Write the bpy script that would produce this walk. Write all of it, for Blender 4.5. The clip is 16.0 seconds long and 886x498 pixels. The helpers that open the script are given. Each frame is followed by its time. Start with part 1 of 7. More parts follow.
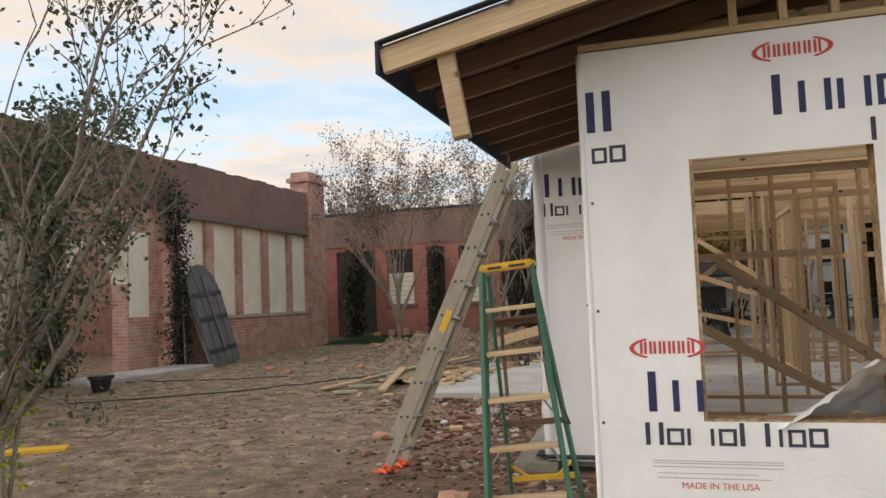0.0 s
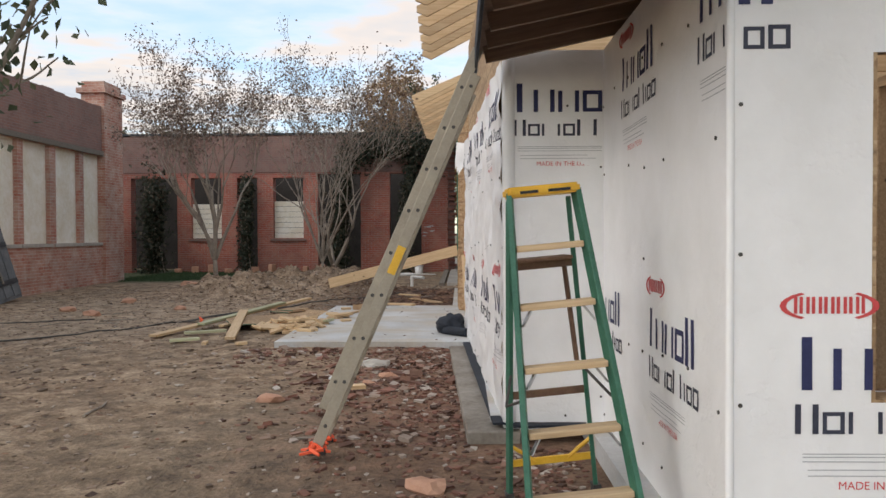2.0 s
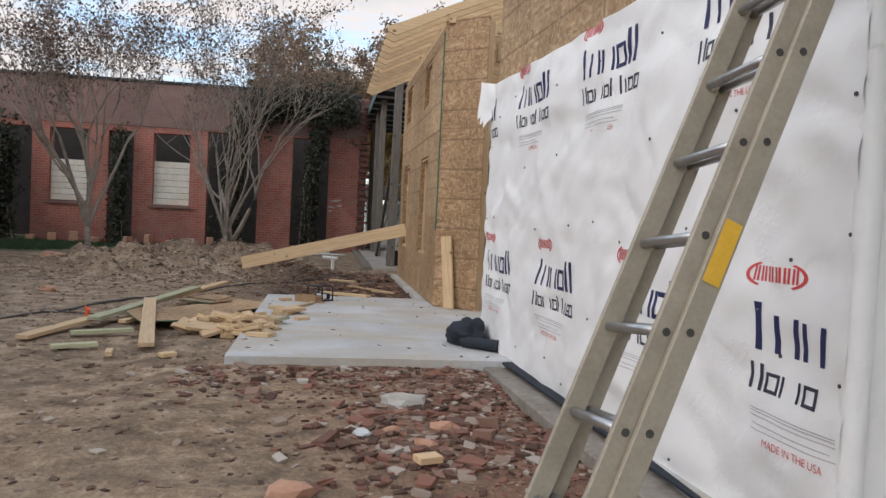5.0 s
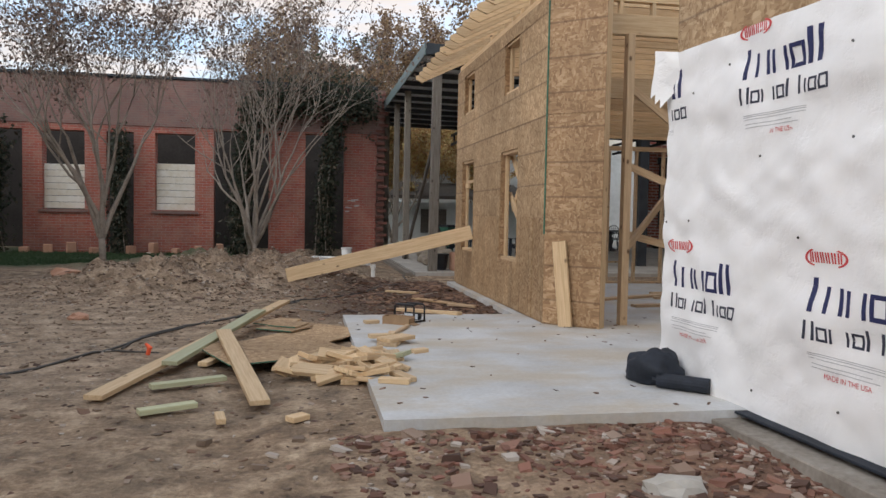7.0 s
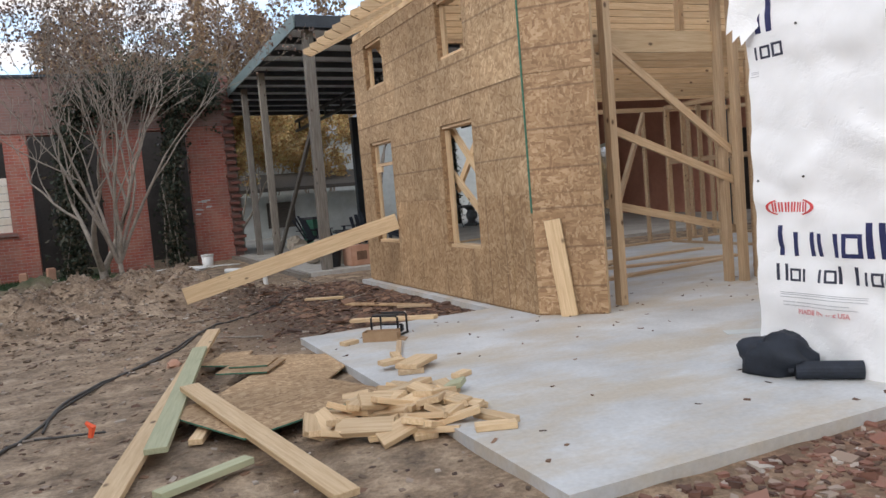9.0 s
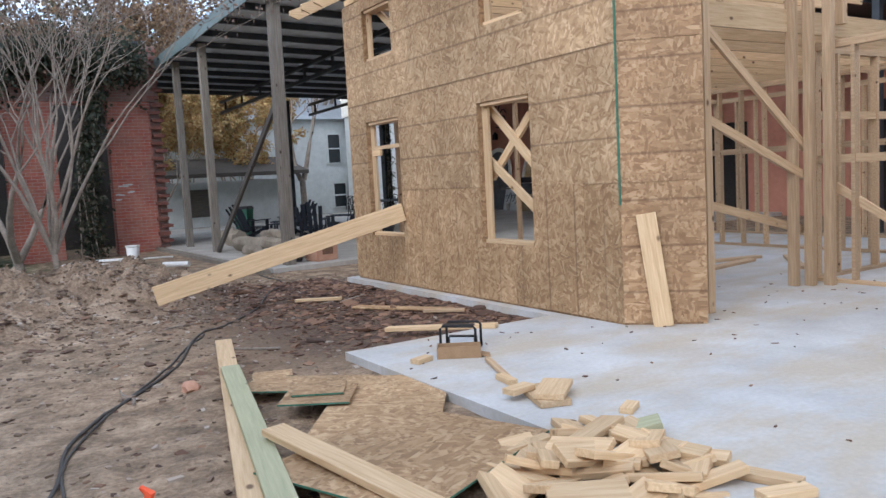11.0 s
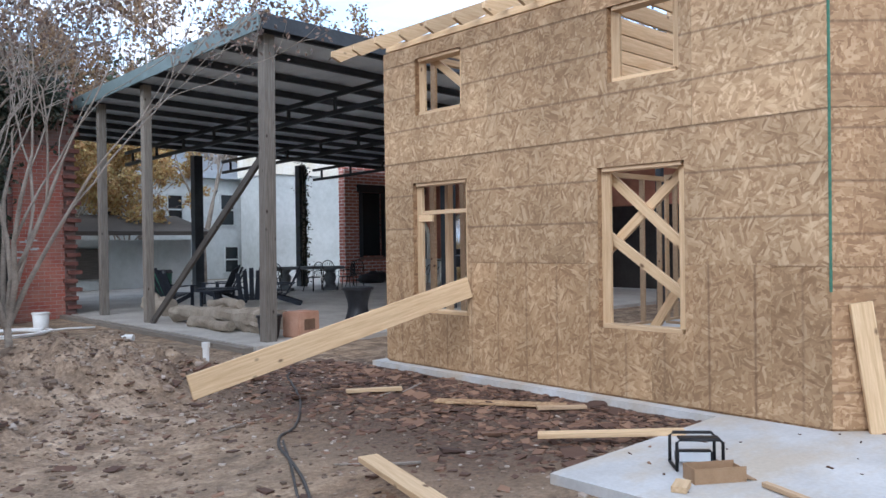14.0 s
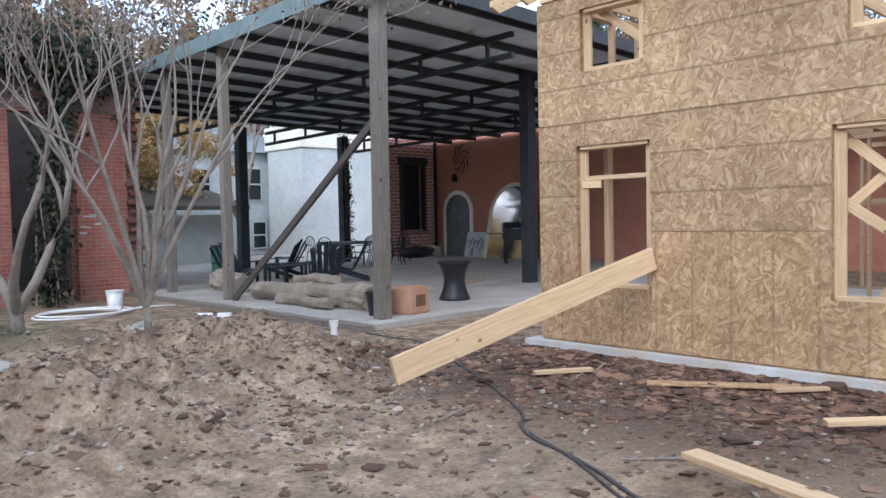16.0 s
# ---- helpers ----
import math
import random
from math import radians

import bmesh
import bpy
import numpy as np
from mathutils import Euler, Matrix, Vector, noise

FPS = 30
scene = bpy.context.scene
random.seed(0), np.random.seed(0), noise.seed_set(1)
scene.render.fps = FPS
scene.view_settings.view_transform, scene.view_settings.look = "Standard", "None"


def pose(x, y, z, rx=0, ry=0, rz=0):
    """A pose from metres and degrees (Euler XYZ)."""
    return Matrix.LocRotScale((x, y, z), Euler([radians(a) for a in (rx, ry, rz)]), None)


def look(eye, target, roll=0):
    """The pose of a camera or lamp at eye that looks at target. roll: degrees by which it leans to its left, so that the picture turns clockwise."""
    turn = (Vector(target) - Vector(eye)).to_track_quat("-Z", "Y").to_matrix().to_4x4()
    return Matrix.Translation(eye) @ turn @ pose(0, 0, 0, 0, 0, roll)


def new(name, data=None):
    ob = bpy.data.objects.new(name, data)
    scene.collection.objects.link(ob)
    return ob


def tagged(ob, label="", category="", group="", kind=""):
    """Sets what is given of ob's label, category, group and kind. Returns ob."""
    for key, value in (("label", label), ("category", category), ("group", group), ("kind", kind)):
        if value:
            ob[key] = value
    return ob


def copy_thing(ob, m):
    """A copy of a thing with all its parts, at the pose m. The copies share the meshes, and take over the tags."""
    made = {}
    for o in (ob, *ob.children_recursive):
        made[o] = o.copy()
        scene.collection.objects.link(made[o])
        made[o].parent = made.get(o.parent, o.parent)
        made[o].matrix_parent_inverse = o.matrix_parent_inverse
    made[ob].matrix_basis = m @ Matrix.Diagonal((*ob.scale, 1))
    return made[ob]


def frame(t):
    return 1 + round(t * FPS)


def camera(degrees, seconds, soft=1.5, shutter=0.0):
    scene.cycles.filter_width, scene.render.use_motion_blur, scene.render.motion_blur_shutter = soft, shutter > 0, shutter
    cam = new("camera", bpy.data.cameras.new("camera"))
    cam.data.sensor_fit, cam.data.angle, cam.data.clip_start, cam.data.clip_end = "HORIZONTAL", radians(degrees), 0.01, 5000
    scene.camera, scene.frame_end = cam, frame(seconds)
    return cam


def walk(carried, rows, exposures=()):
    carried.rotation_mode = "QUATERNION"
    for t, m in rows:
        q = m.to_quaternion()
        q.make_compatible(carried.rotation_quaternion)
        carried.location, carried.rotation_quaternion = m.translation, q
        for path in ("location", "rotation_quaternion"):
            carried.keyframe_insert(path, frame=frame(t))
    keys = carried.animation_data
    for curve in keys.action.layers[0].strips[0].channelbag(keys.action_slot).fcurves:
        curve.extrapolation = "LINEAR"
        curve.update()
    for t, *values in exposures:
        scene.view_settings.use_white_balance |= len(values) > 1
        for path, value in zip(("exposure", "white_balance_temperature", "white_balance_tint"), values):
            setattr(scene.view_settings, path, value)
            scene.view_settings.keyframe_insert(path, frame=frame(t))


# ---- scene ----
cam = camera(60.0, 16.0)
METRES, EYE, TILT, LEAN, TURN = 17.2, 1.5, 0.0, 0.0, 17.0
ROWS = [
    (0.0, 0.0, 0.0, 0.0, 0.14, 3.74, 2.21),
    (0.5, -0.0173, 0.0213, -0.0005, -1.01, 2.76, 3.13),
    (1.0, -0.0323, 0.0432, -0.0001, -6.36, 2.24, 0.96),
    (1.5, -0.0465, 0.0669, 0.0019, -7.84, 3.58, 0.56),
    (2.0, -0.0633, 0.0902, -0.0007, -15.66, -1.12, 0.27),
    (2.5, -0.0752, 0.1168, -0.0039, -18.61, -2.71, -1.01),
    (3.0, -0.0854, 0.1453, -0.0064, -19.68, -3.27, -5.23),
    (5.5, -0.103, 0.3222, -0.0073, -27.14, -2.28, -1.86),
    (6.0, -0.1099, 0.355, -0.0074, -28.01, -4.27, -1.74),
    (6.5, -0.122, 0.3865, -0.0066, -27.27, -2.53, -1.75),
    (7.0, -0.1401, 0.4139, -0.0042, -27.39, -2.68, -1.11),
    (7.5, -0.151, 0.4447, -0.0042, -27.87, -3.34, -0.82),
    (8.0, -0.163, 0.4751, -0.0003, -32.01, -2.66, 2.18),
    (10.5, -0.1845, 0.6371, 0.0007, -48.73, -6.05, 2.81),
    (11.0, -0.1893, 0.6642, 0.001, -49.2, -5.24, 3.1),
    (11.5, -0.1922, 0.6934, 0.0011, -49.35, -5.34, 2.23),
    (12.0, -0.2016, 0.7237, 0.0002, -48.91, -6.03, 0.81),
    (12.5, -0.2061, 0.7516, -0.0, -49.26, -5.89, -0.98),
    (13.0, -0.2088, 0.7821, 0.0012, -57.4, -3.79, -1.1),
    (13.5, -0.2153, 0.8049, 0.0052, -61.92, -1.05, -0.14),
    (14.0, -0.2148, 0.8325, 0.0067, -60.19, -0.43, 0.8),
    (14.5, -0.2184, 0.8615, 0.0052, -60.58, 0.22, 1.46),
    (15.0, -0.2209, 0.891, 0.0031, -59.81, -0.53, -0.74),
    (15.5, -0.2249, 0.9226, 0.0031, -56.93, -0.03, 0.89),
    (16.0, -0.2338, 0.9529, 0.0043, -60.74, -2.28, 1.19),
]
EXPOSURES = [(0.0, 0.74, 6850.0, 10.0), (1.5, 0.77, 6550.0, 10.0), (3.0, 0.83, 6250.0, 10.0), (5.5, 0.78, 6130.0, 10.0), (8.0, 0.94, 6280.0, 10.0), (10.5, 1.38, 5630.0, 10.0), (13.0, 1.52, 5530.0, 10.0), (14.5, 1.49, 5380.0, 10.0), (16.0, 1.75, 5380.0, 10.0)]
walk(cam, [(t, pose(0, 0, EYE, TILT, LEAN, TURN) @ pose(METRES * x, METRES * y, METRES * z, 90 + pitch, roll, yaw)) for t, x, y, z, yaw, pitch, roll in ROWS], EXPOSURES)
SKY, SUN, CLOUD = 0.17, 2.8, 0.60

# ---- world, sun, clouds, exposure ----
world = bpy.data.worlds.new("sky")
scene.world = world
world.use_nodes = True
wn = world.node_tree.nodes
sky = wn.new("ShaderNodeTexSky")
sky.sky_type = 'NISHITA'
sky.sun_disc = False
sky.sun_elevation = radians(32)
sky.sun_rotation = radians(236)
sky.air_density, sky.dust_density, sky.ozone_density = 1.0, 0.8, 2.0
wn["Background"].inputs[1].default_value = SKY
world.node_tree.links.new(sky.outputs[0], wn["Background"].inputs[0])
sun_data = bpy.data.lights.new("sun", 'SUN')
sun_data.energy, sun_data.angle, sun_data.color = SUN, radians(45), (1.0, 0.94, 0.86)
sun = new("sun", sun_data)
sun.matrix_world = look((-30, -17, 24), (0, 0, 0))

# ---- materials ----


def mat(name, rough=0.7, metal=0.0):
    m = bpy.data.materials.new(name)
    m.use_nodes = True
    b = m.node_tree.nodes["Principled BSDF"]
    b.inputs["Roughness"].default_value = rough
    b.inputs["Metallic"].default_value = metal
    return m


def nd(m, kind, **kw):
    n = m.node_tree.nodes.new(kind)
    for k, v in kw.items():
        n.inputs[k].default_value = v
    return n


def ln(m, a, b):
    m.node_tree.links.new(a, b)


def coords(m, scale=(1, 1, 1), rot=(0, 0, 0), shift=0.0):
    """Object coordinates, scaled, with a random shift for each object."""
    tc = m.node_tree.nodes.new("ShaderNodeTexCoord")
    mp = m.node_tree.nodes.new("ShaderNodeMapping")
    mp.inputs["Scale"].default_value = scale
    mp.inputs["Rotation"].default_value = rot
    ln(m, tc.outputs["Object"], mp.inputs["Vector"])
    if shift:
        oi = m.node_tree.nodes.new("ShaderNodeObjectInfo")
        mul = m.node_tree.nodes.new("ShaderNodeMath")
        mul.operation = 'MULTIPLY'
        mul.inputs[1].default_value = shift
        ln(m, oi.outputs["Random"], mul.inputs[0])
        ln(m, mul.outputs[0], mp.inputs["Location"])
    return mp.outputs["Vector"]


def tex_noise(m, vec, scale, detail=4, rough=0.6):
    n = nd(m, "ShaderNodeTexNoise", Scale=scale, Detail=detail, Roughness=rough)
    ln(m, vec, n.inputs["Vector"])
    return n.outputs["Fac"]


def ramp(m, fac, stops):
    r = m.node_tree.nodes.new("ShaderNodeValToRGB")
    e = r.color_ramp.elements
    while len(e) < len(stops):
        e.new(0.5)
    for el, (p, c) in zip(e, stops):
        el.position, el.color = p, (*c, 1) if len(c) == 3 else c
    ln(m, fac, r.inputs["Fac"])
    return r.outputs["Color"]


def mix(m, fac, a, b, mode='MIX'):
    n = m.node_tree.nodes.new("ShaderNodeMix")
    n.data_type, n.blend_type = 'RGBA', mode
    for sock, v in ((n.inputs[0], fac), (n.inputs[6], a), (n.inputs[7], b)):
        if isinstance(v, (int, float)):
            sock.default_value = v
        elif isinstance(v, tuple):
            sock.default_value = (*v, 1)
        else:
            ln(m, v, sock)
    return n.outputs[2]


def math_node(m, op, a, b=0.0):
    n = m.node_tree.nodes.new("ShaderNodeMath")
    n.operation = op
    for sock, v in ((n.inputs[0], a), (n.inputs[1], b)):
        if isinstance(v, (int, float)):
            sock.default_value = v
        else:
            ln(m, v, sock)
    return n.outputs[0]


def colour(m, c):
    b = m.node_tree.nodes["Principled BSDF"].inputs["Base Color"]
    if isinstance(c, tuple):
        b.default_value = (*c, 1)
    else:
        ln(m, c, b)


def bump(m, h, strength=0.3, dist=0.01):
    n = nd(m, "ShaderNodeBump", Strength=strength, Distance=dist)
    ln(m, h, n.inputs["Height"])
    ln(m, n.outputs[0], m.node_tree.nodes["Principled BSDF"].inputs["Normal"])


def speckled(name, dark, light, scale=6.0, rough=0.8, metal=0.0, bumps=0.3, dist=0.004, shift=7.0):
    """A surface with grain at two scales between two tones."""
    m = mat(name, rough, metal)
    v = coords(m, shift=shift)
    a = tex_noise(m, v, scale, 5)
    b = tex_noise(m, v, scale * 9, 3)
    f = math_node(m, 'ADD', math_node(m, 'MULTIPLY', a, 0.65), math_node(m, 'MULTIPLY', b, 0.35))
    colour(m, ramp(m, f, ((0.33, dark), (0.66, light))))
    if bumps:
        bump(m, b, bumps, dist)
    return m


def lumber(name, dark, light, rough=0.65):
    m = mat(name, rough)
    v = coords(m, (1.2, 22, 22), shift=9.0)
    g = tex_noise(m, v, 2.2, 5, 0.65)
    v2 = coords(m, (3.0, 5, 5), shift=5.0)
    k = nd(m, "ShaderNodeTexVoronoi", Scale=1.1)
    ln(m, v2, k.inputs["Vector"])
    base = ramp(m, g, ((0.3, dark), (0.7, light)))
    knots = ramp(m, k.outputs["Distance"], ((0.06, (0.12, 0.06, 0.025)), (0.13, (1, 1, 1))))
    c = mix(m, 0.85, base, knots, 'MULTIPLY')
    oi = m.node_tree.nodes.new("ShaderNodeObjectInfo")
    tone = ramp(m, oi.outputs["Random"], ((0.0, (0.78, 0.76, 0.74)), (1.0, (1.1, 1.06, 1.0))))
    colour(m, mix(m, 1.0, c, tone, 'MULTIPLY'))
    bump(m, g, 0.25, 0.003)
    return m


def osb_material(name, lines_axis, phase=0.0, dull=1.0, line=0.7, tint=(1.0, 1.0, 1.0)):
    """Pressed strands of several tones, with printed nail lines along one axis."""
    m = mat(name, 0.72)
    cols, vec = [], None
    for i, ang in enumerate((0.25, 1.1, 2.0, 2.75)):
        vec = coords(m, (1, 1, 1), (ang, 0.0, ang * 0.9), shift=3.0 + i)
        mp = m.node_tree.nodes.new("ShaderNodeMapping")
        mp.inputs["Scale"].default_value = (9, 9, 42) if i % 2 else (42, 38, 9)
        ln(m, vec, mp.inputs["Vector"])
        vo = nd(m, "ShaderNodeTexVoronoi", Scale=1.0)
        ln(m, mp.outputs[0], vo.inputs["Vector"])
        sep = m.node_tree.nodes.new("ShaderNodeSeparateColor")
        ln(m, vo.outputs["Color"], sep.inputs[0])
        cols.append(sep.outputs[0])
    base = coords(m, shift=4.0)
    n1 = ramp(m, tex_noise(m, base, 7, 2), ((0.47, (0, 0, 0)), (0.53, (1, 1, 1))))
    n2 = ramp(m, tex_noise(m, base, 10, 2), ((0.47, (0, 0, 0)), (0.53, (1, 1, 1))))
    f = mix(m, n2, mix(m, n1, cols[0], cols[1]), mix(m, n1, cols[2], cols[3]))
    strands = ramp(m, f, ((0.05, (0.32 * dull, 0.215 * dull, 0.125 * dull)), (0.35, (0.405 * dull, 0.287 * dull, 0.172 * dull)),
                          (0.7, (0.50 * dull, 0.373 * dull, 0.235 * dull)), (0.97, (0.60 * dull, 0.475 * dull, 0.325 * dull))))
    stain = ramp(m, tex_noise(m, base, 1.3, 4), ((0.35, (0.78, 0.76, 0.73)), (0.65, (1.06, 1.05, 1.04))))
    c = mix(m, 1.0, strands, stain, 'MULTIPLY')
    oi = m.node_tree.nodes.new("ShaderNodeObjectInfo")
    c = mix(m, 1.0, c, ramp(m, oi.outputs["Random"], ((0.0, (0.80, 0.78, 0.76)), (1.0, (1.08, 1.07, 1.06)))), 'MULTIPLY')
    if lines_axis:
        tc = m.node_tree.nodes.new("ShaderNodeTexCoord")
        sx = m.node_tree.nodes.new("ShaderNodeSeparateXYZ")
        ln(m, tc.outputs["Object"], sx.inputs[0])
        p = math_node(m, 'PINGPONG', math_node(m, 'ADD', sx.outputs[lines_axis], phase), 0.203)
        mask = ramp(m, p, ((0.0, (line, line, line)), (0.018, (0, 0, 0))))
        c = mix(m, mask, c, (0.09, 0.05, 0.03))
    colour(m, mix(m, 1.0, c, tint, 'MULTIPLY'))
    bump(m, f, 0.35, 0.003)
    return m


def brick_material(name, face, tones, mortar=(0.30, 0.26, 0.23), rows=0.075, soot=0.5, joint=0.006):
    m = mat(name, 0.88)
    tc = m.node_tree.nodes.new("ShaderNodeTexCoord")
    sx = m.node_tree.nodes.new("ShaderNodeSeparateXYZ")
    cx = m.node_tree.nodes.new("ShaderNodeCombineXYZ")
    ln(m, tc.outputs["Object"], sx.inputs[0])
    ln(m, math_node(m, 'ADD', sx.outputs[0], sx.outputs[1]), cx.inputs[0])
    ln(m, sx.outputs[2], cx.inputs[1])
    br = nd(m, "ShaderNodeTexBrick", Scale=1.0)
    br.inputs["Brick Width"].default_value, br.inputs["Row Height"].default_value = rows * 2.9, rows
    br.inputs["Mortar Size"].default_value, br.inputs["Mortar Smooth"].default_value, br.inputs["Bias"].default_value = joint, 0.3, -0.1
    ln(m, cx.outputs[0], br.inputs["Vector"])
    br.inputs["Color1"].default_value, br.inputs["Color2"].default_value = (*tones[0], 1), (*tones[1], 1)
    br.inputs["Mortar"].default_value = (*mortar, 1)
    v = coords(m)
    n = tex_noise(m, v, 0.55, 5)
    n2 = tex_noise(m, v, 3.0, 5)
    c = mix(m, ramp(m, n2, ((0.4, (0, 0, 0)), (0.75, (0.8, 0.8, 0.8)))), br.outputs["Color"], tones[2])
    c = mix(m, ramp(m, n, ((0.42, (0, 0, 0)), (0.68, (soot, soot, soot)))), c, (0.055, 0.045, 0.042))
    colour(m, c)
    bump(m, math_node(m, 'ADD', br.outputs["Fac"], n2), -0.4, 0.008)
    return m


def slab_material():
    """New concrete with trowel marks, sawdust and tan soil stains."""
    m = mat("concrete", 0.7)
    v = coords(m)
    a = tex_noise(m, v, 1.4, 6, 0.6)
    b = tex_noise(m, v, 30, 4)
    d = tex_noise(m, coords(m, (0.8, 1.6, 1)), 0.9, 6, 0.68)
    c = ramp(m, a, ((0.3, (0.42, 0.42, 0.415)), (0.7, (0.60, 0.61, 0.615))))
    c = mix(m, ramp(m, d, ((0.44, (0, 0, 0)), (0.62, (0.75, 0.75, 0.75)))), c, (0.47, 0.40, 0.30))
    colour(m, mix(m, 0.5, c, ramp(m, b, ((0.3, (0.82, 0.82, 0.82)), (0.7, (1.1, 1.1, 1.1)))), 'MULTIPLY'))
    bump(m, math_node(m, 'ADD', a, math_node(m, 'MULTIPLY', b, 0.4)), 0.2, 0.004)
    return m


M = {}
M["pine"] = lumber("pine_lumber", (0.52, 0.36, 0.20), (0.73, 0.57, 0.37))
M["stud"] = lumber("framing_lumber", (0.43, 0.30, 0.18), (0.63, 0.48, 0.32))
M["treated"] = lumber("treated_lumber", (0.40, 0.42, 0.27), (0.56, 0.57, 0.38))
M["oldwood"] = lumber("weathered_wood", (0.13, 0.115, 0.10), (0.27, 0.25, 0.22), 0.85)
M["darkwood"] = lumber("dark_weathered_wood", (0.055, 0.05, 0.045), (0.12, 0.11, 0.10), 0.85)
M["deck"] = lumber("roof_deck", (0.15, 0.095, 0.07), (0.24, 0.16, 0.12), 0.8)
M["osb_h"] = osb_material("osb_horizontal", 2, -0.17, 1.0, 0.6, (1.0, 0.955, 0.89))
M["osb_v"] = osb_material("osb_vertical", 1, -0.05, 0.92, 0.38, (1.0, 0.925, 0.83))
M["osb"] = osb_material("osb_loose", 0, 0.0, 0.95, 0.7, (1.0, 0.93, 0.83))
M["osb_r"] = osb_material("osb_return", 2, -0.02, 0.80, 0.6, (1.02, 0.90, 0.79))
M["osb_patch"] = osb_material("osb_patch", 1, -0.02, 0.84, 0.6, (1.0, 0.92, 0.82))
M["green_edge"] = speckled("green_sealed_edge", (0.04, 0.12, 0.08), (0.08, 0.22, 0.15), 30)
M["navy"] = speckled("navy_ink", (0.014, 0.018, 0.075), (0.028, 0.034, 0.12), 9, 0.6, 0, 0)
M["slate"] = speckled("dark_ink", (0.025, 0.028, 0.05), (0.05, 0.055, 0.085), 9, 0.6, 0, 0)
M["red_ink"] = speckled("red_ink", (0.52, 0.05, 0.055), (0.66, 0.09, 0.09), 9, 0.6, 0, 0)
M["grey_ink"] = speckled("grey_ink", (0.36, 0.37, 0.39), (0.5, 0.5, 0.52), 9, 0.6, 0, 0)
M["concrete"] = slab_material()
M["old_concrete"] = speckled("old_concrete", (0.30, 0.28, 0.25), (0.50, 0.475, 0.43), 1.2, 0.85, 0, 0.3, 0.004)
M["footing"] = speckled("soil_stained_concrete", (0.15, 0.125, 0.10), (0.34, 0.31, 0.27), 2.5, 0.9, 0, 0.5, 0.008)
M["plaster"] = speckled("old_plaster", (0.68, 0.62, 0.48), (0.88, 0.87, 0.82), 1.1, 0.85, 0, 0.2, 0.004)
M["white_wall"] = speckled("white_painted_wall", (0.44, 0.47, 0.46), (0.64, 0.67, 0.67), 0.5, 0.8, 0, 0.2, 0.004)
M["brick_wing"] = brick_material("old_brick", 1, ((0.40, 0.15, 0.105), (0.48, 0.24, 0.18), (0.58, 0.49, 0.42)), (0.54, 0.49, 0.44), 0.085, 0.3)
M["brick_hall"] = brick_material("hall_brick", 0, ((0.43, 0.12, 0.08), (0.33, 0.095, 0.07), (0.42, 0.24, 0.185)), (0.42, 0.36, 0.32), rows=0.085, soot=0.4)
M["brick_dark"] = brick_material("sooty_parapet_brick", 0, ((0.26, 0.135, 0.11), (0.205, 0.115, 0.10), (0.27, 0.19, 0.165)), (0.25, 0.215, 0.195), soot=0.35)
M["brick_wing_dark"] = speckled("dark_old_brick", (0.13, 0.05, 0.04), (0.24, 0.10, 0.075), 6, 0.9)
M["brick_tower"] = brick_material("red_tower_brick", 0, ((0.44, 0.16, 0.12), (0.36, 0.13, 0.10), (0.44, 0.2, 0.16)), (0.72, 0.68, 0.64), 0.13, 0.05, 0.02)
M["red_plaster"] = speckled("terracotta_plaster", (0.40, 0.165, 0.11), (0.54, 0.25, 0.17), 0.7, 0.85, 0, 0.2, 0.004)
M["steel"] = speckled("dark_painted_steel", (0.025, 0.03, 0.038), (0.05, 0.058, 0.068), 3, 0.5, 0.3, 0.1, 0.002)
M["sheet"] = speckled("pale_roof_sheet", (0.66, 0.70, 0.74), (0.78, 0.82, 0.86), 0.6, 0.5, 0.0, 0.1, 0.002)
M["fascia"] = speckled("green_grey_fascia", (0.10, 0.14, 0.14), (0.17, 0.22, 0.22), 2, 0.5, 0.2, 0.1, 0.002)
M["drip"] = speckled("dark_blue_felt", (0.012, 0.017, 0.028), (0.025, 0.034, 0.05), 8, 0.8)
M["alu"] = speckled("ladder_fibreglass_tan", (0.30, 0.26, 0.20), (0.42, 0.37, 0.29), 7, 0.55, 0.1, 0.1, 0.002)
M["metal"] = speckled("brushed_aluminium", (0.45, 0.46, 0.47), (0.6, 0.6, 0.61), 10, 0.35, 0.9, 0.05, 0.001)
M["green"] = speckled("green_fibreglass", (0.03, 0.115, 0.075), (0.055, 0.19, 0.125), 9, 0.5, 0, 0.1, 0.002)
M["yellow"] = speckled("yellow_plastic", (0.70, 0.39, 0.02), (0.85, 0.52, 0.05), 9, 0.5, 0, 0.1, 0.002)
M["brown"] = speckled("brown_panel", (0.12, 0.065, 0.04), (0.2, 0.115, 0.07), 9, 0.7)
M["black"] = speckled("black_plastic", (0.008, 0.009, 0.012), (0.022, 0.024, 0.03), 9, 0.45)
M["navy_cloth"] = speckled("dark_membrane", (0.007, 0.01, 0.016), (0.018, 0.024, 0.038), 6, 0.75)
# Shade of unlit interiors, put into the colour of walls behind openings.
M["dark"] = speckled("interior_shade_tone", (0.03, 0.027, 0.026), (0.06, 0.054, 0.05), 1.5, 0.9)
M["cardboard"] = speckled("cardboard", (0.29, 0.185, 0.10), (0.38, 0.25, 0.145), 9, 0.85)
M["white_pvc"] = speckled("white_plastic", (0.68, 0.68, 0.66), (0.82, 0.82, 0.8), 6, 0.4, 0, 0.05, 0.001)
M["orange"] = speckled("orange_tape", (0.85, 0.09, 0.03), (0.95, 0.16, 0.06), 9, 0.6)
M["rubber"] = speckled("grey_cable", (0.035, 0.032, 0.03), (0.075, 0.07, 0.065), 9, 0.6)
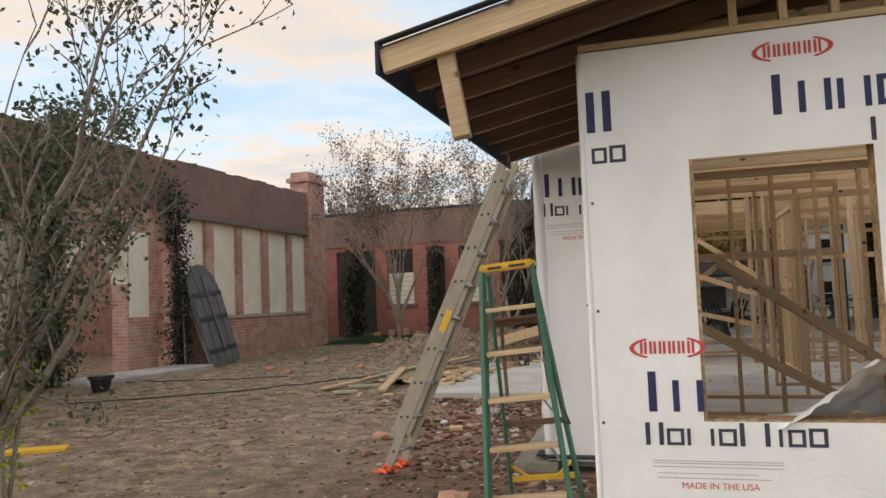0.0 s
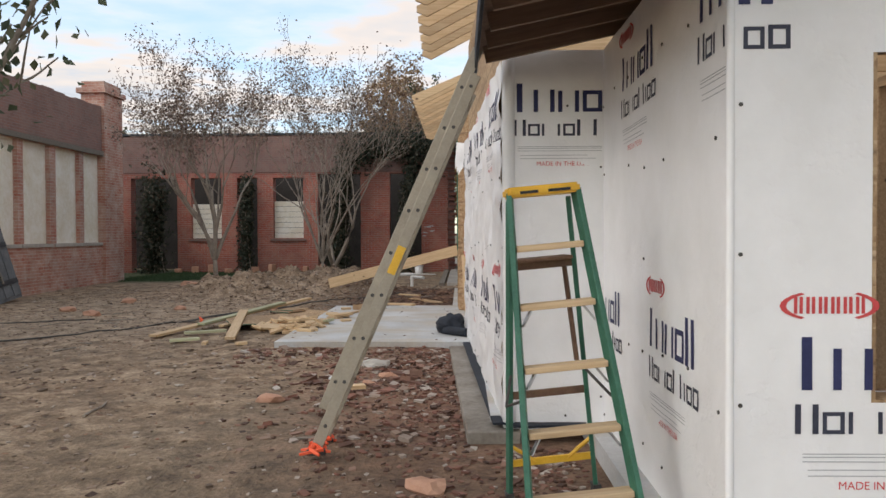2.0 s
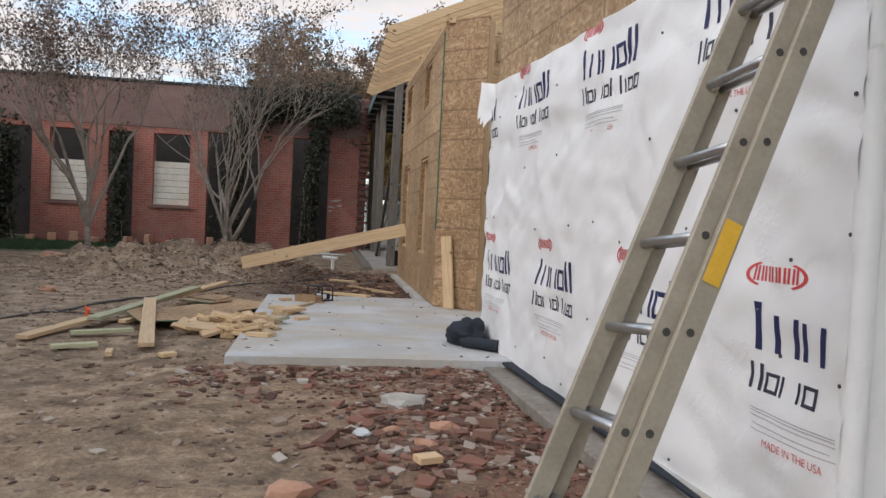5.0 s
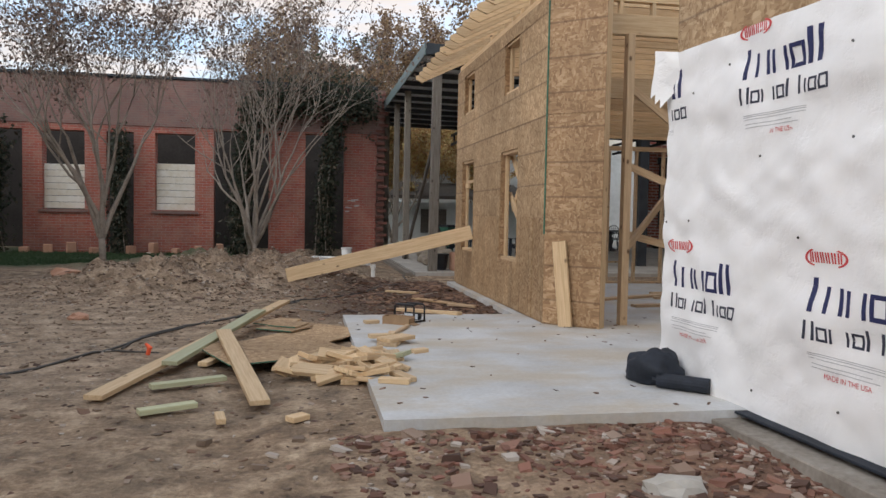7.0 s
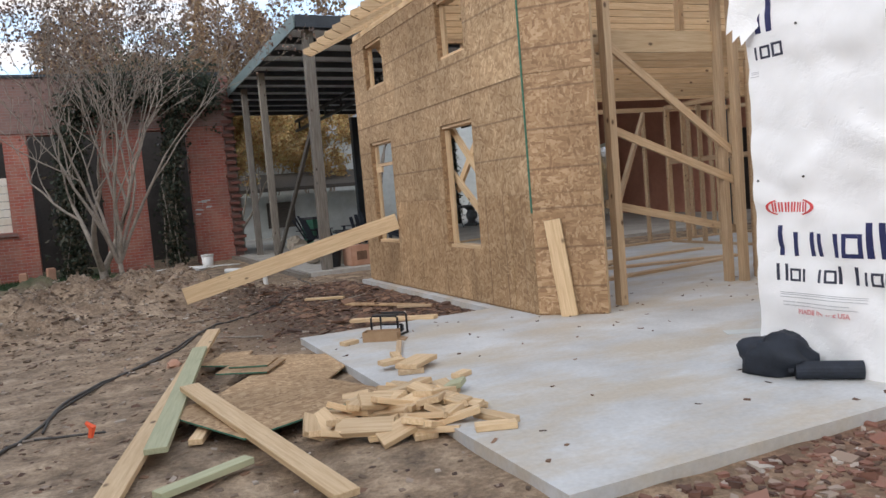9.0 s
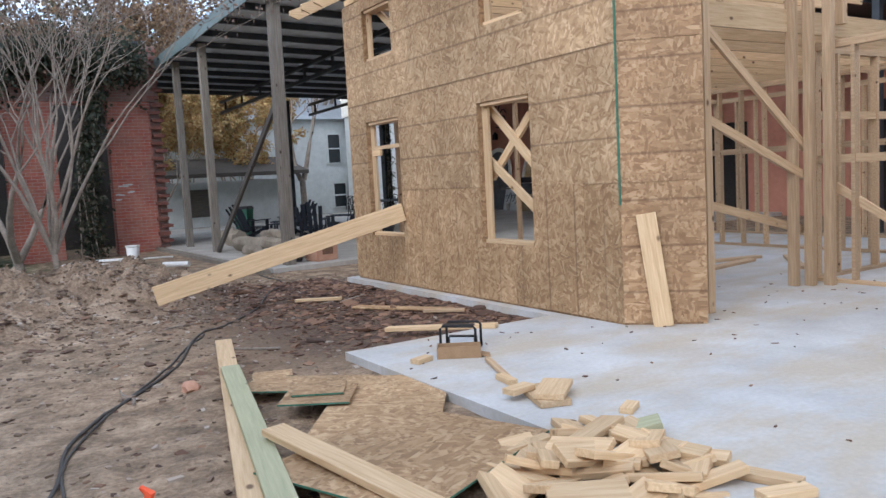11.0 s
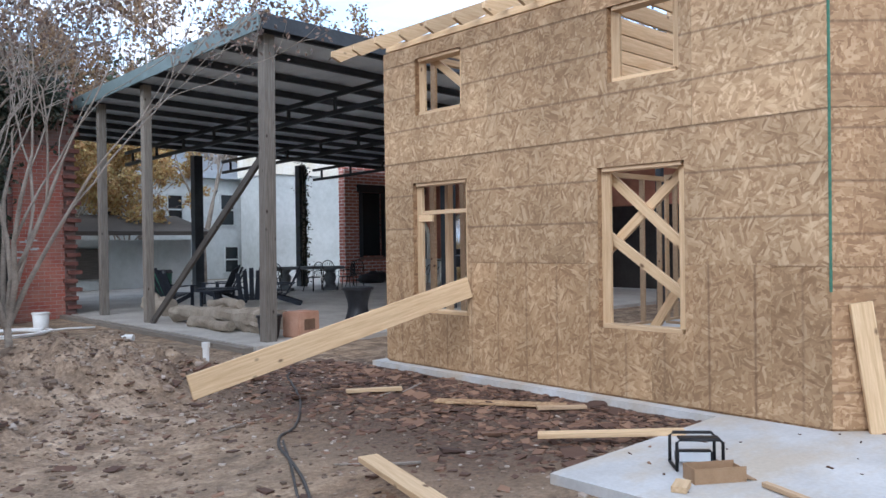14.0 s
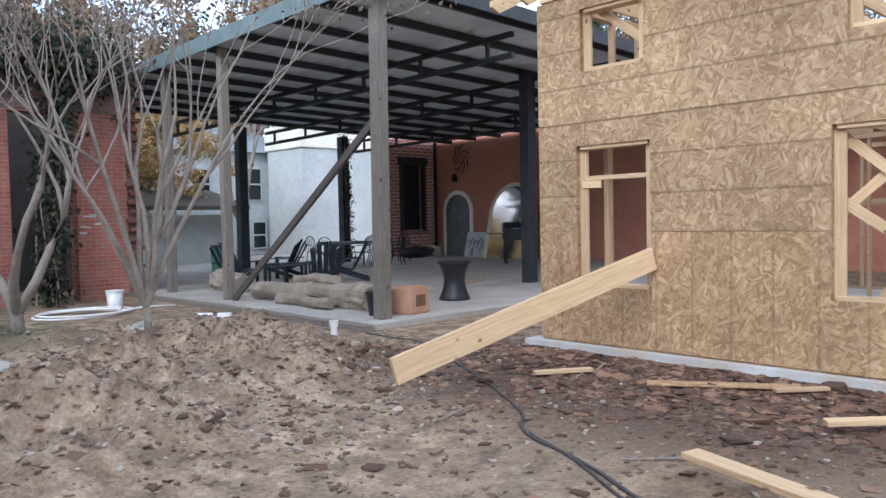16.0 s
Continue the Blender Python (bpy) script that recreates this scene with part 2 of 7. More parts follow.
M["clay"] = speckled("terracotta_block", (0.42, 0.22, 0.14), (0.55, 0.33, 0.23), 5, 0.85)
M["rubble"] = None
M["bark"] = speckled("pale_bark", (0.16, 0.135, 0.11), (0.37, 0.32, 0.27), 5, 0.9, 0, 0.4, 0.006)
M["log"] = speckled("split_log", (0.20, 0.165, 0.125), (0.40, 0.35, 0.28), 3, 0.9, 0, 0.5, 0.01)
M["iron"] = speckled("wrought_iron", (0.012, 0.012, 0.014), (0.03, 0.03, 0.032), 9, 0.5, 0.5)
M["door_wood"] = speckled("grey_door_wood", (0.075, 0.08, 0.088), (0.17, 0.18, 0.19), 2.5, 0.8, 0, 0.4, 0.005)
M["roof_metal"] = speckled("far_tin_roof", (0.28, 0.32, 0.36), (0.42, 0.46, 0.5), 1, 0.5, 0.3)


def leafy(name, stops, rough=0.6, thin=0.4):
    """Leaves whose tone varies from one to the next."""
    m = mat(name, rough)
    g = m.node_tree.nodes.new("ShaderNodeNewGeometry")
    c = ramp(m, g.outputs["Random Per Island"], stops)
    colour(m, c)
    if thin:
        tl = m.node_tree.nodes.new("ShaderNodeBsdfTranslucent")
        ln(m, c, tl.inputs[0])
        ms_ = m.node_tree.nodes.new("ShaderNodeMixShader")
        ms_.inputs[0].default_value = thin
        ln(m, m.node_tree.nodes["Principled BSDF"].outputs[0], ms_.inputs[1])
        ln(m, tl.outputs[0], ms_.inputs[2])
        ln(m, ms_.outputs[0], m.node_tree.nodes["Material Output"].inputs["Surface"])
    return m


M["leaf_green"] = leafy("dull_green_leaves", ((0.0, (0.04, 0.055, 0.032)), (0.6, (0.095, 0.12, 0.066)), (1.0, (0.16, 0.145, 0.085))))
M["leaf_ivy"] = leafy("ivy_leaves", ((0.0, (0.018, 0.026, 0.018)), (0.6, (0.045, 0.06, 0.038)), (1.0, (0.12, 0.095, 0.065))))
M["leaf_dry"] = leafy("dry_leaves", ((0.0, (0.09, 0.065, 0.055)), (0.6, (0.19, 0.135, 0.11)), (1.0, (0.32, 0.22, 0.165))))
M["leaf_gold"] = leafy("autumn_leaves", ((0.0, (0.28, 0.15, 0.06)), (0.5, (0.46, 0.30, 0.12)), (1.0, (0.50, 0.43, 0.19))))
M["leaf_brown"] = leafy("brown_autumn_leaves", ((0.0, (0.14, 0.09, 0.06)), (0.5, (0.27, 0.17, 0.10)), (1.0, (0.40, 0.29, 0.17))))
M["leaf_lime"] = leafy("yellow_green_leaves", ((0.0, (0.18, 0.24, 0.03)), (1.0, (0.42, 0.45, 0.06))))
M["grass"] = leafy("short_grass", ((0.0, (0.025, 0.06, 0.025)), (1.0, (0.07, 0.12, 0.05))))
M["rubble"] = leafy("brick_rubble", ((0.0, (0.075, 0.042, 0.03)), (0.4, (0.15, 0.075, 0.052)), (0.65, (0.26, 0.12, 0.085)), (0.85, (0.27, 0.19, 0.14)), (1.0, (0.46, 0.41, 0.36))), 0.9, 0)
M["stones"] = leafy("loose_stones", ((0.0, (0.12, 0.085, 0.06)), (0.6, (0.26, 0.19, 0.14)), (1.0, (0.46, 0.40, 0.34))), 0.9, 0)
M["litter"] = leafy("leaf_litter", ((0.0, (0.05, 0.028, 0.02)), (0.6, (0.13, 0.07, 0.045)), (1.0, (0.27, 0.16, 0.10))), 0.85, 0)

glass = mat("old_mirror", 0.08, 1.0)
colour(glass, (0.75, 0.78, 0.8))
M["mirror"] = glass
pane = mat("dark_glass", 0.06)
colour(pane, (0.02, 0.025, 0.028))
M["pane"] = pane

wrap = mat("white_house_wrap", 0.45)
wv = coords(wrap)
w1 = tex_noise(wrap, wv, 2.2, 5, 0.6)
w2 = tex_noise(wrap, wv, 9, 4, 0.6)
w3 = nd(wrap, "ShaderNodeTexVoronoi", Scale=3.0)
w3.feature = 'DISTANCE_TO_EDGE'
ln(wrap, mix(wrap, 0.25, wv, w2), w3.inputs["Vector"])
colour(wrap, ramp(wrap, w1, ((0.3, (0.80, 0.80, 0.80)), (0.7, (0.90, 0.90, 0.91)))))
bump(wrap, math_node(wrap, 'ADD', math_node(wrap, 'MULTIPLY', w2, 0.7), ramp(wrap, w3.outputs["Distance"], ((0, (0, 0, 0)), (0.12, (1, 1, 1))))), 0.3, 0.006)
M["wrap"] = wrap

soil = mat("trodden_soil", 0.95)
sv = coords(soil)
s1 = tex_noise(soil, sv, 0.5, 6, 0.6)
s2 = tex_noise(soil, sv, 3.5, 6, 0.65)
s3 = tex_noise(soil, sv, 28, 4, 0.6)
sc = ramp(soil, s2, ((0.30, (0.11, 0.074, 0.048)), (0.5, (0.28, 0.195, 0.125)), (0.70, (0.54, 0.41, 0.28))))
sc = mix(soil, ramp(soil, s1, ((0.42, (0, 0, 0)), (0.62, (0.75, 0.75, 0.75)))), sc, ramp(soil, s2, ((0.3, (0.12, 0.088, 0.06)), (0.7, (0.36, 0.275, 0.19)))))
tcs = soil.node_tree.nodes.new("ShaderNodeTexCoord")
sxs = soil.node_tree.nodes.new("ShaderNodeSeparateXYZ")
ln(soil, tcs.outputs["Object"], sxs.inputs[0])


def band(m, sock, a, b, soft):
    """1 between a and b, fading over soft."""
    lo = nd(m, "ShaderNodeMapRange", **{"From Min": a - soft, "From Max": a + soft})
    hi = nd(m, "ShaderNodeMapRange", **{"From Min": b + soft, "From Max": b - soft})
    ln(m, sock, lo.inputs[0])
    ln(m, sock, hi.inputs[0])
    return math_node(m, 'MULTIPLY', lo.outputs[0], hi.outputs[0])


wob = math_node(soil, 'MULTIPLY', math_node(soil, 'SUBTRACT', s2, 0.5), 2.5)
px = math_node(soil, 'ADD', sxs.outputs[0], wob)
py = math_node(soil, 'ADD', sxs.outputs[1], wob)
clay_mask = math_node(soil, 'MULTIPLY', band(soil, px, -2.6, 0.5, 0.7), band(soil, py, 2.5, 11.5, 0.8))
sc = mix(soil, math_node(soil, 'MULTIPLY', clay_mask, 0.8), sc, ramp(soil, s2, ((0.3, (0.10, 0.045, 0.028)), (0.7, (0.25, 0.125, 0.08)))))
# darker brown soil at low y, fading out around 6 m
near_dark = band(soil, py, -20.0, 6.2, 1.5)
sc = mix(soil, math_node(soil, 'MULTIPLY', near_dark, 0.65), sc, ramp(soil, s2, ((0.3, (0.075, 0.055, 0.036)), (0.7, (0.25, 0.19, 0.125)))))
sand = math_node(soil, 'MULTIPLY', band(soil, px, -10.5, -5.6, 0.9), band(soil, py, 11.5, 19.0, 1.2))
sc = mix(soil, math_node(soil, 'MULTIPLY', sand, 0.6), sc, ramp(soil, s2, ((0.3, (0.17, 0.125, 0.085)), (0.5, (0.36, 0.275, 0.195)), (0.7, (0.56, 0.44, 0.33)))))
mulch = math_node(soil, 'MULTIPLY', band(soil, px, -4.2, -1.2, 0.5), band(soil, py, 15.9, 21.5, 0.5))
sc = mix(soil, math_node(soil, 'MULTIPLY', mulch, 0.8), sc, ramp(soil, s3, ((0.3, (0.035, 0.022, 0.017)), (0.7, (0.12, 0.075, 0.052)))))
mound = math_node(soil, 'MULTIPLY', band(soil, px, -9.2, -4.2, 0.7), band(soil, py, 19.0, 24.6, 0.7))
sc = mix(soil, math_node(soil, 'MULTIPLY', mound, 0.7), sc, ramp(soil, s2, ((0.3, (0.15, 0.105, 0.072)), (0.5, (0.32, 0.235, 0.165)), (0.7, (0.54, 0.42, 0.31)))))
grass_mask = math_node(soil, 'MULTIPLY', band(soil, px, -20, -5.2, 0.8), band(soil, py, 24.8, 34, 0.5))
sc = mix(soil, math_node(soil, 'MULTIPLY', grass_mask, 0.9), sc, ramp(soil, s3, ((0.3, (0.03, 0.055, 0.022)), (0.7, (0.065, 0.10, 0.04)))))
far_mask = nd(soil, "ShaderNodeMapRange", **{"From Min": 33.0, "From Max": 36.0})
ln(soil, sxs.outputs[1], far_mask.inputs[0])
sc = mix(soil, math_node(soil, 'MULTIPLY', far_mask.outputs[0], 0.7), sc, (0.10, 0.10, 0.05))
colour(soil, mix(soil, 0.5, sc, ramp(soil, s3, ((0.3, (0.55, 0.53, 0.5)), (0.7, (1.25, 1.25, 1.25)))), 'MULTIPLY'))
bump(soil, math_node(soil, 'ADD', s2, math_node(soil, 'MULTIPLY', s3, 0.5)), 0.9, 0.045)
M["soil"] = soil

clouds = mat("cloud_layer", 1.0)
cn = clouds.node_tree.nodes
cv = coords(clouds, (1, 1, 1))
c1 = tex_noise(clouds, cv, 0.0011, 7, 0.56)
c2 = tex_noise(clouds, cv, 0.0032, 6, 0.55)
cf = math_node(clouds, 'ADD', math_node(clouds, 'MULTIPLY', c1, 0.7), math_node(clouds, 'MULTIPLY', c2, 0.3))
alpha = ramp(clouds, cf, ((0.44, (0.62, 0.62, 0.62)), (0.56, (0.98, 0.98, 0.98))))
tint = ramp(clouds, cf, ((0.40, (0.66, 0.84, 0.98)), (0.47, (0.86, 0.93, 0.98)), (0.52, (1.0, 0.84, 0.70)), (0.58, (0.74, 0.76, 0.80)), (0.66, (0.50, 0.54, 0.60))))
em = clouds.node_tree.nodes.new("ShaderNodeEmission")
em.inputs[1].default_value = CLOUD
ln(clouds, tint, em.inputs[0])
tr = clouds.node_tree.nodes.new("ShaderNodeBsdfTransparent")
ms = clouds.node_tree.nodes.new("ShaderNodeMixShader")
ln(clouds, alpha, ms.inputs[0])
ln(clouds, tr.outputs[0], ms.inputs[1])
ln(clouds, em.outputs[0], ms.inputs[2])
ln(clouds, ms.outputs[0], cn["Material Output"].inputs["Surface"])

# ---- building helpers ----
UP = Vector((0, 0, 1))


def box(bm, a, b, m=None):
    """A box between two corners, placed by the matrix m."""
    vs = []
    for x in (a[0], b[0]):
        for y in (a[1], b[1]):
            for z in (a[2], b[2]):
                v = Vector((x, y, z))
                vs.append(bm.verts.new(m @ v if m else v))
    for f in ((0, 1, 3, 2), (4, 6, 7, 5), (0, 4, 5, 1), (2, 3, 7, 6), (0, 2, 6, 4), (1, 5, 7, 3)):
        bm.faces.new([vs[i] for i in f])


def tube(bm, pts, radii, sides=8, caps=True):
    """A round rod along points with a radius at each."""
    rings = []
    for i, p in enumerate(pts):
        p = Vector(p)
        d = Vector(pts[min(i + 1, len(pts) - 1)]) - Vector(pts[max(i - 1, 0)])
        d.normalize()
        u = d.cross(UP if abs(d.z) < 0.95 else Vector((1, 0, 0))).normalized()
        w = d.cross(u)
        r = radii[i] if isinstance(radii, (list, tuple)) else radii
        rings.append([bm.verts.new(p + r * (math.cos(2 * math.pi * k / sides) * u + math.sin(2 * math.pi * k / sides) * w)) for k in range(sides)])
    for a, b in zip(rings, rings[1:]):
        for k in range(sides):
            bm.faces.new((a[k], a[(k + 1) % sides], b[(k + 1) % sides], b[k]))
    if caps:
        bm.faces.new(rings[0])
        bm.faces.new(list(reversed(rings[-1])))


def mesh_of(bm, name, material, smooth=False):
    bmesh.ops.recalc_face_normals(bm, faces=bm.faces)
    me = bpy.data.meshes.new(name)
    bm.to_mesh(me)
    bm.free()
    me.materials.append(material)
    if smooth:
        for p in me.polygons:
            p.use_smooth = True
    return me


def part(name, bm, material, parent=None, label="", smooth=False, m=None):
    """Links a bmesh as one mesh object, under a thing or part where one is given."""
    ob = new(name, mesh_of(bm, name, material, smooth))
    if m:
        ob.matrix_basis = m
    if parent:
        ob.parent = parent
    return tagged(ob, label)


def thing(name, label, category, group="", at=None, kind=""):
    ob = new(name)
    ob.empty_display_size = 0.1
    if at is not None:
        ob.matrix_basis = at if isinstance(at, Matrix) else Matrix.Translation(at)
    return tagged(ob, label, category, group, kind)


def along(p0, p1, roll=0.0):
    """A pose at p0 whose x axis points to p1 and whose z axis is as upright as can be."""
    d = Vector(p1) - Vector(p0)
    x = d.normalized()
    ref = UP if abs(x.z) < 0.98 else Vector((0, 1, 0))
    y = ref.cross(x).normalized()
    z = x.cross(y)
    m = Matrix((x, y, z)).transposed().to_4x4()
    return Matrix.Translation(p0) @ m @ pose(0, 0, 0, roll), d.length


def board(name, p0, p1, w, h, material, parent=None, label="", category="", group="", roll=0.0, chamfer=0.003):
    """A sawn board from p0 to p1, w wide and h thick, with eased edges."""
    m, length = along(p0, p1, roll)
    bm = bmesh.new()
    box(bm, (0, -w / 2, -h / 2), (length, w / 2, h / 2))
    if chamfer:
        bmesh.ops.bevel(bm, geom=bm.edges[:], offset=chamfer, segments=1, affect='EDGES')
    ob = part(name, bm, material, parent, label, m=m)
    return tagged(ob, label, category, group)


def cut(rect, holes):
    """The rectangle (u0, v0, u1, v1) less the holes, as rectangles."""
    out = [rect]
    for h in holes:
        nxt = []
        for u0, v0, u1, v1 in out:
            if h[0] >= u1 or h[2] <= u0 or h[1] >= v1 or h[3] <= v0:
                nxt.append((u0, v0, u1, v1))
                continue
            a, b = max(u0, h[0]), min(u1, h[2])
            if a > u0:
                nxt.append((u0, v0, a, v1))
            if b < u1:
                nxt.append((b, v0, u1, v1))
            if h[1] > v0:
                nxt.append((a, v0, b, h[1]))
            if h[3] < v1:
                nxt.append((a, h[3], b, v1))
        out = nxt
    return out


def frame_at(p, direction):
    """A wall's pose: x along the wall, y into it, z up."""
    d = Vector((*direction, 0)).normalized()
    n = UP.cross(d)
    return Matrix.Translation(p) @ Matrix((d, n, UP)).transposed().to_4x4()

# ---- ground, one sheet to the horizon ----


def hump(x, y, cx, cy, rx, ry, h):
    return h * math.exp(-((x - cx) / rx) ** 2 - ((y - cy) / ry) ** 2)


def ground_z(x, y):
    z = 0.0
    if -25 < x < 12 and -10 < y < 45:
        z += 0.05 * noise.noise((x * 0.35, y * 0.35, 0.3)) + 0.03 * noise.noise((x * 1.3, y * 1.3, 2.1)) + 0.022 * noise.noise((x * 4.1, y * 4.1, 5.0)) + 0.010 * noise.noise((x * 9.5, y * 9.5, 8.0))
        lump = hump(x, y, -5.6, 21.6, 1.6, 1.3, 0.46) + hump(x, y, -4.1, 21.6, 0.9, 0.9, 0.22) + hump(x, y, -7.6, 20.6, 1.2, 0.9, 0.36) + hump(x, y, -6.6, 19.7, 0.9, 0.6, 0.26) + hump(x, y, -5.0, 20.6, 0.7, 0.5, 0.2) + hump(x, y, -6.8, 25.0, 2.2, 0.9, 0.28)
        z += lump * (1.0 + 0.7 * noise.noise((x * 1.7, y * 1.7, 7.0)) + 0.5 * noise.noise((x * 4.3, y * 4.3, 3.0)) + 0.28 * noise.noise((x * 9.0, y * 9.0, 3.0)))
        for x0, y0, x1, y1, level in ((-3.9, 10.8, 8, 15.8, 0.06), (-1.7, 15.8, 8, 20.5, 0.06), (-1.4, 4, 8, 10.7, -0.01), (-2.1, 22.8, 14, 46, 0.02)):
            d = math.hypot(max(x0 - x, 0, x - x1), max(y0 - y, 0, y - y1))
            keep = min(1.0, d / 0.9) if level > 0 else min(1.0, d / 0.4)
            z = z * keep + (level + 0.012 * noise.noise((x * 3, y * 3, 1.0))) * (1 - keep)
    return z


def steps_out(lo, hi, step, far):
    mid = list(np.arange(lo, hi + 1e-6, step))
    out, d = [], step
    p = hi
    while p < far:
        d *= 1.35
        p += d
        out.append(p)
    left, d, p = [], step, lo
    while p > -far:
        d *= 1.35
        p -= d
        left.append(p)
    return left[::-1] + mid + out


gx, gy = steps_out(-14.0, 4.0, 0.085, 3000), steps_out(0.0, 30.0, 0.085, 3000)
verts = [(x, y, ground_z(x, y)) for y in gy for x in gx]
nx = len(gx)
faces = [(j * nx + i, j * nx + i + 1, (j + 1) * nx + i + 1, (j + 1) * nx + i) for j in range(len(gy) - 1) for i in range(nx - 1)]
gm = bpy.data.meshes.new("ground")
gm.from_pydata(verts, [], faces)
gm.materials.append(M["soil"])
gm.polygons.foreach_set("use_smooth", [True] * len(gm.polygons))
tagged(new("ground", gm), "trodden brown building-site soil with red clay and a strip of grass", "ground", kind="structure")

bm = bmesh.new()
bmesh.ops.create_grid(bm, x_segments=1, y_segments=1, size=4500)
cl = part("backdrop", bm, clouds, m=Matrix.Translation((0, 0, 420)))
tagged(cl, "broken grey and pink evening clouds in a pale sky", "sky", kind="structure")

# ---- new building: slab and footings ----
SLAB = 0.13
W2A, W2B = Vector((-1.16, 6.72, 0)), Vector((-1.40, 12.02, 0))
bm = bmesh.new()
box(bm, (-3.87, 10.82, -0.25), (7.0, 15.74, SLAB))
box(bm, (-1.66, 15.744, -0.25), (7.0, 20.42, SLAB - 0.002))
box(bm, (-1.28, 6.9, -0.25), (7.0, 10.816, SLAB - 0.002))
box(bm, (-0.6, 4.02, -0.25), (7.0, 6.896, SLAB - 0.004))
slab = part("floor", bm, M["concrete"])
tagged(slab, "pale grey new concrete slab with stains and sawdust", "floor", kind="structure")
bm = bmesh.new()
fm = frame_at(W2A, (W2B - W2A).to_2d())
box(bm, (-0.10, -0.085, -0.25), (5.3, 0.3, 0.075), fm)
bmesh.ops.bevel(bm, geom=bm.edges[:], offset=0.008, segments=1, affect='EDGES')
tagged(part("foundation", bm, M["footing"]), "rough grey concrete footing along the wrapped wall", "foundation", kind="structure")


# ---- wrapped walls ----


def wrinkle(u, v, amp, seed):
    return amp * (0.55 * noise.noise((u * 1.7, v * 3.1, seed)) + 0.35 * noise.noise((u * 4.0 + v * 2.0, v * 6.0, seed + 3)) + 0.4 * abs(noise.noise((u * 3.0 - v * 4.0, v * 2.0, seed + 9))) - 0.25 * abs(noise.noise((u * 5.0 + v * 3.0, v * 4.0 - u * 2.0, seed + 5))) + 0.65)


def wrapped_wall(name, m, length, z0, z1, holes, amp, seed, label, thick=0.15, step=0.045):
    """A sheathed wall in its own pose with a skin of wrap that wrinkles outward (towards -y)."""
    bm = bmesh.new()
    for u0, v0, u1, v1 in cut((0, z0, length, z1), holes):
        box(bm, (u0, 0, v0), (u1, thick, v1))
    wall = tagged(part(name, bm, M["osb_h"], m=m), label, "wall", kind="structure")
    bm = bmesh.new()
    nu, nv = max(2, round(length / step)), round((z1 - z0 + 0.03) / step)
    level = lambda j: z0 - 0.03 + (z1 - z0 + 0.03) * j / nv
    grid = [[bm.verts.new((length * i / nu, -0.003 - wrinkle(length * i / nu, level(j), amp, seed), level(j))) for j in range(nv + 1)] for i in range(nu + 1)]
    for i in range(nu):
        for j in range(nv):
            cu, cvv = length * (i + 0.5) / nu, z0 + (z1 - z0) * (j + 0.5) / nv
            if not any(h[0] < cu < h[2] and h[1] < cvv < h[3] for h in holes):
                bm.faces.new((grid[i][j], grid[i + 1][j], grid[i + 1][j + 1], grid[i][j + 1]))
    bmesh.ops.delete(bm, geom=[v for v in bm.verts if not v.link_faces], context='VERTS')
    part("house_wrap", bm, M["wrap"], wall, "white plastic house wrap", True)
    return wall


def sheet_quad(bm, u0, v0, u1, v1, f, lift=0.0055):
    """A printed patch that follows the wrap."""
    n = max(1, round((u1 - u0) / 0.05))
    k = max(1, round((v1 - v0) / 0.05))
    vs = [[bm.verts.new((u0 + (u1 - u0) * i / n, -lift - f(u0 + (u1 - u0) * i / n, v0 + (v1 - v0) * j / k), v0 + (v1 - v0) * j / k)) for j in range(k + 1)] for i in range(n + 1)]
    for i in range(n):
        for j in range(k):
            bm.faces.new((vs[i][j], vs[i + 1][j], vs[i + 1][j + 1], vs[i][j + 1]))


def marks(bm, u, v, h, w, kind, f):
    """One plain mark: a bar, a pair of bars or a hollow block."""
    t = h * 0.2
    if kind == "bar":
        sheet_quad(bm, u + w / 2 - t / 2, v, u + w / 2 + t / 2, v + h, f)
    elif kind == "pair":
        sheet_quad(bm, u, v, u + t, v + h, f)
        sheet_quad(bm, u + w - t, v, u + w, v + h, f)
    else:
        sheet_quad(bm, u, v, u + t, v + h, f)
        sheet_quad(bm, u + w - t, v, u + w, v + h, f)
        sheet_quad(bm, u + t, v, u + w - t, v + t * 0.9, f)
        sheet_quad(bm, u + t, v + h - t * 0.9, u + w - t, v + h, f)


